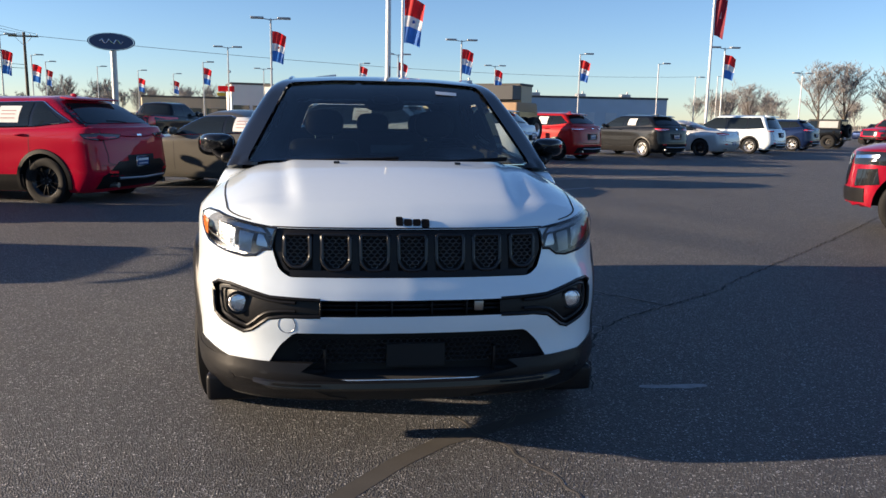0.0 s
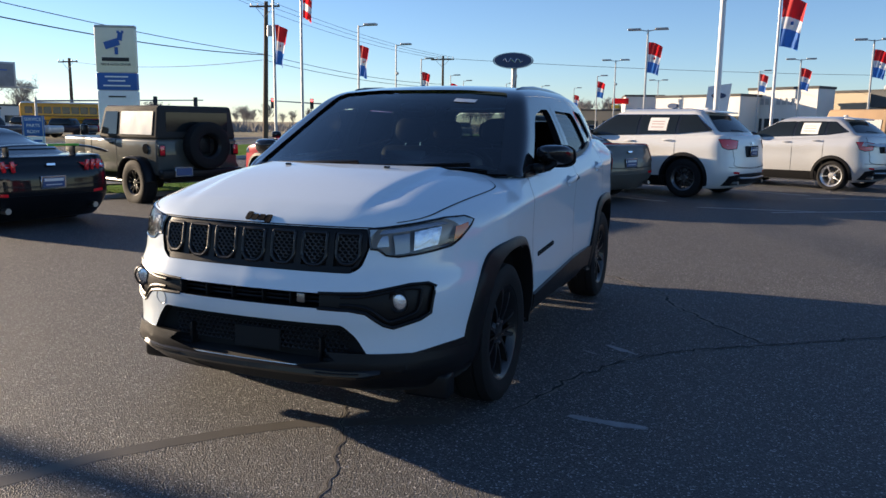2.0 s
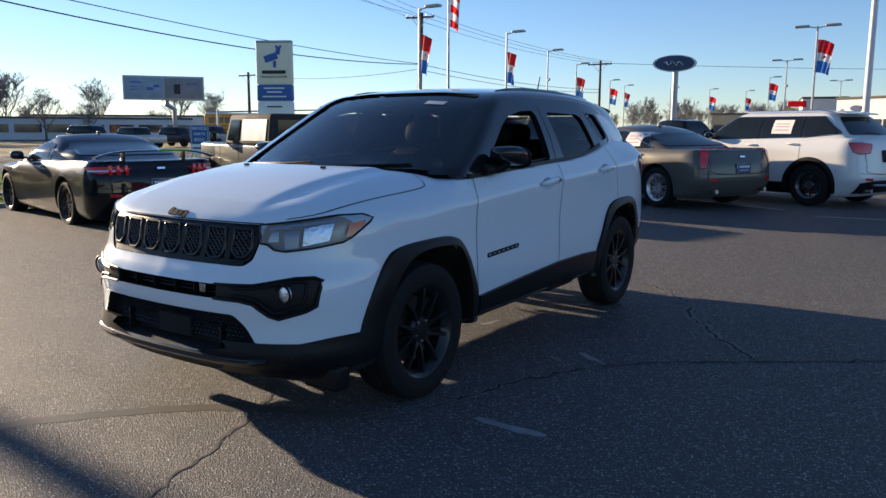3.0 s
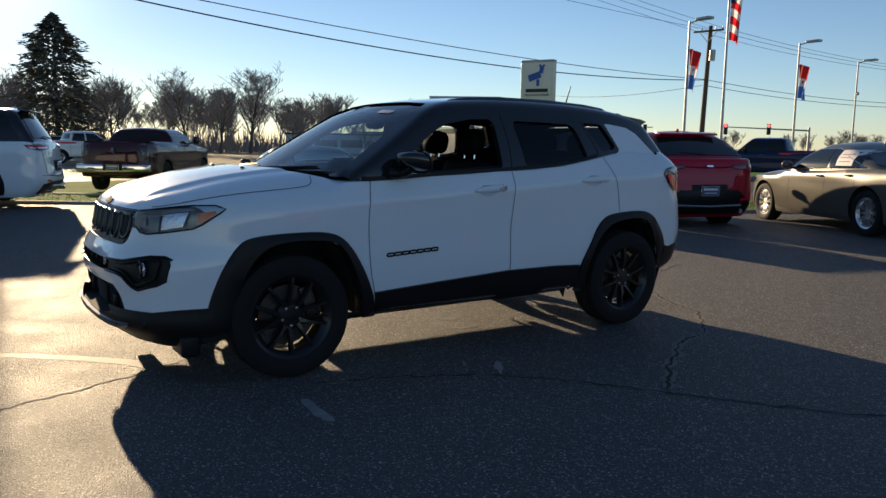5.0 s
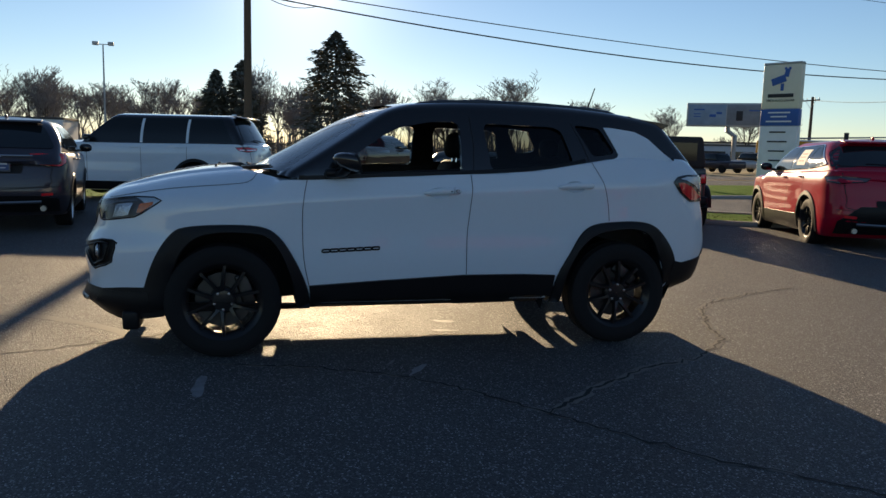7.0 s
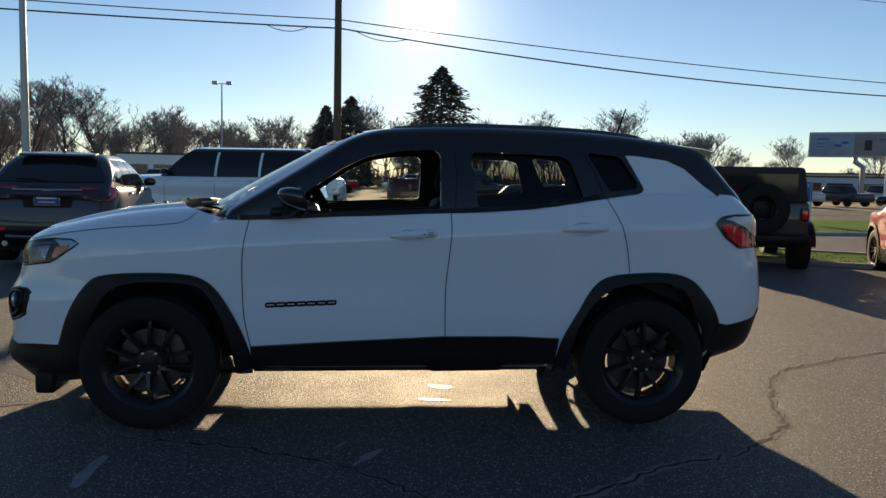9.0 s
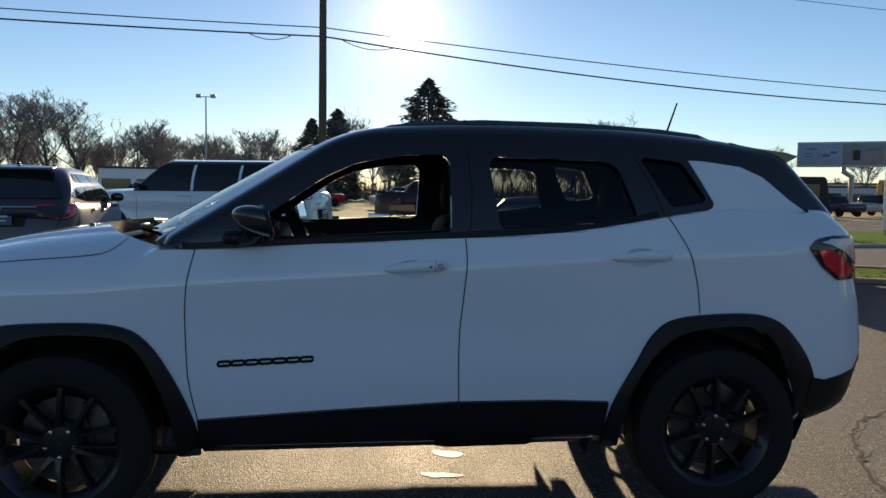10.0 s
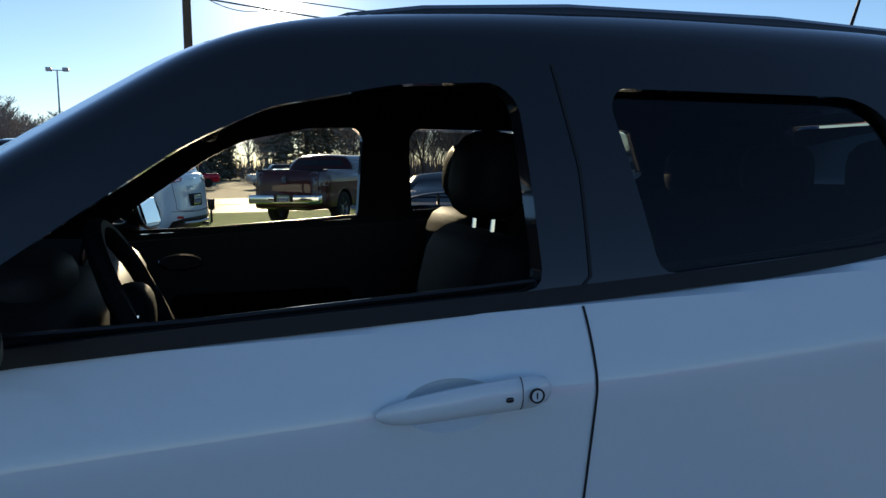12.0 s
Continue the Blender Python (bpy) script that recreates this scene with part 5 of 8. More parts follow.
    if "deck" not in c:
        part("rear_wiper", M(tube([(0.0, rb + 0.005, deck + 0.06), (0.22, rb - 0.015, deck + 0.085), (0.42, rb - 0.045, deck + 0.09)], 0.011, 6)), PLASTIC, car)
        part("number_recess", skin_mesh(tree, rounded([(-0.30, c["platez"] - 0.11), (0.30, c["platez"] - 0.11), (0.34, c["platez"] + 0.11), (-0.34, c["platez"] + 0.11)], 0.03, 2), "y", 1, 0.06, 0.004), SEAM, car)
    if c.get("strip"):
        part("chrome_strip", M(tube([(x, yR - 0.02 - 0.5 * float(BOW(abs(x) / hw)), c["platez"] + 0.14) for x in np.linspace(-hw * 0.50, hw * 0.50, 13)], 0.015, 6, 0.8)), CHROME, car)
    part("badge", M(rbox((0.12, 0.01, 0.035), (0, 0, 0), 0.004, 1)), CHROME, car, m=pose(0, yR - 0.03, min(deck - 0.08, tz + 0.02), 10))
    part("roof_fin", M(blob((0.04, 0.12, 0.05), (0, rt - 0.25, float(roof(rt - 0.25)) + 0.012), 2.2, 8)), color, car)
    for s in (1, -1):
        part("exhaust_tip", M(tube([(s * hw * 0.62, yR - 0.25, 0.32), (s * hw * 0.62, yR - 0.02, 0.32)], 0.04, 10)), STEEL, car)
        if c.get("rails"):
            part("roof_rail", M(tube([(s * hw * 0.62, y, float(roof(y)) - 0.01) for y in np.linspace(wt + 0.15, rt - 0.05, 8)], 0.018, 6)), c["rails"], car)
    part("roof_spoiler", M(rbox((hw * 1.15, 0.24, 0.03), (0, rt + 0.06, float(roof(rt)) - 0.005), 0.012, 2, pose(0, 0, 0, -8))), roofmat or color, car) if "deck" not in c else None
    car_wheels(car, c, rim, style, spokes)
    return car


SUV = dict(wb=2.75, fo=0.92, ro=0.95, W=1.88, H=1.68, R=0.355, nose=0.98, cowl=1.16, belt=(1.12, 1.22), glass=(-0.98, -0.22, 1.55, 2.02), doors=(0.32, 1.12), tailz=1.10, platez=0.82, pillar=0.26)
RED = paint("cherry_red_paint", (0.38, 0.003, 0.024), 0.0)
ORANGERED = paint("orange_red_paint", (0.36, 0.010, 0.010), 0.0)
BRONZE = paint("grey_brown_paint", (0.11, 0.105, 0.092), 0.15)
SILVER = paint("silver_paint", (0.50, 0.51, 0.52), 0.35)
PEARL = paint("pale_pearl_paint", (0.72, 0.72, 0.70), 0.15)
BLACK = paint("black_paint", (0.008, 0.009, 0.011), 0.1)
GREYJEEP = paint("grey_green_paint", (0.075, 0.080, 0.072), 0.0)
NAVY = paint("navy_paint", (0.007, 0.016, 0.055), 0.3)
CRIMSON = paint("crimson_paint", (0.25, 0.003, 0.016), 0.2)
DARKPLUM = paint("dark_plum_paint", (0.045, 0.042, 0.055), 0.3)
MAROON = paint("maroon_paint", (0.04, 0.008, 0.010), 0.2)
TANTOP = mat("tan_canvas", (0.36, 0.24, 0.14), 0.85, var=0.2)
SOFTTOP = mat("black_canvas", (0.028, 0.027, 0.025), 0.85, var=0.2, bump=0.001, bscale=300)
LIME = mat("lime_sticker", (0.12, 0.45, 0.03), 0.4)

cB = dict(SUV, wb=2.863, fo=0.93, ro=1.07, W=1.94, H=1.70, R=0.375, nose=0.99, belt=(1.14, 1.21), glass=(-1.0, -0.15, 1.55, 2.25), doors=(0.36, 1.20), tailz=1.06, platez=0.66, pillar=0.36, tailmat=DARKLENS, bumpz=0.68, lowclad=0.46, bright=True, wrapglass=[(1.62, 1.56), (1.95, 1.60), (2.22, 1.27), (2.02, 1.25)])
car_at(road_car("crossover", "cherry red crossover with black wheels and a paper in its window", "car", cB, RED, RIMBLACK, "twin", 5, "slim", True, (1,)), cB, (-4.74, 7.5), (-0.93, 0.368))
cC = dict(SUV, wb=3.05, fo=0.87, ro=1.10, W=1.90, H=1.48, R=0.36, nose=0.86, cowl=1.0, belt=(0.98, 1.04), deck=1.03, glass=(-0.95, -0.12, 0.85, 1.75), doors=(0.42, 1.22), tailz=0.88, platez=0.70, pillar=0.42, drop=0.10, handle=CHROME, mirror=BRONZE, bright=True)
s300 = car_at(road_car("sedan", "grey-brown four door sedan with chrome wheels", "car", cC, BRONZE, RIMSILVER, "twin", 10, "tall", False, (1,)), cC, (-1.37, 9.09), (-0.886, 0.464))
cG = dict(SUV, wb=2.915, fo=0.90, ro=1.0, W=1.94, H=1.74, R=0.385, nose=1.02, cowl=1.18, belt=(1.16, 1.24), glass=(-1.0, -0.25, 1.70, 2.20), doors=(0.40, 1.25), tailz=1.06, platez=0.92, pillar=0.22, rails=CHROME, bright=True)
car_at(road_car("large_suv", "pearl white sport utility vehicle with dark alloy wheels", "car", cG, PEARL, RIMGREY, "twin", 5, "block", True, (1,)), cG, (0.80, 11.0), (-0.93, 0.36))
cT = dict(SUV, wb=2.555, fo=0.88, ro=0.80, W=1.78, H=1.66, R=0.335, nose=0.98, belt=(1.12, 1.24), glass=(-0.95, -0.15, 1.35, 1.82), doors=(0.32, 1.05), tailz=1.0, platez=0.96)
car_at(road_car("small_suv", "silver subcompact sport utility vehicle with alloy wheels", "car", cT, SILVER, RIMSILVER, "single", 5, "block", True, (1,)), cT, (3.73, 14.48), (-0.865, 0.503))
cE = dict(SUV, wb=2.725, W=1.84, H=1.66, R=0.35)
car_at(road_car("crossover", "orange-red crossover with black wheels", "car", cE, ORANGERED, RIMBLACK, "twin", 5, "slim", True, (1,)), cE, (7.34, 21.3), (-0.64, 0.77))
car_at(road_car("crossover", "black crossover with silver wheels and a white price sheet", "car", cE, BLACK, RIMSILVER, "twin", 5, "slim", True, (1,)), cE, (11.7, 24.2), (-0.45, 0.89))
cD = dict(SUV, wb=3.05, fo=0.95, ro=1.08, W=1.90, H=1.48, R=0.35, nose=0.86, cowl=1.0, belt=(0.98, 1.05), deck=1.06, glass=(-0.95, -0.1, 0.75, 1.80), doors=(0.42, 1.25), tailz=0.93, platez=0.55, pillar=0.5, drop=0.12)
car_at(road_car("sedan", "bright silver sports sedan with black wheels", "car", cD, SILVER, RIMBLACK, "twin", 5, "slim", False), cD, (15.0, 26.0), (-0.62, 0.79))
cP = dict(SUV, wb=3.09, fo=0.96, ro=1.12, W=2.0, H=1.78, R=0.36, nose=0.92, cowl=1.10, belt=(1.08, 1.12), glass=(-1.35, -0.3, 2.1, 2.45), doors=(0.35, 1.35), tailz=1.12, platez=0.88)
car_at(road_car("minivan", "white minivan with dark glass", "car", cP, WHITE, RIMSILVER, "twin", 5, "block", True), cP, (18.9, 29.0), (-0.62, 0.79))
car_at(road_car("crossover", "dark blue crossover with silver wheels", "car", cE, NAVY, RIMSILVER, "twin", 5, "slim", True), cE, (23.8, 33.4), (-0.62, 0.79))
cM = dict(SUV, wb=2.72, fo=0.86, ro=1.20, W=1.92, H=1.37, R=0.35, nose=0.80, cowl=0.94, belt=(0.92, 1.0), deck=1.0, glass=(-0.75, 0.12, 0.55, 1.75), doors=(0.62,), tailz=0.87, platez=0.66, pillar=0.62, drop=0.04, clear=0.15)
mus = car_at(road_car("sports_coupe", "black two door sports coupe with a rear wing", "car", cM, BLACK, RIMBLACK, "twin", 10, "slim", False), cM, (-7.77, 1.86), (-0.981, 0.193))
for s in (1, -1):
    for k in range(3):
        part("lamp_bar", M(rbox((0.05, 0.03, 0.14), (s * (0.50 + 0.10 * k), 2.535 - 0.035 * k, 0.87), 0.008, 2, pose(0, 0, 0, 0, s * 8))), REDLENS, mus, "red upright lamp bar")
    part("wing_post", M(rbox((0.03, 0.12, 0.14), (s * 0.45, 2.30, 1.06), 0.01)), BLACK, mus)
part("rear_wing", M(tube([(x, 2.38, 1.135 - 0.10 * (abs(x) / 0.88) ** 4) for x in np.linspace(-0.88, 0.88, 15)], 0.09, 8, 0.17)), BLACK, mus)
part("wing_stripe", M(rbox((0.44, 0.03, 0.03), (-0.22, 2.475, 1.137), 0.008)), LIME, mus, "lime green stripe")
cW = dict(SUV, wb=3.12, fo=1.0, ro=1.30, W=2.10, H=1.92, R=0.41, nose=1.12, cowl=1.30, belt=(1.25, 1.28), glass=(-1.15, -0.45, 2.35, 2.72), doors=(0.35, 1.38), tailz=1.16, platez=0.8, pillar=0.30)
car_at(road_car("large_suv", "long white sport utility vehicle with a black roof", "car", cW, WHITE, RIMBLACK, "twin", 6, "slim", True, (), GLOSSBLACK), cW, (-12.05, -2.31), (-0.30, -0.954))
cH = dict(SUV, wb=2.61, fo=0.88, ro=0.82, W=1.77, H=1.61, R=0.335, nose=0.95, belt=(1.06, 1.11), glass=(-1.0, -0.2, 1.35, 2.0), doors=(0.30, 1.0), tailz=1.04, platez=0.92, pillar=0.3, lampscale=1.35, strip=True)
car_at(road_car("small_suv", "dark plum subcompact crossover seen with dealer plate", "car", cH, DARKPLUM, RIMSILVER, "twin", 5, "block", True), cH, (-7.01, -3.82), (-0.992, -0.126), (-1, 1))


# ---- off-roaders and pickups ----
def jeep(label, c, color, top, rim):
    car = thing("off_roader", label, "car", group="cars on the lot")
    hw, yF, yR = 0.80, -c["wb"] / 2 - 0.62, c["wb"] / 2 + 0.62
    tub = rbox((2 * hw, yR - (-0.75), 0.62), (0, (yR - 0.75) / 2, 0.86), 0.05, 3)
    nose = rbox((1.36, -0.70 - yF, 0.46), (0, (yF - 0.70) / 2, 0.95), 0.07, 3)
    part("body", M(tub), color, car)
    part("engine_bonnet", M(nose), color, car)
    part("grille", M(rbox((1.30, 0.05, 0.46), (0, yF - 0.01, 0.94), 0.03)), color, car)
    for k in range(7):
        part("grille_slot", M(rbox((0.07, 0.02, 0.30), ((k - 3) * 0.115, yF - 0.035, 0.96), 0.02)), GLOSSBLACK, car)
    ch = c.get("cab", 0.58)
    cab = rbox((2 * hw - 0.02, yR + 0.20, ch), (0, (yR - 0.20) / 2, 1.16 + ch / 2), 0.06, 3)
    vs = [Vector((v.x * (1 - 0.16 * max(0, v.z - 1.18)), v.y + (0.30 * (v.z - 1.18) if v.y < 0 else -0.06 * (v.z - 1.18) if v.y > yR - 0.2 else 0), v.z)) for v in cab[0]]
    part("soft_top", M((vs, cab[1])), top, car, "weathered canvas top")
    for s in (1, -1):
        sx = lambda z: s * (hw + 0.0) * (1 - 0.16 * max(0, z - 1.18))
        for y0, y1 in ((-0.06, 0.50), (0.62, yR - 0.16)):
            poly = [Vector((sx(z) + s * 0.006, y, z)) for y, z in ((y0, 1.24), (y1, 1.24), (y1, 1.64), (y0 + (0.13 if y0 < 0 else 0), 1.64))]
            part("side_window", M((poly, [[0, 1, 2, 3]])), CARGLASS if y0 < 0 else mat("window_vinyl", (0.35, 0.36, 0.36), 0.25), car)
        for y in (-c["wb"] / 2, c["wb"] / 2):
            pts = [(s * 0.86, y + 0.50 * math.cos(a), 0.42 + 0.46 * math.sin(a)) for a in [math.pi * (0.02 + 0.96 * k / 12) for k in range(13)]]
            part("fender_flare", M(tube([(p[0], p[1], min(p[2], 0.84)) for p in pts], 0.10, 8, 0.35)), PLASTIC, car)
        tl = part("tail_lamp", M(rbox((0.12, 0.07, 0.20), (s * 0.73, yR + 0.02, 0.98), 0.015)), GLOSSBLACK, car)
        part("red_lens", M(rbox((0.09, 0.02, 0.16), (s * 0.73, yR + 0.055, 0.98), 0.01)), REDLENS, tl)
        mir = part("door_mirror", M(rbox((0.14, 0.08, 0.20), (s * 0.98, -0.32, 1.30), 0.03)), GLOSSBLACK, car)
        part("mirror_foot", M(rbox((0.14, 0.04, 0.04), (s * 0.86, -0.30, 1.22), 0.01)), GLOSSBLACK, mir)
        part("door_handle", M(rbox((0.03, 0.14, 0.04), (s * 0.81, 0.32, 1.08), 0.01)), GLOSSBLACK, car)
        part("panel_gap", M(rbox((0.006, 0.01, 0.55), (s * 0.801, 0.47, 0.88), 0)), SEAM, car)
        part("panel_gap", M(rbox((0.006, 0.01, 0.55), (s * 0.801, -0.45, 0.88), 0)), SEAM, car)
        part("headlamp", M(blob((0.18, 0.06, 0.18), (s * 0.52, yF - 0.04, 1.0), 2.2, 10)), CHROME, car)
        part("side_step", M(tube([(s * 0.84, -0.7, 0.42), (s * 0.84, 0.75, 0.42)], 0.04, 8)), PLASTIC, car)
    part("fuel_cap", M(([Vector((0.80 + v.x * 0.4, yR - 0.35 + v.y, 1.0 + v.z)) for v in revolve([(0, 0.09), (0.05, 0.085), (0.05, 0.001)], 20)[0]], revolve([(0, 0.09), (0.05, 0.085), (0.05, 0.001)], 20)[1])), GLOSSBLACK, car)
    part("rear_window", M(rbox((1.22, 0.01, 0.38), (0, yR - 0.012, 1.44), 0.004, 1, None)), CARGLASS, car)
    part("rear_bumper", M(rbox((1.62, 0.16, 0.16), (0, yR + 0.10, 0.58), 0.04)), PLASTIC, car)
    part("front_bumper", M(rbox((1.62, 0.18, 0.16), (0, yF - 0.12, 0.58), 0.04)), PLASTIC, car)
    part("underframe", M(rbox((1.1, yR - yF - 0.1, 0.16), (0, (yR + yF) / 2, 0.50), 0.02)), LINER, car)
    pl = part("plate_frame", M(rbox((0.34, 0.02, 0.17), (0.42, yR + 0.19, 0.62), 0.004, 1)), CHROME, car)
    part("plate_face", M(rbox((0.29, 0.006, 0.12), (0.42, yR + 0.203, 0.62), 0.002, 1)), PLATEBLUE, pl)
    ms = wheel_meshes(0.41, 0.22, 0.25, 5, "twin", 32)
    for y in (-c["wb"] / 2, c["wb"] / 2):
        for s in (1, -1):
            wheel(car, ms, (s * 0.80, y, 0.41), s == 1, rim)
    sw = part("spare_wheel", ms[1], rim, car, m=pose(-0.05, yR + 0.18, 1.06, 0, 0, 90))
    part("tyre", ms[0], RUBBER, sw)
    part("spare_carrier", M(rbox((0.3, 0.10, 0.3), (-0.05, yR + 0.03, 1.06), 0.03)), PLASTIC, car)
    return car


cJ = dict(wb=2.46, W=1.75)
car_at(jeep("grey-green two door off-roader with a canvas top and spare wheel", cJ, GREYJEEP, SOFTTOP, RIMBLACK), cJ, (-7.9, 5.6), (-0.95, 0.31))
car_at(jeep("white off-roader with a tan canvas top and spare wheel", dict(cJ, cab=0.76), PEARL, TANTOP, RIMSILVER), cJ, (4.85, 19.3), (-0.75, 0.66))
car_at(jeep("black off-roader with a spare wheel", cJ, BLACK, SOFTTOP, RIMBLACK), cJ, (29.0, 38.0), (-0.62, 0.79))


def pickup(name, label, c, color, tailmat=REDLENS, gate=None, rim=RIMSILVER, badge=False):
    car = thing(name, label, "truck", group="trucks near the lot")
    hw, yF, yR = c["W"] / 2, -c["wb"] / 2 - c["fo"], c["wb"] / 2 + c["ro"]
    cc = dict(c, deck=c["belt"][1])
    body, green, (_, _, _, belt, roof, deck) = car_fields(cc)
    solid = mesh_of(*wrap(body, (-hw - 0.2, yF - 0.2, 0.1), (hw + 0.2, yR + 0.2, 1.9), (-hw * 0.5, yF + 0.6, 0.6), (hw * 0.5, yR - 0.6, 0.8), (26, 70, 18)), 50, [color])
    tree = tree_of(solid)
    wb0, wt, rt, rb = c["glass"]
    cab = mesh_of(*wrap(green, (-hw - 0.2, wb0 - 0.4, 0.8), (hw + 0.2, rb + 0.4, c["H"] + 0.3), (-hw * 0.35, wt + 0.1, deck + 0.1), (hw * 0.35, rt - 0.1, c["H"] - 0.25), (24, 30, 14)), 50, [color])
    gtree = tree_of(cab)
    cuts = []
    for y in (-c["wb"] / 2, c["wb"] / 2):
        ar = [(y + (c["R"] + 0.08) * math.cos(a), c["R"] + (c["R"] + 0.08) * math.sin(a)) for a in [2 * math.pi * k / 28 for k in range(28)]]
        cuts += [prism(ar, "x", hw - 0.40, hw + 0.4, LINER), prism(ar, "x", -hw - 0.4, -hw + 0.40, LINER)]
    cuts.append(M(rbox((hw * 2 - 0.28, yR - rb - 0.28, 0.8), (0, (yR + rb) / 2 + 0.02, deck + 0.0), 0.03, 1), LINER))
    part("body", boolean(solid, cuts), color, car)
    part("cab", cab, color, car)
    for s in (1, -1):
        f0, f1 = wb0 + 0.34, c["doors"][0] - 0.04
        zt, zb = c["H"] - 0.14, c["belt"][0] + 0.05
        fy = lambda z: wb0 + 0.26 + (z - c["cowl"]) * (wt - wb0) / (c["H"] - 0.05 - c["cowl"])
        part("side_window", skin_mesh(gtree, rounded([(fy(zb), zb), (fy(zt), zt), (f1, zt), (f1, zb)], 0.04, 3), "x", s, 0.12, 0.004), CARGLASS, car)
        part("side_window", skin_mesh(gtree, rounded([(f1 + 0.08, zb), (f1 + 0.08, zt), (rt - 0.10, zt), (rb - 0.16, zb)], 0.04, 3), "x", s, 0.12, 0.004), CARGLASS, car)
        for yy in (f1 + 0.04, rb - 0.05, wb0 + 0.28):
            part("panel_gap", skin_mesh(tree, strip_poly([(yy, c["belt"][0] - 0.02), (yy, 0.5)], 0.012), "x", s, 0.12, 0.002), SEAM, car)
        part("door_handle", M(tube([(s * hw, f1 - 0.2, zb - 0.16), (s * (hw + 0.03), f1 - 0.12, zb - 0.16), (s * hw, f1 - 0.04, zb - 0.16)], 0.014, 6)), CHROME, car)
        mir = part("door_mirror", M(rbox((0.18, 0.12, 0.22), (s * (hw + 0.12), wb0 + 0.55, c["belt"][0] + 0.16), 0.04)), GLOSSBLACK, car)
        part("mirror_foot", M(rbox((0.14, 0.05, 0.05), (s * (hw - 0.01), wb0 + 0.55, c["belt"][0] + 0.07), 0.01)), GLOSSBLACK, mir)
        part("tail_lamp", skin_mesh(tree, [(s * hw * 0.84, deck - 0.06), (s * hw * 0.985, deck - 0.06), (s * hw * 0.985, deck - 0.40), (s * hw * 0.86, deck - 0.40)], "y", 1, 0.06, 0.012, 0.012), tailmat, car)
        part("lamp_side", skin_mesh(tree, [(yR - 0.24, deck - 0.06), (yR - 0.02, deck - 0.06), (yR - 0.02, deck - 0.40), (yR - 0.18, deck - 0.40)], "x", s, 0.06, 0.012, 0.012), tailmat, car)
        hl = part("headlamp", skin_mesh(tree, [(s * hw * a, b) for a, b in ((0.60, c["nose"] - 0.05), (0.97, c["nose"] - 0.03), (0.97, c["nose"] - 0.20), (0.66, c["nose"] - 0.20))], "y", -1, 0.05, 0.006, 0.015), GLOSSBLACK, car, "headlamp with a bright light strip")
        part("lamp_strip", skin_mesh(tree, [(s * hw * a, b) for a, b in ((0.66, c["nose"] - 0.09), (0.94, c["nose"] - 0.07), (0.94, c["nose"] - 0.11), (0.68, c["nose"] - 0.13))], "y", -1, 0.05, 0.014, 0.01), CHROME, hl)
        part("lamp_return", skin_mesh(tree, [(yF + 0.10, c["nose"] - 0.04), (yF + 0.42, c["nose"] - 0.03), (yF + 0.34, c["nose"] - 0.14), (yF + 0.10, c["nose"] - 0.20)], "x", s, 0.05, 0.006, 0.01), GLOSSBLACK, hl)
        part("bumper_vent", skin_mesh(tree, [(yF + 0.12, 0.62), (yF + 0.40, 0.66), (yF + 0.36, 0.86), (yF + 0.14, 0.84)], "x", s, 0.05, 0.006, 0.01), GLOSSBLACK, car)
    part("tailgate", skin_mesh(tree, rounded([(-hw * 0.82, deck - 0.50), (hw * 0.82, deck - 0.50), (hw * 0.82, deck - 0.04), (-hw * 0.82, deck - 0.04)], 0.03), "y", 1, 0.1, 0.012, 0.012), gate or color, car)
    part("rear_bumper", M(rbox((hw * 1.9, 0.18, 0.22), (0, yR + 0.03, 0.66), 0.04)), CHROME, car, "chrome rear bumper")
    part("windscreen", skin_mesh(gtree, rounded([(-hw * 0.80, c["cowl"] + 0.03), (hw * 0.80, c["cowl"] + 0.03), (hw * 0.62, c["H"] - 0.10), (-hw * 0.62, c["H"] - 0.10)], 0.05), "y", -1, 0.14, 0.004), CARGLASS, car)
    part("rear_window", skin_mesh(gtree, rounded([(-hw * 0.70, deck + 0.10), (hw * 0.70, deck + 0.10), (hw * 0.60, c["H"] - 0.16), (-hw * 0.60, c["H"] - 0.16)], 0.05), "y", 1, 0.14, 0.004), CARGLASS, car)
    part("grille", skin_mesh(tree, rounded([(-hw * 0.56, c["nose"] - 0.48), (hw * 0.56, c["nose"] - 0.48), (hw * 0.58, c["nose"] - 0.08), (-hw * 0.58, c["nose"] - 0.08)], 0.05), "y", -1, 0.08, 0.01, 0.015), GLOSSBLACK, car)
    part("front_bumper", skin_mesh(tree, [(-hw * 0.9, 0.42), (hw * 0.9, 0.42), (hw * 0.9, 0.60), (-hw * 0.9, 0.60)], "y", -1, 0.08, 0.01, 0.02), PLASTIC, car)
    if badge:
        part("tailgate_badge", M(([Vector((v.x, yR + 0.05 + v.z, deck - 0.24 + v.y)) for v in revolve([(0, 0.085), (0.012, 0.08), (0.02, 0.06), (0.02, 0.001)], 20)[0]], revolve([(0, 0.085), (0.012, 0.08), (0.02, 0.06), (0.02, 0.001)], 20)[1])), LAMPGREY, car, "round chrome badge")
        part("plate_recess", M(rbox((0.52, 0.02, 0.17), (0, yR + 0.118, 0.685), 0.008)), PLASTIC, car)
    plate(car, yR + 0.13, 0.68)
    part("underframe", M(rbox((1.1, yR - yF - 0.5, 0.2), (0, (yR + yF) / 2, 0.48), 0.02)), LINER, car)
    car_wheels(car, c, rim, "single", 6, 0.25)
    return car


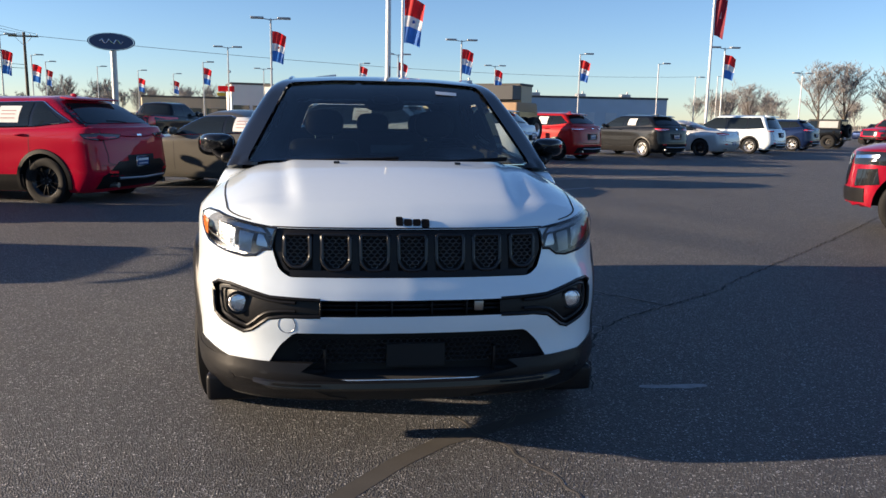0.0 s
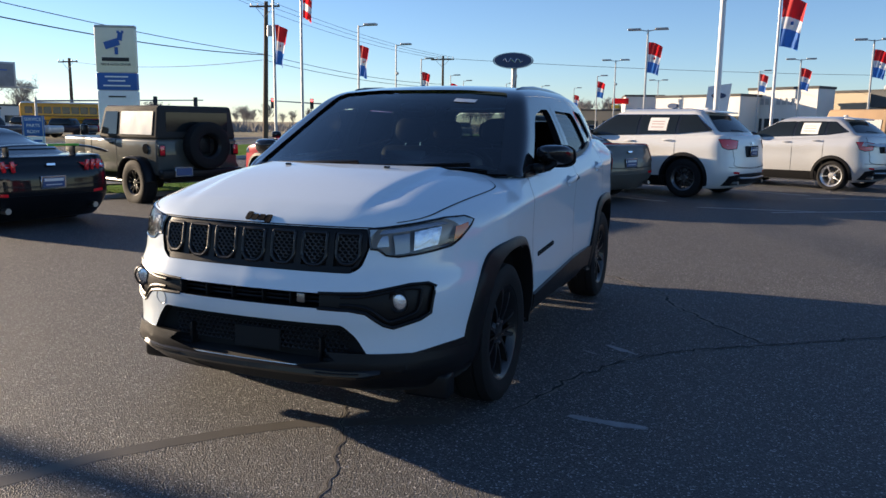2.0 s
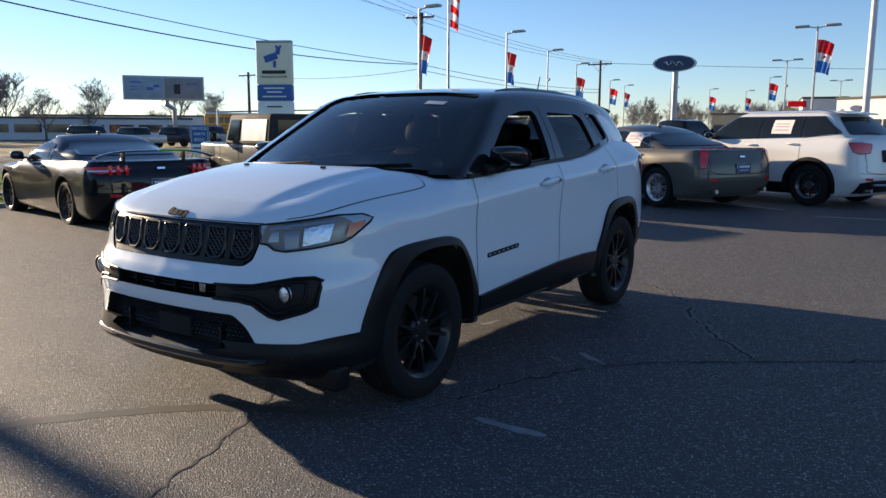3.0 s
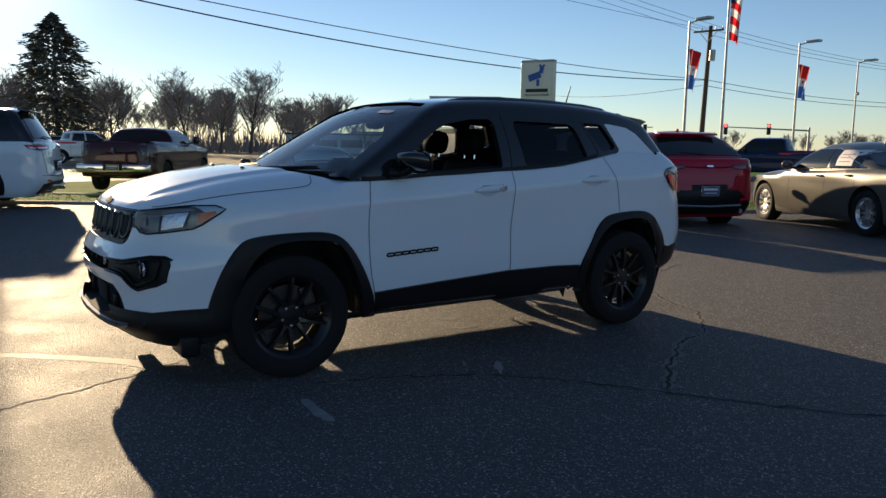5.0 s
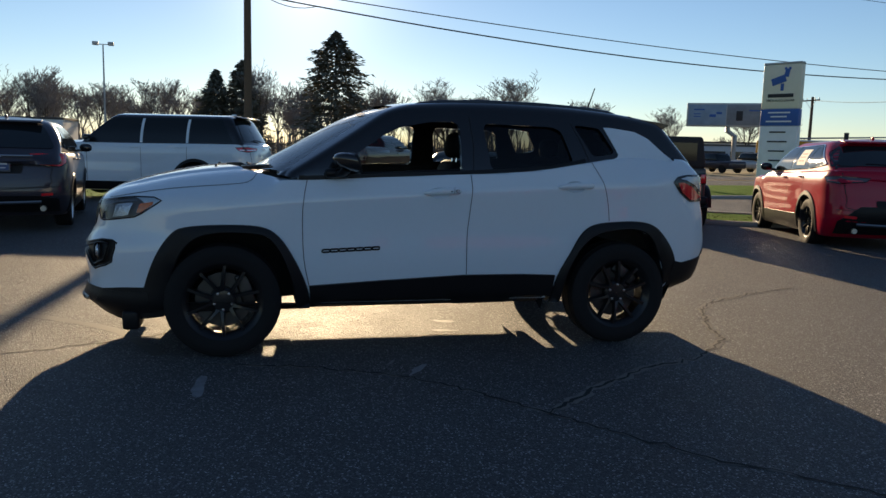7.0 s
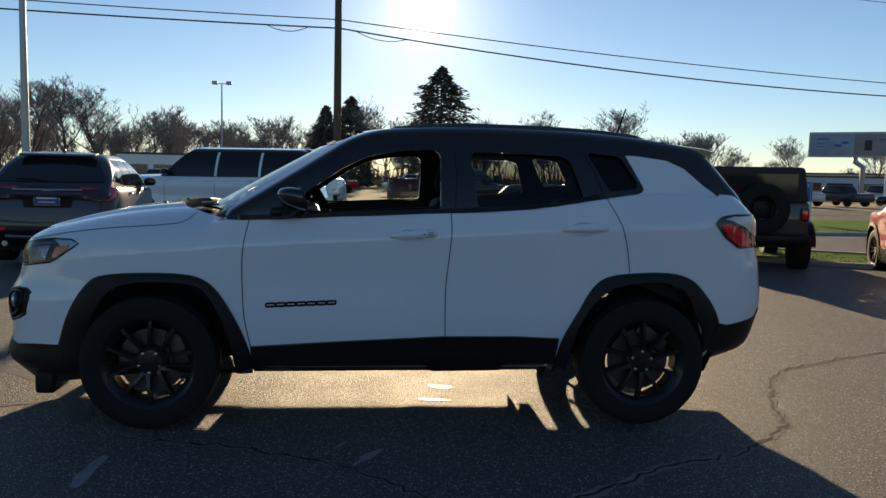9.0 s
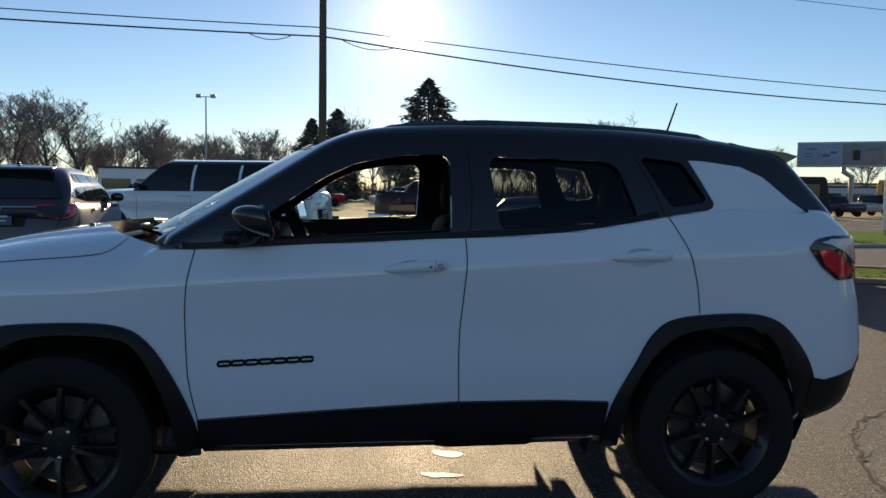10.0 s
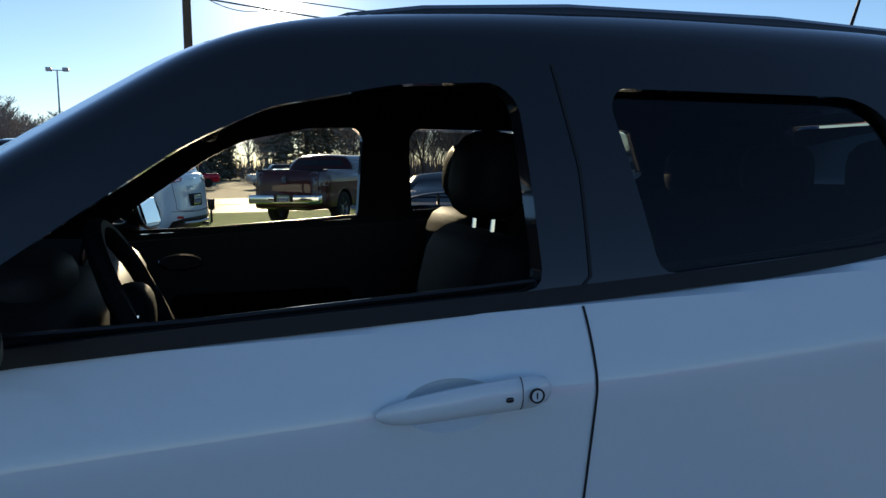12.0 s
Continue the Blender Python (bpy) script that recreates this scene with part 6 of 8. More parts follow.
PICK = dict(wb=3.57, fo=0.97, ro=1.25, W=2.03, H=1.95, R=0.41, nose=1.15, cowl=1.30, belt=(1.28, 1.38), glass=(-1.15, -0.45, 1.05, 1.25), doors=(0.28, 1.2), clear=0.42, bow=0.8)
car_at(pickup("pickup_truck", "dark maroon pickup truck with chrome rear bumper", dict(PICK, H=1.78), MAROON, tailmat=DARKLENS, rim=RIMGREY, badge=True), PICK, (-18.73, 0.99), (-0.845, 0.535), (1, 1))
car_at(pickup("pickup_truck", "deep blue pickup truck facing the road", PICK, NAVY), PICK, (-17.8, 27.2), (-0.93, -0.36), (1, -1))
RANG = dict(PICK, wb=3.22, fo=0.80, ro=1.15, W=1.92, H=1.85, R=0.39, nose=1.10, cowl=1.2, belt=(1.18, 1.24), glass=(-0.95, -0.25, 1.1, 1.3), clear=0.36)
car_at(pickup("pickup_truck", "red pickup truck with dark grille", RANG, CRIMSON, rim=RIMBLACK), RANG, (6.82, 3.50), (-0.80, 0.60), (1, -1))
car_at(pickup("pickup_truck", "black pickup truck parked far down the lot", PICK, BLACK), PICK, (-9.6, 31.5), (0.35, 0.93), (1, 1))
car_at(pickup("pickup_truck", "red pickup truck at the far edge of the lot", PICK, RED), PICK, (40.0, 47.0), (-0.95, -0.3), (1, -1))
car_at(pickup("pickup_truck", "white pickup truck beyond the road", PICK, PEARL), PICK, (-47.0, 3.0), (-0.2, 0.98), (1, 1))


# ---- ground ----
GRASS = mat("winter_grass", (0.100, 0.185, 0.030), 0.95, var=0.5, scale=0.8, fine=25, bump=0.02, bscale=40, spec=0.03)
FIELD = mat("dry_field", (0.24, 0.20, 0.11), 0.95, var=0.5, scale=0.15, fine=4, bump=0.03, bscale=15)
CONCRETE = mat("kerb_concrete", (0.36, 0.34, 0.31), 0.85, var=0.25, scale=2, bump=0.002, bscale=80)
LINEPAINT = mat("worn_line_paint", (0.33, 0.33, 0.32), 0.7, var=0.5, scale=6, fine=80)
CRACKFILL = mat("crack_dirt", (0.015, 0.014, 0.013), 0.9)
CRACKEDGE = mat("crack_crumble", (0.16, 0.147, 0.13), 0.85, var=0.4, fine=90)
SALT = mat("pale_stain", (0.26, 0.26, 0.27), 0.6, var=0.5, scale=14, fine=90)
FAINT = mat("faint_stain", (0.22, 0.22, 0.225), 0.6, var=0.7, scale=18, fine=90)
SCUFF = mat("dusty_scuff", (0.085, 0.078, 0.068), 0.7, var=0.4, scale=8, fine=90)


def slab(name, poly, z, th, material, label, category):
    vs = [(x, y, z) for x, y in poly] + [(x, y, z - th) for x, y in poly]
    n = len(poly)
    me = mesh_of(vs, [list(range(n))] + [[i, (i + 1) % n, n + (i + 1) % n, n + i] for i in range(n)], 0)
    return tagged(part(name, me, material), label, category, kind="structure")


def west(m, w):
    """A point m metres west of the lot's line and w metres along the highway."""
    return (-m - 0.12 * w, w)


g = mesh_of([(-3000, -3000, -0.16), (3000, -3000, -0.16), (3000, 3000, -0.16), (-3000, 3000, -0.16)], [[0, 1, 2, 3]], 0)
tagged(part("ground", g, FIELD), "dry winter grass field reaching the horizon", "ground", kind="structure")
cols_x = [None] + [-8 + 0.5 * k for k in range(17)] + [20, 45, 70, 95]
rows_w = [-90, -60, -30, 0, 30, 60, 90, 105]
pv = [((west(14.5, w)[0] if x is None else max(x, west(14.5, w)[0] + 0.01 * i)), w) for w in rows_w for i, x in enumerate(cols_x)]
nc = len(cols_x)
me = mesh_of([(x, y, lot_z(x, y)) for x, y in pv], [[r * nc + i, r * nc + i + 1, (r + 1) * nc + i + 1, (r + 1) * nc + i] for r in range(len(rows_w) - 1) for i in range(nc - 1)], 60)
tagged(part("pavement", me, ASPHALT), "dark asphalt car lot with patches and cracks", "car lot", kind="structure")
slab("verge", [west(14.5, -150), west(14.5, 200), west(24.5, 200), west(24.5, -150)], -0.12, 0.02, GRASS, "short green and straw grass verge", "grass")
slab("road", [west(24.5, -400), west(24.5, 500), west(37, 500), west(37, -400)], -0.13, 0.015, ROADTAR, "worn grey asphalt highway", "road")
slab("driveway", [(-25, -4.6), (-15.0, -4.6), (-15.0, -1.5), (-25, -1.5)], -0.108, 0.01, ROADTAR, "worn pale asphalt driveway", "driveway")
for k, m in enumerate((30.5, 30.9)):
    slab("lane_line", [west(m, -300), west(m, 400), west(m + 0.12, 400), west(m + 0.12, -300)], -0.122, 0.005, mat("yellow_line", (0.5, 0.33, 0.05), 0.7), "yellow road line", "road marking")


def kerb_line(pts, w=0.15, h=0.13):
    vs, fs = [], []
    for i, p in enumerate(pts):
        p = Vector(p)
        d = (Vector(pts[min(i + 1, len(pts) - 1)]) - Vector(pts[max(i - 1, 0)])).normalized()
        nn = Vector((-d.y, d.x))
        for o, z in ((0, -0.13), (0, h - 0.13), (0.03, h - 0.1), (w, h - 0.1), (w, -0.13)):
            q = p + nn * o
            vs.append((q.x, q.y, z))
        if i:
            fs += [[5 * (i - 1) + j, 5 * (i - 1) + j + 1, 5 * i + j + 1, 5 * i + j] for j in range(4)]
    return mesh_of(vs, fs, 30)


d_, n_ = Vector((0.53, 0.848)), Vector((-0.848, 0.53))
isl0 = Vector((-11, 2)) + n_ * 0.3
front_edge = [tuple(isl0 + d_ * s) for s in np.linspace(-5.5, 15, 28)]
ends = [tuple(isl0 + d_ * (15 + 1.0 * math.sin(a)) + n_ * (1.35 - 1.35 * math.cos(a))) for a in [math.pi * k / 8 for k in range(1, 8)]]
back_edge = [tuple(isl0 + d_ * s + n_ * 2.7) for s in np.linspace(15, -5.5, 28)]
loop = front_edge + ends + back_edge
tagged(part("kerb", kerb_line(loop), CONCRETE), "pale concrete kerb round a grass island", "kerb", kind="structure")
ic = sum((Vector(p) for p in loop), Vector((0, 0))) / len(loop)
me = mesh_of([(*(ic + (Vector(p) - ic) * 0.97), 0.0) for p in loop], [list(range(len(loop)))], 0)
tagged(part("grass_island", me, GRASS), "short green winter grass island", "grass", kind="structure")
tagged(part("kerb", kerb_line([west(14.4, w) for w in np.linspace(8, 100, 40)]), CONCRETE), "pale concrete kerb along the verge", "kerb", kind="structure")
# grass blades on the island and the near verge
rng = np.random.default_rng(4)
vs, fs = [], []
for k in range(4500):
    if k < 1800:
        s, o = rng.uniform(-5.3, 14.8), rng.uniform(0.25, 2.5)
        p, z = isl0 + d_ * s + n_ * o, 0.0
    else:
        p, z = Vector(west(rng.uniform(14.6, 18), rng.uniform(-8, 30))), -0.12
        if -4.8 < p.y < -1.3 and p.x < -14.8:
            continue
    a, h, w = rng.uniform(0, 6.28), rng.uniform(0.015, 0.04), rng.uniform(0.008, 0.02)
    b = len(vs)
    lx, ly = rng.uniform(-0.04, 0.04, 2)
    vs += [(p.x - w * math.cos(a), p.y - w * math.sin(a), z), (p.x + w * math.cos(a), p.y + w * math.sin(a), z), (p.x + lx, p.y + ly, z + h)]
    fs.append([b, b + 1, b + 2])
gb = bpy.data.meshes.new("m")
gb.from_pydata(vs, [], fs)
tagged(part("grass_blades", gb, GRASS), "short green and straw grass blades", "grass", kind="stuff")


def crack(pts, width, seed, edge=0.05):
    rnd = random.Random(seed)
    line = dense([Vector(p) for p in pts], 0.05, False)
    line = [Vector((p.x + rnd.gauss(0, 0.012), p.y + rnd.gauss(0, 0.012))) for p in line]
    for wd, z, m, nm, lab in ((edge, 0.0015, CRACKEDGE, "crack_edge", "crumbled edge of a crack in the asphalt"), (width, 0.003, CRACKFILL, "crack", "dark crack in the asphalt")):
        vs, fs = [], []
        for i, p in enumerate(line):
            d = (line[min(i + 1, len(line) - 1)] - line[max(i - 1, 0)]).normalized()
            w = wd * rnd.uniform(0.25, 1.0) * min(1, (i + 1) / 4, (len(line) - i) / 4) / 2
            nn = Vector((-d.y, d.x))
            for s in (1, -1):
                q = p + nn * w * s
                vs.append((q.x, q.y, z + lot_z(q.x, q.y)))
            if i:
                fs.append([2 * i - 2, 2 * i - 1, 2 * i + 1, 2 * i])
        tagged(part(nm, mesh_of(vs, fs, 0), m), lab, "crack", kind="structure")


crack([(9, 6.6), (6.1, 3.8), (4.32, 2.16), (3.33, 1.27), (2.85, 0.78), (2.2, 0.3), (1.75, -0.02), (1.45, -0.32), (1.2, -0.8), (1.03, -1.44)], 0.025, 1, 0.05)
crack([(-0.9, 4.2), (-0.62, 3.5), (-0.26, 2.81), (0.0, 2.6), (0.53, 2.28), (0.93, 2.17), (1.15, 1.95), (1.4, 1.65), (1.54, 1.21), (1.85, 0.75), (2.2, 0.3)], 0.028, 2, 0.09)
crack([(0.15, -1.6), (0.36, -1.95), (0.43, -2.1), (0.52, -2.32), (0.61, -2.54), (0.72, -2.9), (0.95, -3.4)], 0.006, 3, 0.03)
crack([(0.36, -1.95), (0.55, -1.75), (0.8, -1.66)], 0.006, 5, 0.02)
crack([(-3.4, 1.0), (-4.3, 0.4), (-5.5, 0.2), (-6.6, -0.4)], 0.015, 6, 0.03)


def stain(at, size, turn, material, seed, label, z=0.002):
    rnd = random.Random(seed)
    ph = [rnd.uniform(0, 6.28) for _ in range(6)]
    pts = []
    for k in range(48):
        a = 2 * math.pi * k / 48
        r = 1 + sum(0.22 / (q + 1) * math.sin((q + 2) * a + ph[q]) for q in range(6))
        x, y = math.cos(a) * r * size[0] / 2, math.sin(a) * r * size[1] / 2
        c, s = math.cos(radians(turn)), math.sin(radians(turn))
        pts.append((at[0] + c * x - s * y, at[1] + s * x + c * y, z))
    tagged(part("stain", mesh_of(pts, [list(range(48))], 0), material), label, "stain", kind="structure")


stain((1.48, -1.43), (0.34, 0.075), -5, FAINT, 1, "pale dried stain on the asphalt")
stain((1.34, -0.18), (0.24, 0.05), -38, FAINT, 2, "pale dried stain on the asphalt")
stain((1.18, -0.32), (0.10, 0.03), -30, FAINT, 3, "pale dried stain on the asphalt")
stain((0.41, 0.21), (0.16, 0.07), 80, SALT, 4, "pale dried stain under the car")
stain((0.12, 0.28), (0.20, 0.07), 60, SALT, 6, "pale dried stain under the car")
arc = strip_poly([tuple(p) for p in dense([(-0.62, -3.05), (-0.42, -2.65), (-0.25, -2.43), (-0.06, -2.21), (0.15, -2.02), (0.49, -1.84), (0.8, -1.7)], 0.08, False)], 0.09)
tagged(part("tyre_scuff", mesh_of([(x, y, 0.001) for x, y in arc], [[i, i + 1, len(arc) - 2 - i, len(arc) - 1 - i] for i in range(len(arc) // 2 - 1)], 0), SCUFF), "dusty curved tyre scuff on the asphalt", "tyre mark", kind="structure")


def painted(a, b, w=0.10):
    a, b = Vector(a), Vector(b)
    nn = Vector((-(b - a).normalized().y, (b - a).normalized().x)) * w / 2
    line = [a.lerp(b, k / 12) for k in range(13)]
    vs = [(*(p + nn * s), 0.005 + lot_z(p.x, p.y)) for p in line for s in (1, -1)]
    me = mesh_of(vs, [[2 * k, 2 * k + 1, 2 * k + 3, 2 * k + 2] for k in range(12)], 0)
    tagged(part("parking_line", me, LINEPAINT), "worn white parking bay line", "parking line", kind="structure")


for k, (x, y) in enumerate(((-5.6, 5.7), (-2.9, 7.9), (-0.2, 10.3), (2.4, 13.1), (5.2, 16.9), (9.2, 21.6), (13.2, 24.4), (17.0, 27.4))):
    h = Vector((-0.89, 0.45)) if k < 4 else Vector((-0.7, 0.72))
    painted(Vector((x, y)) - h * 0.9, Vector((x, y)) + h * 4.6)

for a, b in (((1.2, 9.1), (3.1, 9.3)), ((2.4, 8.8), (5.0, 10.4)), ((3.1, 12.0), (11.9, 15.0))):
    painted(a, b)


# ---- lamp posts, flags, poles ----
def cloth_mat(name, color):
    """Thin cloth that lets some of the light behind it through."""
    m = mat(name, color, 0.7)
    n, l = m.node_tree.nodes, m.node_tree.links
    tr, mx = n.new("ShaderNodeBsdfTranslucent"), n.new("ShaderNodeMixShader")
    tr.inputs["Color"].default_value = (*color, 1)
    mx.inputs[0].default_value = 0.5
    l.new(n["Principled BSDF"].outputs[0], mx.inputs[1])
    l.new(tr.outputs[0], mx.inputs[2])
    l.new(mx.outputs[0], n["Material Output"].inputs["Surface"])
    return m


FLAGRED = cloth_mat("flag_red", (0.72, 0.025, 0.03))
FLAGWHITE = cloth_mat("flag_white", (0.78, 0.79, 0.82))
FLAGBLUE = cloth_mat("flag_blue", (0.06, 0.20, 0.60))
WINE = cloth_mat("flag_wine", (0.30, 0.02, 0.04))


def band(u0, u1, w, h, seed, n=10):
    """A strip of hanging cloth from height share u0 to u1, gathered and waved."""
    rnd = random.Random(seed)
    p = rnd.uniform(0, 6)
    vs, fs = [], []
    for i in range(n + 1):
        u = u0 + (u1 - u0) * i / n
        for j in range(13):
            v = j / 12
            sag = 0.30 * v * v * h * 0.6
            x = v * w * (1 - 0.25 * u)
            y = 0.10 * math.sin(3.2 * v * 3 + p + 2 * u) * v + 0.05 * math.sin(9 * v + 4 * u)
            vs.append((x, y, -u * h - sag * (1 - 0.4 * u)))
        if i:
            fs += [[13 * (i - 1) + j, 13 * (i - 1) + j + 1, 13 * i + j + 1, 13 * i + j] for j in range(12)]
    return mesh_of(vs, fs, 60)


FLAGS = []
for sd in range(3):
    FLAGS.append([(band(0, 0.40, 0.84, 1.75, sd), FLAGRED, "red_band"), (band(0.40, 0.64, 0.84, 1.75, sd), FLAGWHITE, "white_band"), (band(0.64, 1.0, 0.84, 1.75, sd), FLAGBLUE, "blue_band")])


def flag(at, size=1.0, k=0, turn=0):
    f = thing("flag", "limp red, white and blue advertising flag on a pole", "flag", pose(*at, 0, 0, turn) @ Matrix.Scale(size, 4), "flags along the lot")
    for me, m, nm in FLAGS[k % 3]:
        part(nm, me, m, f)
    part("print_mark", M(rbox((0.30, 0.02, 0.12), (0.28, 0.0, -0.95), 0.01, 1)), FLAGBLUE if k % 2 else FLAGRED, f)


def lamp_post(x, y, h=7.0, arms=1, fl=None, turn=0.0):
    po = thing("street_lamp", "grey steel lot lamp post with a flat lamp head", "lamp post", pose(x, y, 0, 0, 0, turn), "lamp posts on the lot")
    part("post", M(tube([(0, 0, 0), (0, 0, h * 0.5), (0, 0, h)], [0.075, 0.06, 0.05], 8)), GALV, po)
    part("base", M(revolve([(0, 0.22), (0.35, 0.22), (0.37, 0.18), (0.37, 0.0)], 12, "z")), CONCRETE, po)
    for s in ((1, -1) if arms == 2 else (1,)):
        part("arm", M(tube([(0, 0, h - 0.08), (s * 0.5, 0, h)], 0.03, 6)), GALV, po)
        part("lamp_head", M(rbox((0.75, 0.36, 0.12), (s * 0.78, 0, h + 0.03), 0.03)), GALV, po)
    if fl is not None:
        flag((x + 0.06, y, h - fl), 1.0, int(abs(x) * 7), 0 + (int(abs(y)) % 5) * 9 - 20)


for x, y, arms, fl in ((-29.8, 98, 1, None), (-26.6, 104.9, 1, 1.0), (-23.4, 111.7, 1, 1.0), (-14.7, 83.7, 1, 0.6), (-9.3, 63.1, 2, None), (-4.1, 42.6, 2, 0.7), (-9.1, 93.4, 2, None), (2.2, 80.3, 1, 0.3), (5.3, 66.7, 2, 0.7), (8.8, 52.1, 2, 0.6), (16.6, 78, 2, 0.4), (20.4, 60.3, 1, 0.5), (30.9, 68.3, 1, None), (44.3, 88.2, 1, None), (28.8, 51.2, 2, 0.5), (45.5, 84.8, 1, None), (50.9, 75.9, 2, None), (-19.5, 35.7, 1, 1.1), (-22.1, 46.3, 1, None), (-25.1, 57.8, 1, 1.1), (-30.9, 79.8, 1, 0.9), (-33.3, 90.6, 1, 0.9), (-18.4, 25.5, 1, 1.2)):
    lamp_post(x, y, 7.0, arms, fl)
    if x in (-9.3, -22.1):
        tagged(part("security_camera", M(blob((0.18, 0.18, 0.22), (x + 0.12, y, 4.9), 2, 8)), GALV), "small grey dome camera on a lamp post", "camera")


def flag_pole(x, y, h, r, label, material=POLEWHITE):
    po = thing("flag_pole", label, "flag pole", pose(x, y, 0))
    part("shaft", M(tube([(0, 0, 0), (0, 0, h)], [r, r * 0.6], 12)), material, po)
    part("base_collar", M(revolve([(0, r * 2.2), (0.12, r * 2), (0.16, r * 1.1)], 14, "z")), material, po)
    part("ball", M(blob((r * 2.2, r * 2.2, r * 2.2), (0, 0, h + r * 0.8), 2, 8)), CHROME, po)


flag_pole(1.1, 16.3, 10.0, 0.085, "thick white steel pole", POLEWHITE)
flag_pole(2.7, 31.0, 8.5, 0.07, "white flag pole with a large flag")
flag((2.78, 31, 6.75), 1.15, 1, -15)
flag_pole(22.6, 41.0, 12.6, 0.095, "white flag pole with a dark red flag")
wf_ = thing("flag", "limp dark wine red flag on a pole", "flag", pose(22.7, 41.0, 9.2, 0, 0, -20))
part("cloth", band(0, 1, 0.70, 2.5, 2), WINE, wf_)
part("print_mark", M(rbox((0.20, 0.02, 0.42), (0.27, -0.02, -1.3), 0.01, 1)), FLAGWHITE, wf_)
flag_pole(-19.7, 29.9, 9.5, 0.08, "tall grey flag pole", GALV)
uf = thing("flag", "limp striped flag, red and white with a blue corner", "flag", pose(-19.6, 29.9, 9.3, 0, 0, 30))
for k in range(7):
    part("stripe", band(k / 7, (k + 1) / 7, 0.55, 2.6, 1, 4), FLAGRED if k % 2 == 0 else FLAGWHITE, uf)
part("canton", M(rbox((0.2, 0.16, 0.8), (0.1, 0, -0.5), 0.05, 2)), mat("flag_navy", (0.01, 0.02, 0.10), 0.7), uf)


def utility_pole(x, y, h, r, arm=True, lean=0.0, can=False):
    po = thing("utility_pole", "weathered brown wooden utility pole", "utility pole", pose(x, y, 0, 0, lean))
    part("post", M(tube([(0, 0, 0), (0, 0, h)], [r, r * 0.7], 10)), WOODPOLE, po)
    if arm:
        part("crossarm", M(rbox((2.4, 0.10, 0.12), (0, -r, h - 0.35), 0.01, 1)), WOODPOLE, po)
        for k in (-1.1, -0.55, 0.55, 1.1):
            part("insulator", M(tube([(k, -r, h - 0.30), (k, -r, h - 0.12)], [0.05, 0.03], 8)), GALV, po)
        for s in (1, -1):
            part("brace", M(tube([(0, -r, h - 1.1), (s * 0.7, -r, h - 0.40)], 0.02, 5)), GALV, po)
    if can:
        part("transformer", M(revolve([(h - 2.3, 0.0), (h - 2.3, 0.2), (h - 1.6, 0.2), (h - 1.55, 0.0)], 14, "z")), GALV, po, m=Matrix.Translation((0.32, 0, 0)))


utility_pole(-23.2, -1.2, 10.5, 0.16, False)
utility_pole(-29.9, 41.3, 9.6, 0.19, True, 2.0, True)
utility_pole(-26.6, 66.6, 8.0, 0.15, True)
utility_pole(-58.8, 51.5, 7.2, 0.18, True)
flag_pole(-20.5, -10.75, 9.0, 0.13, "grey steel light pole", GALV)


def cable(a, b, sag, r=0.02, n=24):
    a, b = Vector(a), Vector(b)
    pts = [a.lerp(b, t) - Vector((0, 0, sag * 4 * t * (1 - t))) for t in [k / n for k in range(n + 1)]]
    tagged(part("overhead_wire", M(tube(pts, r, 5)), WIRE), "black overhead wire between poles", "wire", group="overhead wires")


cable((-23.2, -1.2, 6.85), (-29.9, 41.3, 6.0), 0.5)
cable((-23.2, -1.2, 6.55), (-29.9, 41.3, 5.95), 0.9, 0.028)
cable((-23.2, -1.2, 6.85), (-18.5, -42, 7.9), 0.4)
cable((-23.2, -1.2, 6.55), (-18.5, -42, 7.5), 0.4, 0.028)
cable((-23.2, -1.2, 9.9), (-29.9, 41.3, 9.3), 0.3, 0.013)
for k in (0.0, 0.45, 0.8):
    cable((-21.6 - k, -14, 13.6 + k), (-30.9 + k * 2.6, 41.2, 9.35), 0.5, 0.012)
    cable((-30.9 + k * 2.6, 41.2, 9.35), (-27.6 + k * 2.6, 66.5, 7.75), 0.4, 0.014)
cable((-29.9, 41.3, 6.0), (-26.6, 66.6, 5.2), 0.4)
cable((-29.9, 41.3, 5.6), (-26.6, 66.6, 4.9), 0.4)
cable((-27.5, 66.6, 7.75), (60, 120, 9), 1.2, 0.02)
cable((-58.8, 51.5, 6.8), (-30, 41.3, 5.6), 0.5, 0.02)
for p, q in (((-23.07, -2.2, 6.54), (-22.9, -3.7, 6.53)), ((-23.3, -0.6, 6.50), (-23.6, 1.3, 6.33))):
    a, b = Vector(p), Vector(q)
    tagged(part("slack_loop", M(tube([a.lerp(b, t) - Vector((0, 0, 0.8 * t * (1 - t))) for t in [k / 8 for k in range(9)]], 0.015, 5)), WIRE), "slack loop of cable on a wire", "cable")

mast = thing("floodlight_mast", "tall thin floodlight mast", "lamp post", pose(-87.4, -16.7, 0, 0, 0, 90))
part("post", M(tube([(0, 0, 0), (0, 0, 11.6)], [0.13, 0.07], 8)), GALV, mast)
part("crossbar", M(tube([(-0.8, 0, 11.6), (0.8, 0, 11.6)], 0.05, 6)), GALV, mast)
for s in (-0.8, 0.8):
    part("floodlight", M(rbox((0.6, 0.45, 0.4), (s, 0.1, 11.7), 0.05)), GALV, mast)


# ---- signs ----
CREAM = mat("cream_panel", (0.78, 0.74, 0.60), 0.5)
SIGNWHITE = mat("white_panel", (0.78, 0.79, 0.80), 0.45)
SIGNBLUE = mat("blue_panel", (0.02, 0.10, 0.38), 0.4)
DARKBLUE = mat("oval_blue", (0.008, 0.035, 0.12), 0.3)
INK = mat("black_ink", (0.02, 0.02, 0.025), 0.6)


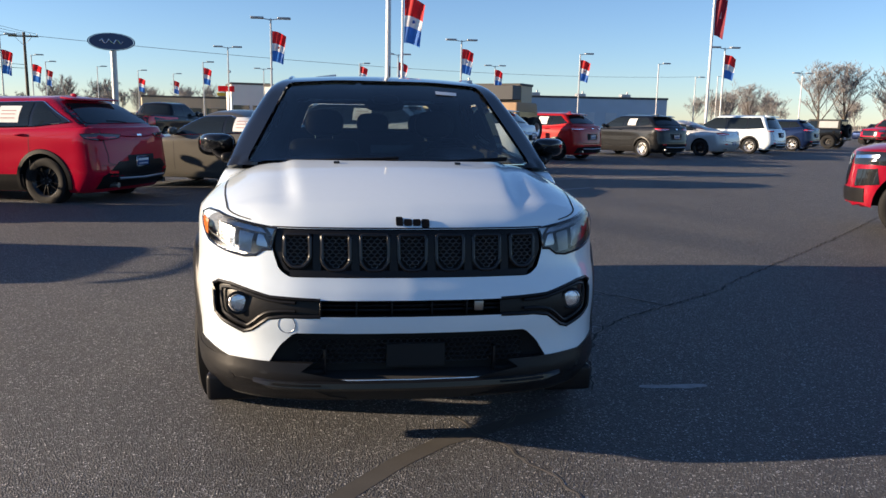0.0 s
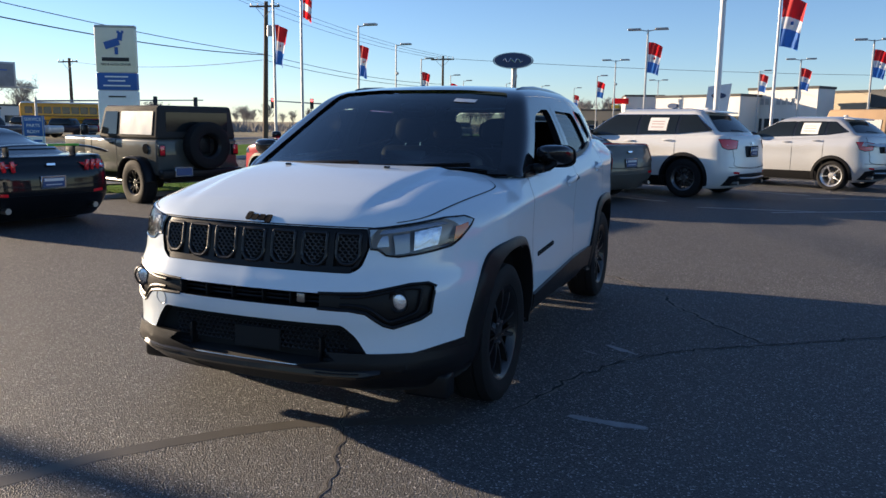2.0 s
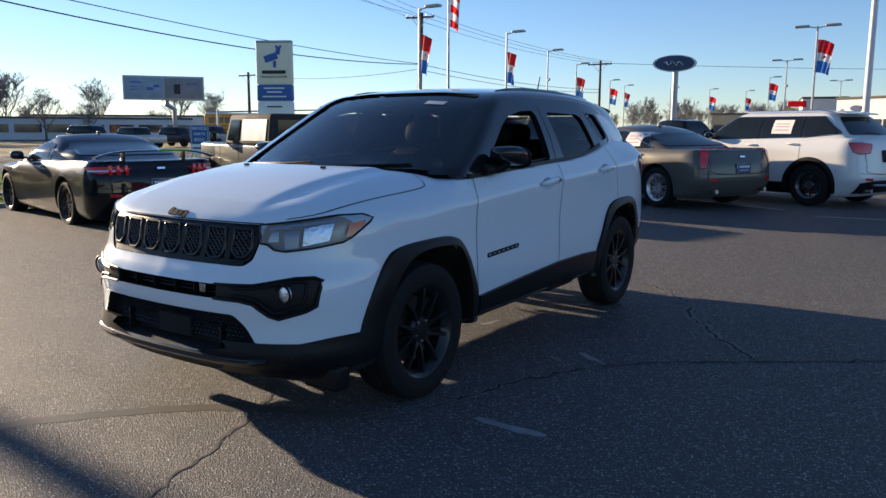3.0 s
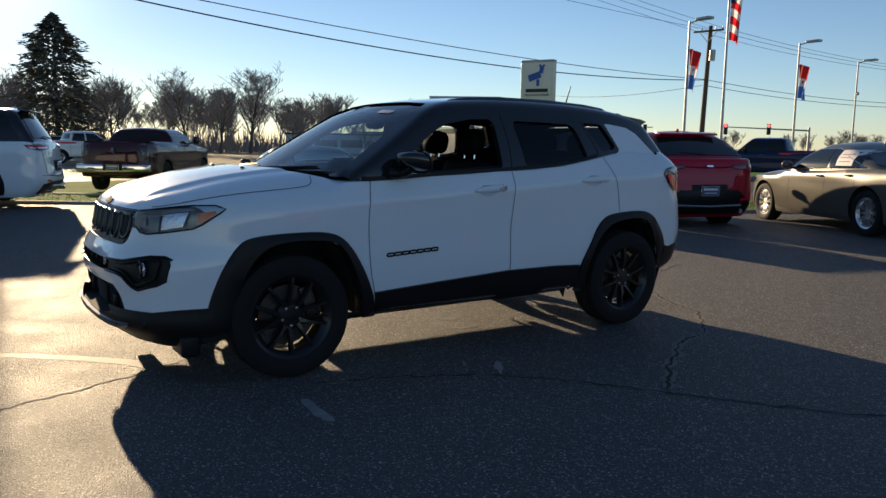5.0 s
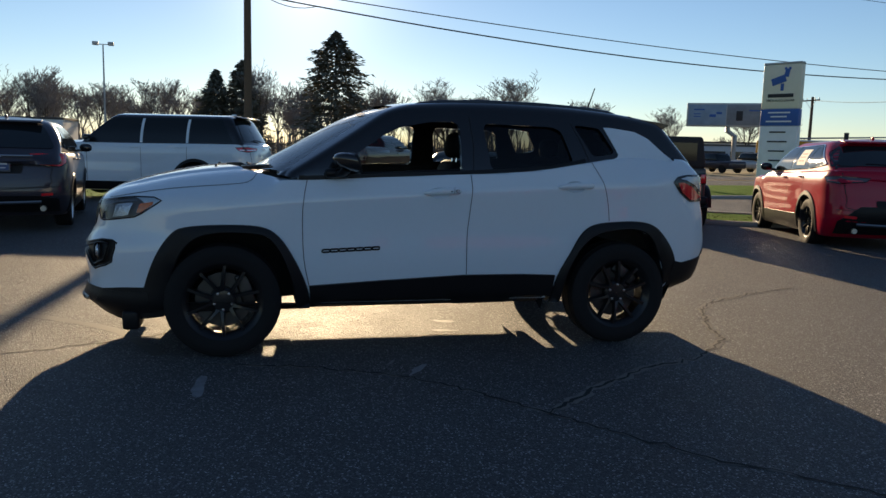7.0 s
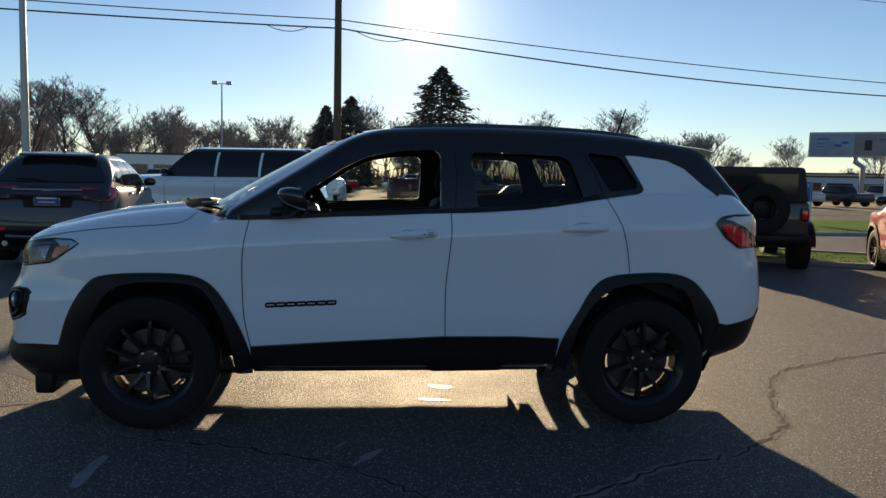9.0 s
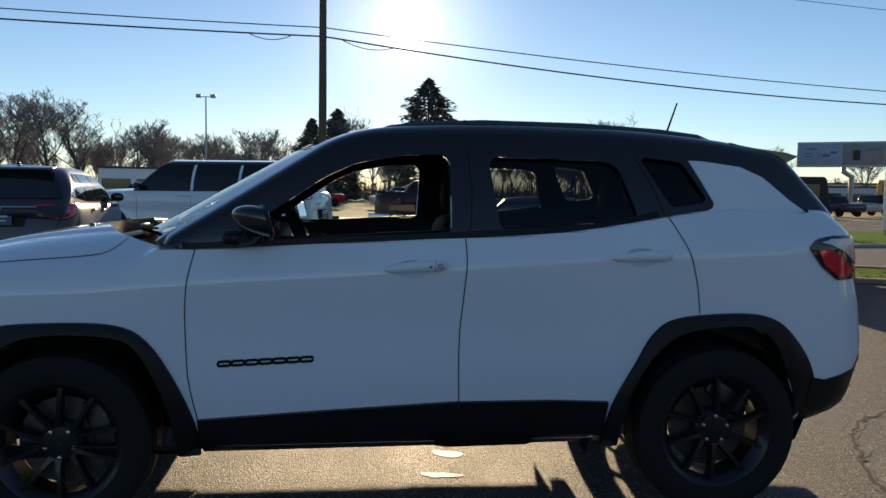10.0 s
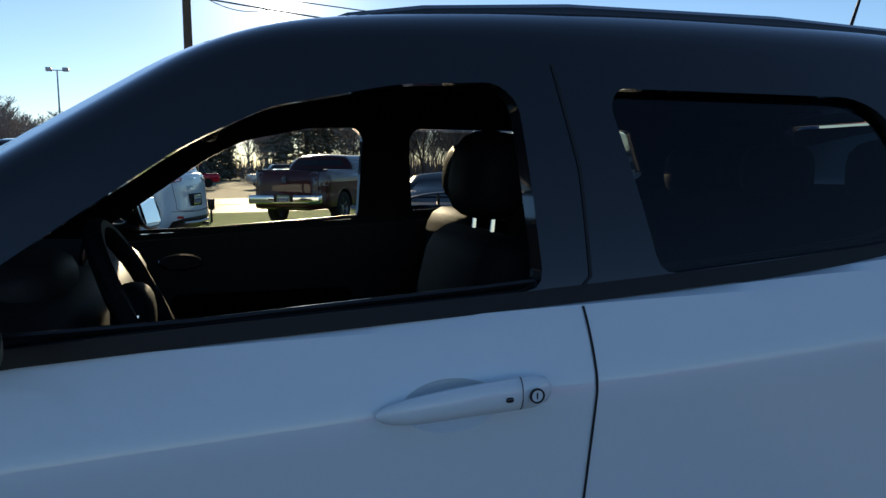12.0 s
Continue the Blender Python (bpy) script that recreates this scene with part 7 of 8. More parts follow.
def lettering(words, size, material, parent, m):
    cu = bpy.data.curves.new("words", "FONT")
    cu.body, cu.size, cu.align_x, cu.align_y, cu.extrude = words, size, "CENTER", "CENTER", 0.004
    tmp = new("work", cu)
    bpy.context.view_layer.update()
    me = bpy.data.meshes.new_from_object(tmp.evaluated_get(bpy.context.evaluated_depsgraph_get()))
    bpy.data.objects.remove(tmp)
    return part("lettering", me, material, parent, m=m @ pose(0, 0, 0, 90))


a, b = Vector((-23.8, 20.45)), Vector((-22.35, 21.2))
mid, ang = (a + b) / 2, math.degrees(math.atan2(b.y - a.y, b.x - a.x))
sg = thing("pylon_sign", "tall service pylon sign, cream, blue and white panels", "sign", pose(mid.x, mid.y, 0, 0, 0, ang))
sw = (b - a).length
part("post", M(rbox((sw * 0.94, 0.30, 5.2), (0, 0, 2.6), 0.05)), GALV, sg)
part("cap", M(rbox((sw, 0.36, 0.10), (0, 0, 5.32), 0.03)), GALV, sg)
part("cream_panel", M(rbox((sw, 0.34, 1.83), (0, 0, 4.36), 0.04)), CREAM, sg)
part("blue_panel", M(rbox((sw * 1.0, 0.35, 0.70), (0, 0, 3.07), 0.03)), SIGNBLUE, sg)
part("white_panel", M(rbox((sw * 1.0, 0.34, 2.5), (0, 0, 1.44), 0.03)), SIGNWHITE, sg)
for s in (-1, 1):
    yy = -0.185 * s if s == 1 else 0.185
    part("logo_shape", M(join(rbox((0.62, 0.02, 0.30), (-0.12, yy, 4.62), 0.008, 1, pose(0, 0, 0, 0, -18)), rbox((0.20, 0.02, 0.34), (0.22, yy, 4.92), 0.008, 1, pose(0, 0, 0, 0, 10)), rbox((0.10, 0.02, 0.10), (0.15, yy, 5.10), 0.004, 1), rbox((0.10, 0.02, 0.10), (0.33, yy, 5.10), 0.004, 1), rbox((0.14, 0.02, 0.30), (0.05, yy, 4.33), 0.008, 1))), SIGNBLUE, sg)
    part("name_bar", M(rbox((1.10, 0.02, 0.15), (0, yy, 3.98), 0.006, 1)), INK, sg)
    for k, (w, z, m) in enumerate(((0.95, 3.27, SIGNWHITE), (0.7, 3.10, SIGNWHITE), (1.1, 2.90, SIGNWHITE), (0.7, 2.45, INK), (0.85, 2.05, INK), (0.7, 1.65, INK), (0.6, 1.25, INK))):
        part("text_bar", M(rbox((w, 0.02, 0.06), (0, yy * 1.02, z), 0.004, 1)), m, sg)
lettering("TIRE & AUTO CENTER", 0.125, INK, sg, pose(0, -0.19, 3.77))

ub = thing("utility_box", "small dark utility box on a short post in the grass", "utility box", pose(-20.05, -0.67, -0.12, 0, 0, 80))
part("post", M(rbox((0.06, 0.05, 0.42), (0, 0, 0.21), 0.008)), RIMBLACK, ub)
part("box", M(rbox((0.19, 0.11, 0.27), (0, 0, 0.50), 0.015)), PLASTIC, ub)
part("lid", M(rbox((0.205, 0.125, 0.03), (0, 0, 0.645), 0.01)), PLASTIC, ub)
ps = thing("yard_sign", "small blue and white sign on the verge", "sign", pose(-23.2, 16.6, 0, 0, 0, 28))
for x in (-0.35, 0.35):
    part("post", M(tube([(x, 0, 0), (x, 0, 1.6)], 0.03, 6)), GALV, ps)
part("blue_board", M(rbox((0.8, 0.05, 0.75), (0, 0, 1.22), 0.01)), SIGNBLUE, ps)
part("white_board", M(rbox((0.8, 0.05, 0.45), (0, 0, 0.60), 0.01)), SIGNWHITE, ps)
for k, wd in enumerate(("SERVICE", "PARTS", "BODY")):
    lettering(wd, 0.17, SIGNWHITE, ps, pose(0, -0.03, 1.46 - 0.23 * k))
part("text_bar", M(rbox((0.6, 0.02, 0.08), (0, -0.025, 0.66), 0.004, 1)), SIGNBLUE, ps)

ov = thing("oval_sign", "dark blue oval sign on a grey steel post", "sign", pose(-19.9, 68.0, 0, 0, 0, 12))
part("post", M(tube([(0.1, 0.3, 0), (0.1, 0.3, 7.0)], 0.26, 14)), GALV, ov)
for w, dd, m, nm in ((3.9, 0.34, DARKBLUE, "oval_board"), (3.72, 0.36, CHROME, "oval_rim"), (3.62, 0.38, DARKBLUE, "oval_face")):
    vs, fs = revolve([(-dd / 2, 0.001), (-dd / 2, w / 2), (dd / 2, w / 2), (dd / 2, 0.001)], 48, "z")
    part(nm, M(([Vector((v.x, v.z, v.y * 0.385 + 7.55)) for v in vs], fs)), m, ov)
part("script_shape", M(tube([(-0.95 + 0.19 * k, -0.22, 7.55 + 0.20 * math.sin(k * 1.9)) for k in range(11)], 0.055, 5)), CHROME, ov)

bl, br = Vector((-76, 48.7)), Vector((-71.1, 55.6))
bm_, ba = (bl + br) / 2, math.degrees(math.atan2(br.y - bl.y, br.x - bl.x))
bb = thing("billboard", "wide roadside billboard with two pale posters", "billboard", pose(bm_.x, bm_.y, 0, 0, 0, ba))
bw = (br - bl).length
part("frame", M(rbox((bw + 0.3, 0.5, 2.7), (0, 0, 6.0), 0.05)), GALV, bb)
part("poster", M(rbox((bw * 0.49, 0.04, 2.3), (-bw * 0.25, -0.27, 6.0), 0.01)), mat("pale_blue_poster", (0.22, 0.31, 0.42), 0.5, var=0.4, scale=1.0), bb, "pale blue poster")
part("poster", M(rbox((bw * 0.49, 0.04, 2.3), (bw * 0.25, -0.27, 6.0), 0.01)), mat("grey_poster", (0.20, 0.22, 0.25), 0.5, var=0.6, scale=1.2), bb, "grey poster")
for k, (x, z, w, h) in enumerate(((-3.0, 6.6, 1.2, 0.14), (-3.2, 6.1, 0.8, 0.10), (-3.2, 5.8, 0.8, 0.10), (-1.5, 5.9, 0.7, 0.3), (-0.8, 6.2, 0.6, 0.25), (1.4, 5.9, 0.7, 1.1), (3.0, 6.5, 1.2, 0.12))):
    part("poster_mark", M(rbox((w, 0.03, h), (x, -0.30, z), 0.01)), SIGNBLUE if k != 5 else INK, bb)
part("post", M(tube([(1.0, 0.3, 0), (1.0, 0.3, 3.6), (0.2, 0.3, 4.2), (0.2, 0.3, 6)], 0.32, 10)), GALV, bb)
part("catwalk", M(rbox((2.6, 0.8, 0.10), (bw / 2 + 0.9, 0.2, 4.75), 0.02)), GALV, bb)
SIGNALRED = bpy.data.materials.new("signal_red_light")
SIGNALRED.use_nodes = True
SIGNALRED.node_tree.nodes["Principled BSDF"].inputs["Emission Color"].default_value = (1, 0.05, 0.03, 1)
SIGNALRED.node_tree.nodes["Principled BSDF"].inputs["Emission Strength"].default_value = 2.0


def traffic_signal(base, tip, h, n, lit):
    b0, t0 = Vector(base), Vector(tip)
    d = (t0 - b0)
    ts = thing("traffic_signal", "grey traffic signal mast with hanging lights", "traffic light", pose(b0.x, b0.y, 0, 0, 0, math.degrees(math.atan2(d.y, d.x))), "traffic signals at the junction")
    part("mast", M(tube([(0, 0, 0), (0, 0, h + 0.3)], [0.14, 0.10], 8)), GALV, ts)
    part("arm", M(tube([(0, 0, h), (d.length, 0, h + 0.35)], [0.09, 0.05], 6)), GALV, ts)
    for k in range(n):
        x = d.length * (0.45 + 0.5 * k / max(1, n - 1))
        sl = part("signal_head", M(rbox((0.36, 0.3, 1.0), (x, 0, h + 0.1), 0.04)), INK, ts)
        if lit:
            for s in (0.17, -0.17):
                part("signal_lens", M(blob((0.26, 0.08, 0.26), (x, s, h + 0.42), 2, 8)), SIGNALRED, sl)


traffic_signal((-36.6, 65.3), (-43.2, 61.3), 3.2, 2, True)
traffic_signal((-55.5, 44.6), (-45.2, 53.8), 3.0, 3, False)


# ---- buildings ----
STUCCO = mat("white_stucco", (0.72, 0.70, 0.65), 0.8, var=0.1, scale=0.4)
TANWALL = mat("tan_panels", (0.48, 0.40, 0.28), 0.8, var=0.12, scale=0.4)
CHARCOAL = mat("charcoal_panels", (0.05, 0.052, 0.056), 0.6)
BLUEGREY = mat("pale_blue_metal_siding", (0.45, 0.52, 0.60), 0.6, var=0.15, scale=0.5)
DOORGREY = mat("pale_grey_doors", (0.55, 0.57, 0.60), 0.6, var=0.15, scale=0.8)
ROOFDARK = mat("dark_roofing", (0.09, 0.085, 0.08), 0.9)
SHOPGLASS = mat("shop_glass", (0.03, 0.04, 0.045), 0.06, spec=0.6)


def block(name, label, x0, y0, x1, y1, h, depth, wall, windows=0, wz=(0.3, 2.6), parapet=0.25, doors=0):
    a, b = Vector((x0, y0)), Vector((x1, y1))
    d = b - a
    ho = thing(name, label, "building", pose(a.x, a.y, 0, 0, 0, math.degrees(math.atan2(d.y, d.x))))
    L = d.length
    part("wall", M(rbox((L, depth, h), (L / 2, depth / 2, h / 2), 0.02, 1)), wall, ho)
    part("roof", M(rbox((L + 0.2, depth + 0.2, parapet), (L / 2, depth / 2, h + parapet / 2 - 0.02), 0.02, 1)), wall if parapet > 0.3 else ROOFDARK, ho)
    for k in range(windows):
        w = L / windows * 0.82
        x = L / windows * (k + 0.5)
        wi = part("window", M(rbox((w, 0.08, wz[1] - wz[0]), (x, -0.02, (wz[0] + wz[1]) / 2), 0.01, 1)), SHOPGLASS, ho)
        part("mullion", M(rbox((0.08, 0.12, wz[1] - wz[0]), (x + w / 2, -0.03, (wz[0] + wz[1]) / 2), 0.01, 1)), CHARCOAL, wi)
    for k in range(doors):
        x = L / doors * (k + 0.5)
        part("garage_door", M(rbox((L / doors * 0.5, 0.06, 2.4), (x, -0.01, 1.2), 0.01, 1)), DOORGREY, ho)
    return ho, L


h1, L1 = block("showroom", "white showroom with a flat roof and glass front", -8.3, 85, 0.6, 79.2, 4.6, 3.5, STUCCO, 6)
vs, fs = revolve([(-0.04, 0.001), (-0.04, 0.7), (0.04, 0.7), (0.04, 0.001)], 28, "z")
part("oval_badge", M(([Vector((v.x + 2.4, v.z - 0.08, v.y * 0.4 + 3.7)) for v in vs], fs)), DARKBLUE, h1)
py = thing("entrance_pylon", "leaning white entrance panel of a showroom", "building", pose(-1.8, 78.5, 0))
part("panel", M(([(-1.2, 0, 0), (1.0, 0, 0), (1.5, 0, 5.7), (-0.7, 0, 5.4), (-1.2, 0.6, 0), (1.0, 0.6, 0), (1.5, 0.6, 5.7), (-0.7, 0.6, 5.4)], [[0, 1, 2, 3], [4, 5, 6, 7], [0, 1, 5, 4], [1, 2, 6, 5], [2, 3, 7, 6], [3, 0, 4, 7]]), None, 0), SIGNWHITE, py)
part("oval_badge", M(([Vector((v.x + 0.35, v.z - 0.06, v.y * 0.4 + 4.5)) for v in vs], fs)), DARKBLUE, py)
h2, L2 = block("showroom", "white showroom wing with dark fascia letters", 1.3, 83, 7.6, 78.8, 5.2, 3.0, STUCCO, 4, (0.3, 2.3))
for k in range(8):
    if k != 3:
        part("fascia_mark", M(rbox((0.42, 0.08, 0.62), (1.0 + 0.62 * k, -0.05, 4.0), 0.01, 1)), GALV, h2)
h3, L3 = block("showroom", "tan and charcoal showroom with a flat canopy", 8.8, 86, 19.6, 78.0, 5.0, 3.0, TANWALL, 5, (0.2, 2.4))
part("canopy", M(rbox((L3 * 0.55, 2.4, 1.5), (L3 * 0.72, -1.0, 4.2), 0.03, 1)), CHARCOAL, h3)
block("workshop", "long pale blue metal workshop building", 20.8, 88.6, 40.4, 87.4, 4.1, 6.0, BLUEGREY, 0, doors=7)
block("house", "low tan building far off", -27, 108, -11, 112, 3.6, 10, TANWALL, 4, (0.8, 2.2))
sh, _ = block("shop", "far shop with a red sign", -13.5, 97, -8.8, 98, 5.2, 8, STUCCO, 2)
part("sign_board", M(rbox((2.0, 0.1, 0.7), (-0.6, -0.1, 4.6), 0.02, 1)), FLAGRED, sh)
part("sign_board", M(rbox((1.0, 0.1, 0.4), (-1.2, -0.1, 3.9), 0.02, 1)), mat("yellow_sign", (0.7, 0.45, 0.03), 0.5), sh)
block("warehouse", "low grey building beyond the highway", -96, 38, -84, 64, 2.6, 8, BLUEGREY, 8, (0.9, 1.9))
block("warehouse", "low pale building beyond the highway", -110, 55, -80, 90, 3.2, 10, STUCCO, 6, (0.9, 1.9))
block("house", "white house among trees beyond the highway", -92, -30, -92, -22, 3.4, 8, SIGNWHITE, 2, (1.0, 2.2))
for k, (x, y) in enumerate(((24.3, 90.6), (30.4, 91.2), (36.0, 90.4), (14.4, 83.4))):
    hv = thing("roof_unit", "grey rooftop air unit", "air unit", pose(x, y, 4.3 if k < 3 else 5.2))
    part("housing", M(rbox((1.2, 0.9, 0.45), (0, 0, 0.22), 0.03)), GALV, hv)
    part("vent", M(tube([(0.3, 0, 0.44), (0.3, 0, 0.75)], 0.12, 10)), GALV, hv)

# school bus
BUSYELLOW = paint("bus_yellow", (0.62, 0.30, 0.02))
bus = thing("school_bus", "yellow school bus with black rub rails", "bus", pose(-56.4, 49.4, 0, 0, 0, math.degrees(math.atan2(5.4, 4.3)) + 90))
part("body", M(rbox((2.4, 7.4, 2.3), (0, 0.7, 1.75), 0.22, 4)), BUSYELLOW, bus)
part("roof", M(rbox((2.2, 7.2, 0.2), (0, 0.7, 2.88), 0.1, 3)), SIGNWHITE, bus)
part("engine_bonnet", M(rbox((2.0, 1.5, 1.1), (0, -3.6, 1.15), 0.2, 3)), BUSYELLOW, bus)
for s in (1, -1):
    for k in range(9):
        part("window", M(rbox((0.04, 0.62, 0.6), (s * 1.2, -2.3 + 0.75 * k, 2.25), 0.02, 1)), SHOPGLASS, bus)
    for z in (0.95, 1.35, 1.75):
        part("rub_rail", M(rbox((0.05, 7.2, 0.07), (s * 1.2, 0.7, z), 0.01, 1)), INK, bus)
part("rear_door", M(rbox((0.9, 0.05, 1.7), (0, 4.42, 1.8), 0.02, 1)), SHOPGLASS, bus)
bws = wheel_meshes(0.48, 0.28, 0.28, 6, "single", 24)
for y in (-3.3, 2.6):
    for s in (1, -1):
        wheel(bus, bws, (s * 1.05, y, 0.48), s == 1, RIMSILVER)


# far parked cars
def far_car(x, y, turn, color, tall):
    fc = thing("parked_car", "parked car far off", "car", pose(x, y, 0, 0, 0, turn), "far parked cars")
    part("body", M(rbox((1.8, 4.5, 0.62), (0, 0, 0.66), 0.16, 3)), color, fc)
    cb = rbox((1.6, 2.6 if tall else 2.2, 0.62), (0, 0.3, 1.22 + 0.12 * tall), 0.2, 3)
    part("cabin", M(([Vector((v.x * (1 - 0.25 * max(0, v.z - 1)), 0.3 + (v.y - 0.3) * (1 - 0.45 * max(0, v.z - 1)), v.z)) for v in cb[0]], cb[1])), CARGLASS, fc)
    part("roof", M(rbox((1.25, 1.5, 0.06), (0, 0.3, 1.52 + 0.12 * tall), 0.03)), color, fc)
    for yy in (-1.4, 1.4):
        for s in (1, -1):
            vs, fs = revolve([(-0.1, 0.001), (-0.1, 0.33), (0.1, 0.33), (0.1, 0.001)], 18)
            part("wheel", M(([v + Vector((s * 0.82, yy, 0.33)) for v in vs], fs)), RUBBER, fc)


r5 = random.Random(5)
cols = (BLACK, SILVER, PEARL, RED, NAVY, DARKPLUM, BRONZE)
for k in range(12):
    far_car(-34 + 2.9 * k, 84 + 1.1 * k + r5.uniform(-0.4, 0.4), 20 + r5.uniform(-4, 4), cols[r5.randrange(7)], k % 2)
for k in range(10):
    far_car(-48 - 1.0 * k, 27 + 4.4 * k, 100 + r5.uniform(-6, 6), cols[r5.randrange(7)], k % 3 == 0)
for k in range(2, 5):
    far_car(36 + 3.0 * k, 44 + 3.0 * k, 35, cols[r5.randrange(7)], k % 2)
for k in range(4):
    far_car(-56 + 0.4 * k, -16 + 6.5 * k, 8 + r5.uniform(-6, 6), cols[r5.randrange(7)], k % 2)


# ---- trees ----
BARK = mat("grey_brown_bark", (0.10, 0.08, 0.062), 0.9, var=0.3, bump=0.01, bscale=12)
TWIG = mat("bare_twigs", (0.25, 0.232, 0.222), 0.9, var=0.3)
NEEDLE = mat("spruce_needles", (0.17, 0.165, 0.125), 0.85, var=0.5, scale=0.7, fine=6)


def bare_tree(seed, h, depth=5, thin=0.016, spread=0.5):
    """Trunk and limbs, and the crown of twigs, of a leafless tree: two sets of points and faces."""
    rnd = random.Random(seed)
    sets = ([[], []], [[], []])

    def limb(p, d, length, r, level):
        n = 6 if level == 0 else 4 if level == 1 else 2 if level == 2 else 1
        pts, rs = [p], [r]
        q, dd = p.copy(), d.copy()
        for k in range(n):
            lift = 0.0 if level == 0 else 0.10
            dd = (dd + Vector((rnd.gauss(0, 0.07), rnd.gauss(0, 0.07), lift + rnd.gauss(0.0, 0.05)))).normalized()
            q = q + dd * length / n
            pts.append(q.copy())
            rs.append(max(thin, r * (1 - (0.75 if level == 0 else 0.5) * (k + 1) / n)))
        vs, fs = tube(pts, rs, 6 if level < 2 else 3)
        tgt = sets[0] if level < 2 else sets[1]
        o = len(tgt[0])
        tgt[0].extend(vs)
        tgt[1].extend([[i + o for i in f] for f in fs if len(f) == 4])
        if level >= depth:
            return
        count = (11, 5, 4, 3, 2, 2)[level]
        for k in range(count):
            t = 0.24 + 0.76 * (k + rnd.random()) / count if level == 0 else rnd.uniform(0.2, 1.0)
            i = min(n - 1, int(t * n))
            b = pts[i].lerp(pts[i + 1], t * n - i)
            a = 2.4 * k + rnd.uniform(-0.5, 0.5)
            side = Vector((math.cos(a), math.sin(a), rnd.uniform(0.05, 0.6)))
            sp = spread * rnd.uniform(0.75, 1.3)
            nd = (dd * (1 - sp) + side * sp + Vector((0, 0, 0.08))).normalized()
            size = h * 0.50 * (1.0 - 0.62 * t) * rnd.uniform(0.8, 1.2) if level == 0 else length * rnd.uniform(0.42, 0.68)
            limb(b, nd, size, max(thin, rs[i] * 0.5), level + 1)

    limb(Vector((0, 0, 0)), Vector((0, 0, 1)), h * 0.72, h * 0.018, 0)
    high = max(v.z for v in sets[1][0])
    for st in sets:
        st[0][:] = [Vector((v.x * h / high, v.y * h / high, v.z * h / high)) for v in st[0]]
    return sets


TREES = []
for sd, hh in ((11, 9.5), (12, 9.0), (13, 10.0), (17, 8.5)):
    a, b = bare_tree(sd, hh, 5, 0.016, 0.5)
    TREES.append((mesh_of(*a), mesh_of(*b, 0)))


def bare(x, y, s, k, turn=0):
    t = thing("bare_tree", "leafless winter tree with a wide twiggy crown", "tree", pose(x, y, -0.05, 0, 0, turn) @ Matrix.Diagonal((s * 1.3, s * 1.3, s * 1.08, 1)), "bare trees round the lot")
    part("trunk", TREES[k % 4][0], BARK, t)
    part("crown", TREES[k % 4][1], TWIG, t)


def spruce(seed, h, w, label, x, y):
    rnd = random.Random(seed)
    t = thing("spruce", label, "tree", pose(x, y, -0.15))
    part("trunk", M(tube([(0, 0, 0), (0, 0, h * 0.5), (0, 0, h * 0.985)], [h * 0.022, h * 0.012, 0.02], 8)), BARK, t)
    vs, fs = [], []
    for k in range(int(140 * h)):
        u = (k + rnd.random()) / (140 * h)
        z = h * (0.05 + 0.95 * u ** 1.15)
        env = w / 2 * (1 - (z / h) ** 2.4) ** 0.85 * (0.80 + 0.2 * math.sin(z * 4.0 + 2 * math.sin(z * 1.7))) + 0.12
        a = rnd.uniform(0, 6.283)
        L = env * rnd.uniform(0.75, 1.2) * (0.92 + 0.16 * math.sin(3 * a + 0.9 * z) + 0.10 * math.sin(5 * a - 1.7 * z))
        for q in range(5):
            f = rnd.uniform(0.3, 1.0) ** 0.7
            r = L * f
            zz = z - 0.28 * r * f + 0.14 * r * f * f + rnd.uniform(-0.12, 0.12)
            aa = a + rnd.uniform(-0.22, 0.22)
            c = Vector((math.cos(aa) * r, math.sin(aa) * r, zz))
            sz = rnd.uniform(0.28, 0.55) * (0.5 + 0.5 * min(1, env / 1.5))
            d1 = Vector((math.cos(aa), math.sin(aa), rnd.uniform(-0.7, 0.25))).normalized() * sz
            d2 = Vector((-math.sin(aa), math.cos(aa), rnd.uniform(-0.6, 0.6))).normalized() * sz * 0.42
            o = len(vs)
            vs += [c - d1 * 0.6, c + d2, c + d1, c - d2]
            fs.append([o, o + 1, o + 2, o + 3])
    me = bpy.data.meshes.new("m")
    me.from_pydata(vs, [], fs)
    part("crown", me, NEEDLE, t, "ragged dark green needles")


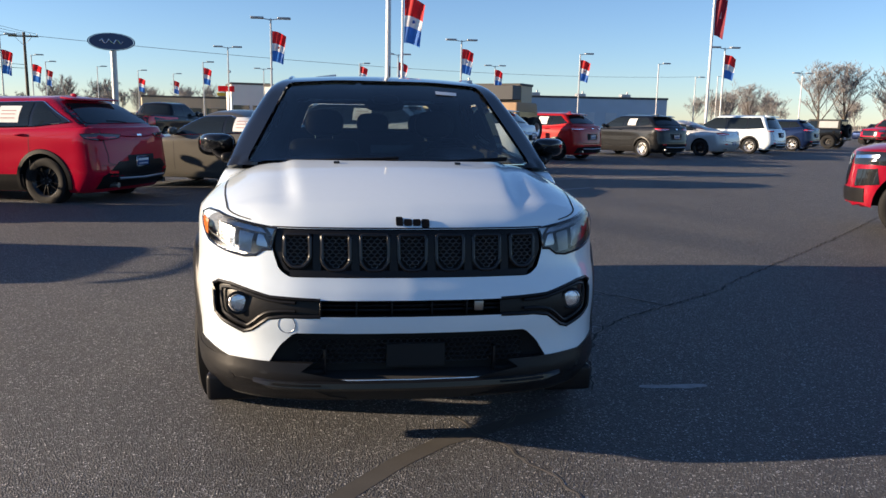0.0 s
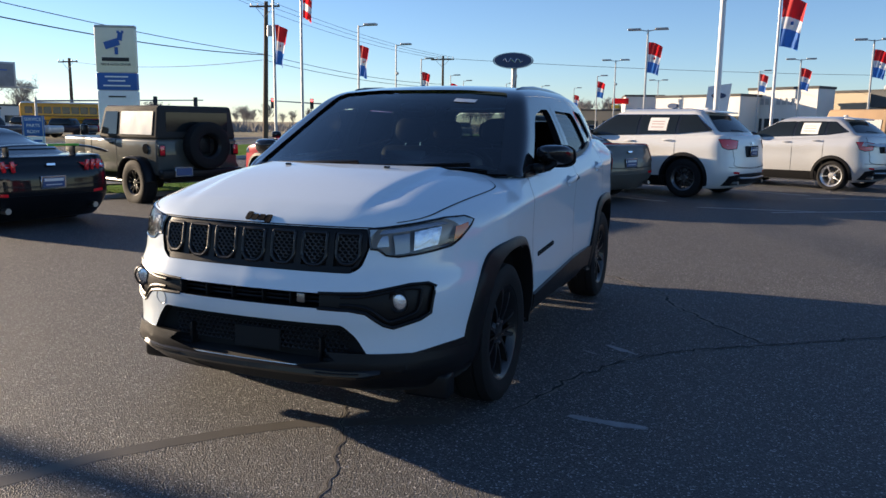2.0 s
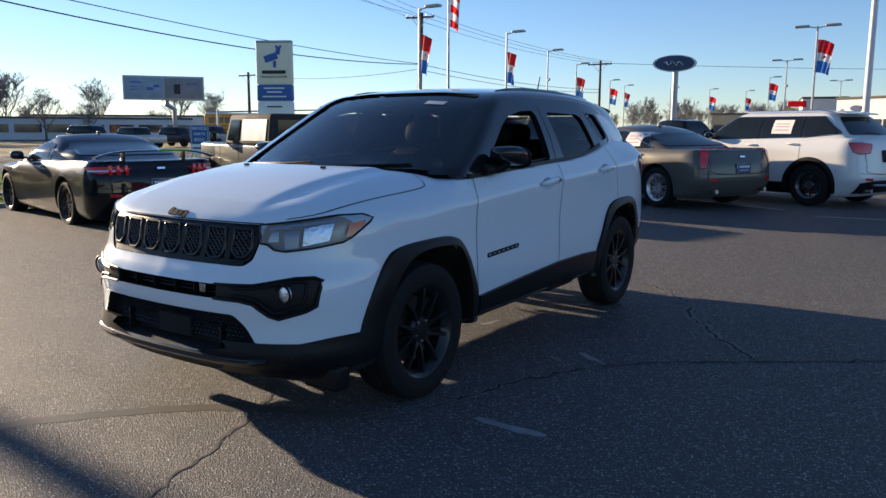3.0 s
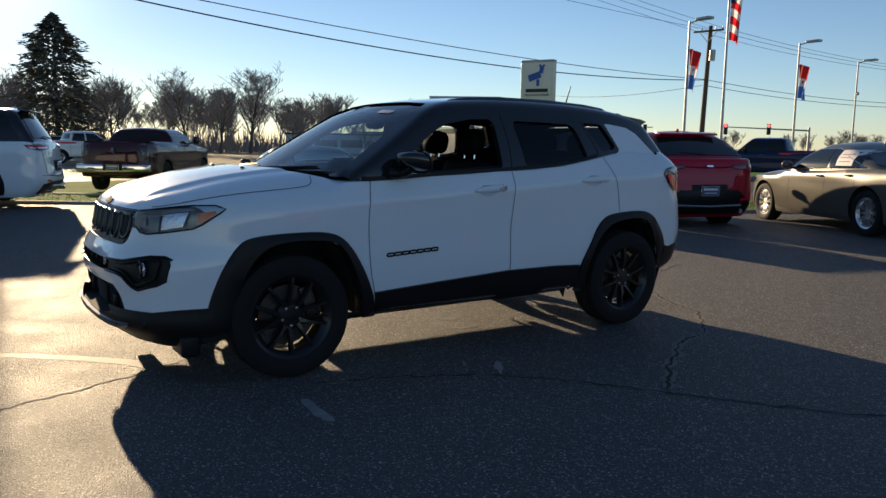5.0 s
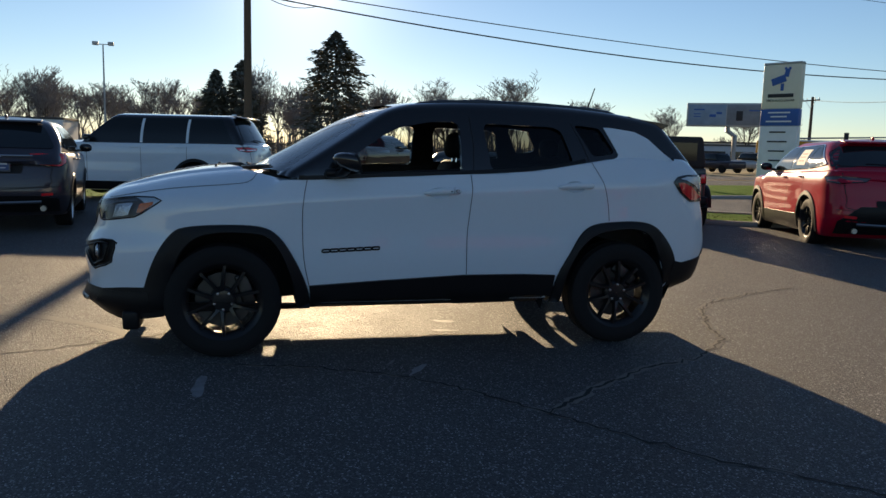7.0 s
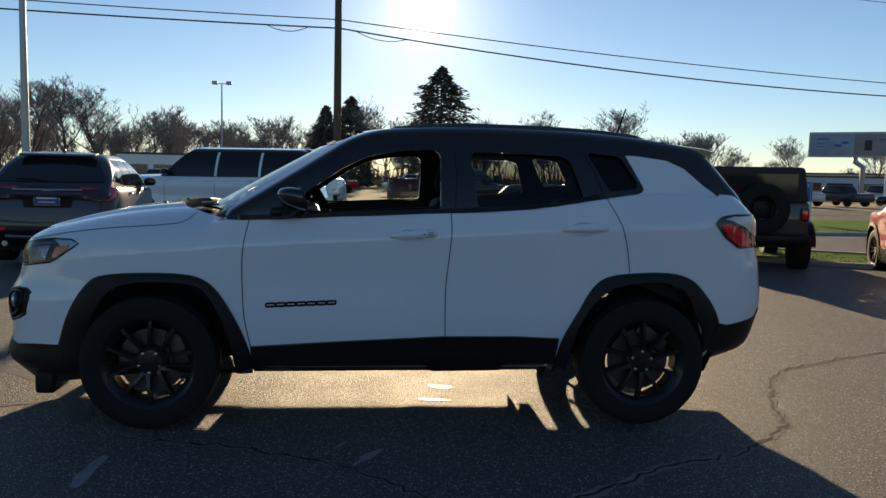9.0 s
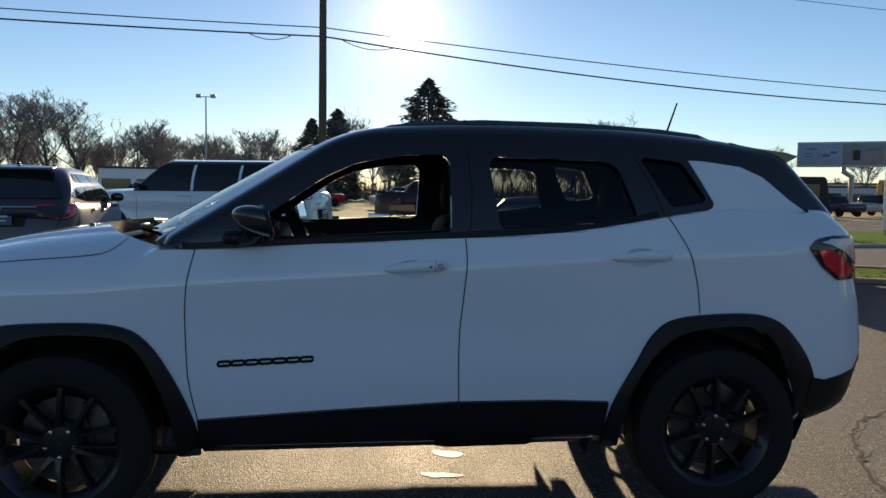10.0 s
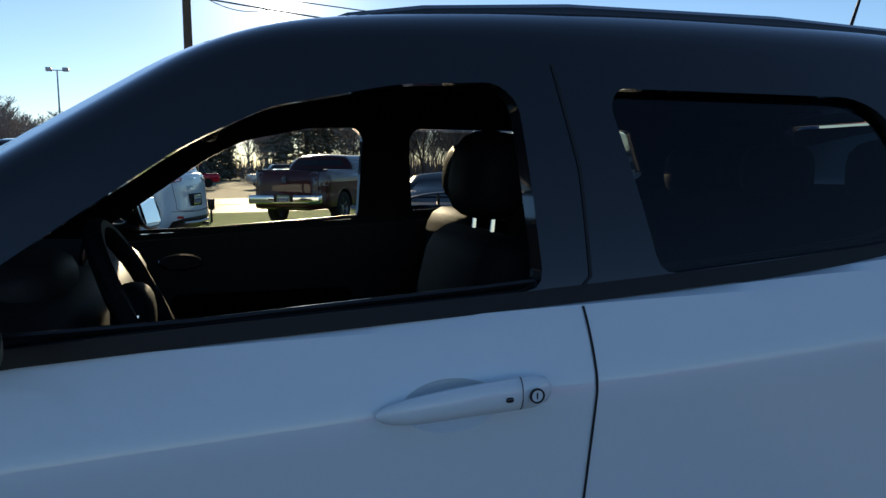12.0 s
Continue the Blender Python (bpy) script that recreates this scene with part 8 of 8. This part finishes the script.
spruce(3, 15.8, 13.6, "tall ragged dark spruce", -95.0, 9.6)
spruce(5, 11.8, 8.4, "dark spruce beside another", -97.5, -2.0)
spruce(6, 10.4, 7.0, "smaller dark spruce beside another", -96.5, -5.2)
for k, (x, y, s) in enumerate(((-95, 15.5, 1), (-95, 21, 0.7), (-95, 24.5, 1), (-95, 28.5, 0.92), (-95, 32.5, 1.2), (-92, 37, 0.6), (-88, 46, 0.6), (-85, 50, 0.5), (-97, 0.3, 1.15), (-102, -14, 0.95), (-100, -20, 0.8), (-98, -25, 0.9), (-100, -27, 1), (-96, -33, 1.25), (-94, -36, 1.2), (-94, -41, 1.35), (-100, -47, 1.2), (-92, -53, 1.2), (-98, 60, 0.8), (-95, 70, 0.95), (-100, 80, 0.8), (-40, 112, 0.5), (-34, 118, 0.45), (-24, 122, 0.6), (-18, 124, 0.6), (-12, 120, 0.5), (56, 80, 0.85), (61, 82, 1), (66, 80, 0.95), (70, 76, 0.95), (76, 76, 0.9), (80, 70, 1), (52, 88, 0.7))):
    bare(x, y, s, k, k * 67)
# far woods on the horizon
rw = random.Random(9)
protos = [bare_tree(40 + k, 9.0, 4, 0.028, 0.48) for k in range(4)]
wv, wf_l = [], []
for k in range(380):
    a = rw.uniform(-62, 150)
    if -28 < a < -4 and rw.random() < 0.6:
        continue
    r = rw.uniform(125, 190) if a < 60 or a > 125 else rw.uniform(112, 170)
    x, y = -math.sin(radians(a)) * r, math.cos(radians(a)) * r
    s = rw.uniform(0.75, 1.25) if a > 64 else rw.uniform(0.32, 0.55) if a > 22 else rw.uniform(0.5, 0.85)
    c_, s_ = math.cos(k), math.sin(k)
    for st in protos[k % 4]:
        o = len(wv)
        wv.extend([(x + s * (c_ * v.x - s_ * v.y), y + s * (s_ * v.x + c_ * v.y), s * v.z) for v in st[0]])
        wf_l.extend([[i + o for i in f] for f in st[1]])
me = bpy.data.meshes.new("m")
me.from_pydata(wv, [], wf_l)
tagged(part("far_woods", me, TWIG), "hazy line of bare woods on the horizon", "trees", kind="stuff")
# brush at the foot of the woods
bv, bf = [], []
for k in range(17000):
    a = rw.uniform(-62, 150)
    r = rw.uniform(108, 175)
    x, y = -math.sin(radians(a)) * r, math.cos(radians(a)) * r
    h, w = rw.uniform(0.8, 4.2) * (1.0 if a > 64 else 0.4), rw.uniform(0.06, 0.22)
    t = rw.uniform(0, 6.28)
    lx, ly = rw.gauss(0, 0.5), rw.gauss(0, 0.5)
    o = len(bv)
    bv += [(x - w * math.cos(t), y - w * math.sin(t), -0.15), (x + w * math.cos(t), y + w * math.sin(t), -0.15), (x + lx, y + ly, h)]
    bf.append([o, o + 1, o + 2])
me = bpy.data.meshes.new("m")
me.from_pydata(bv, [], bf)
tagged(part("brush", me, TWIG), "brown winter brush under the far woods", "brush", kind="stuff")
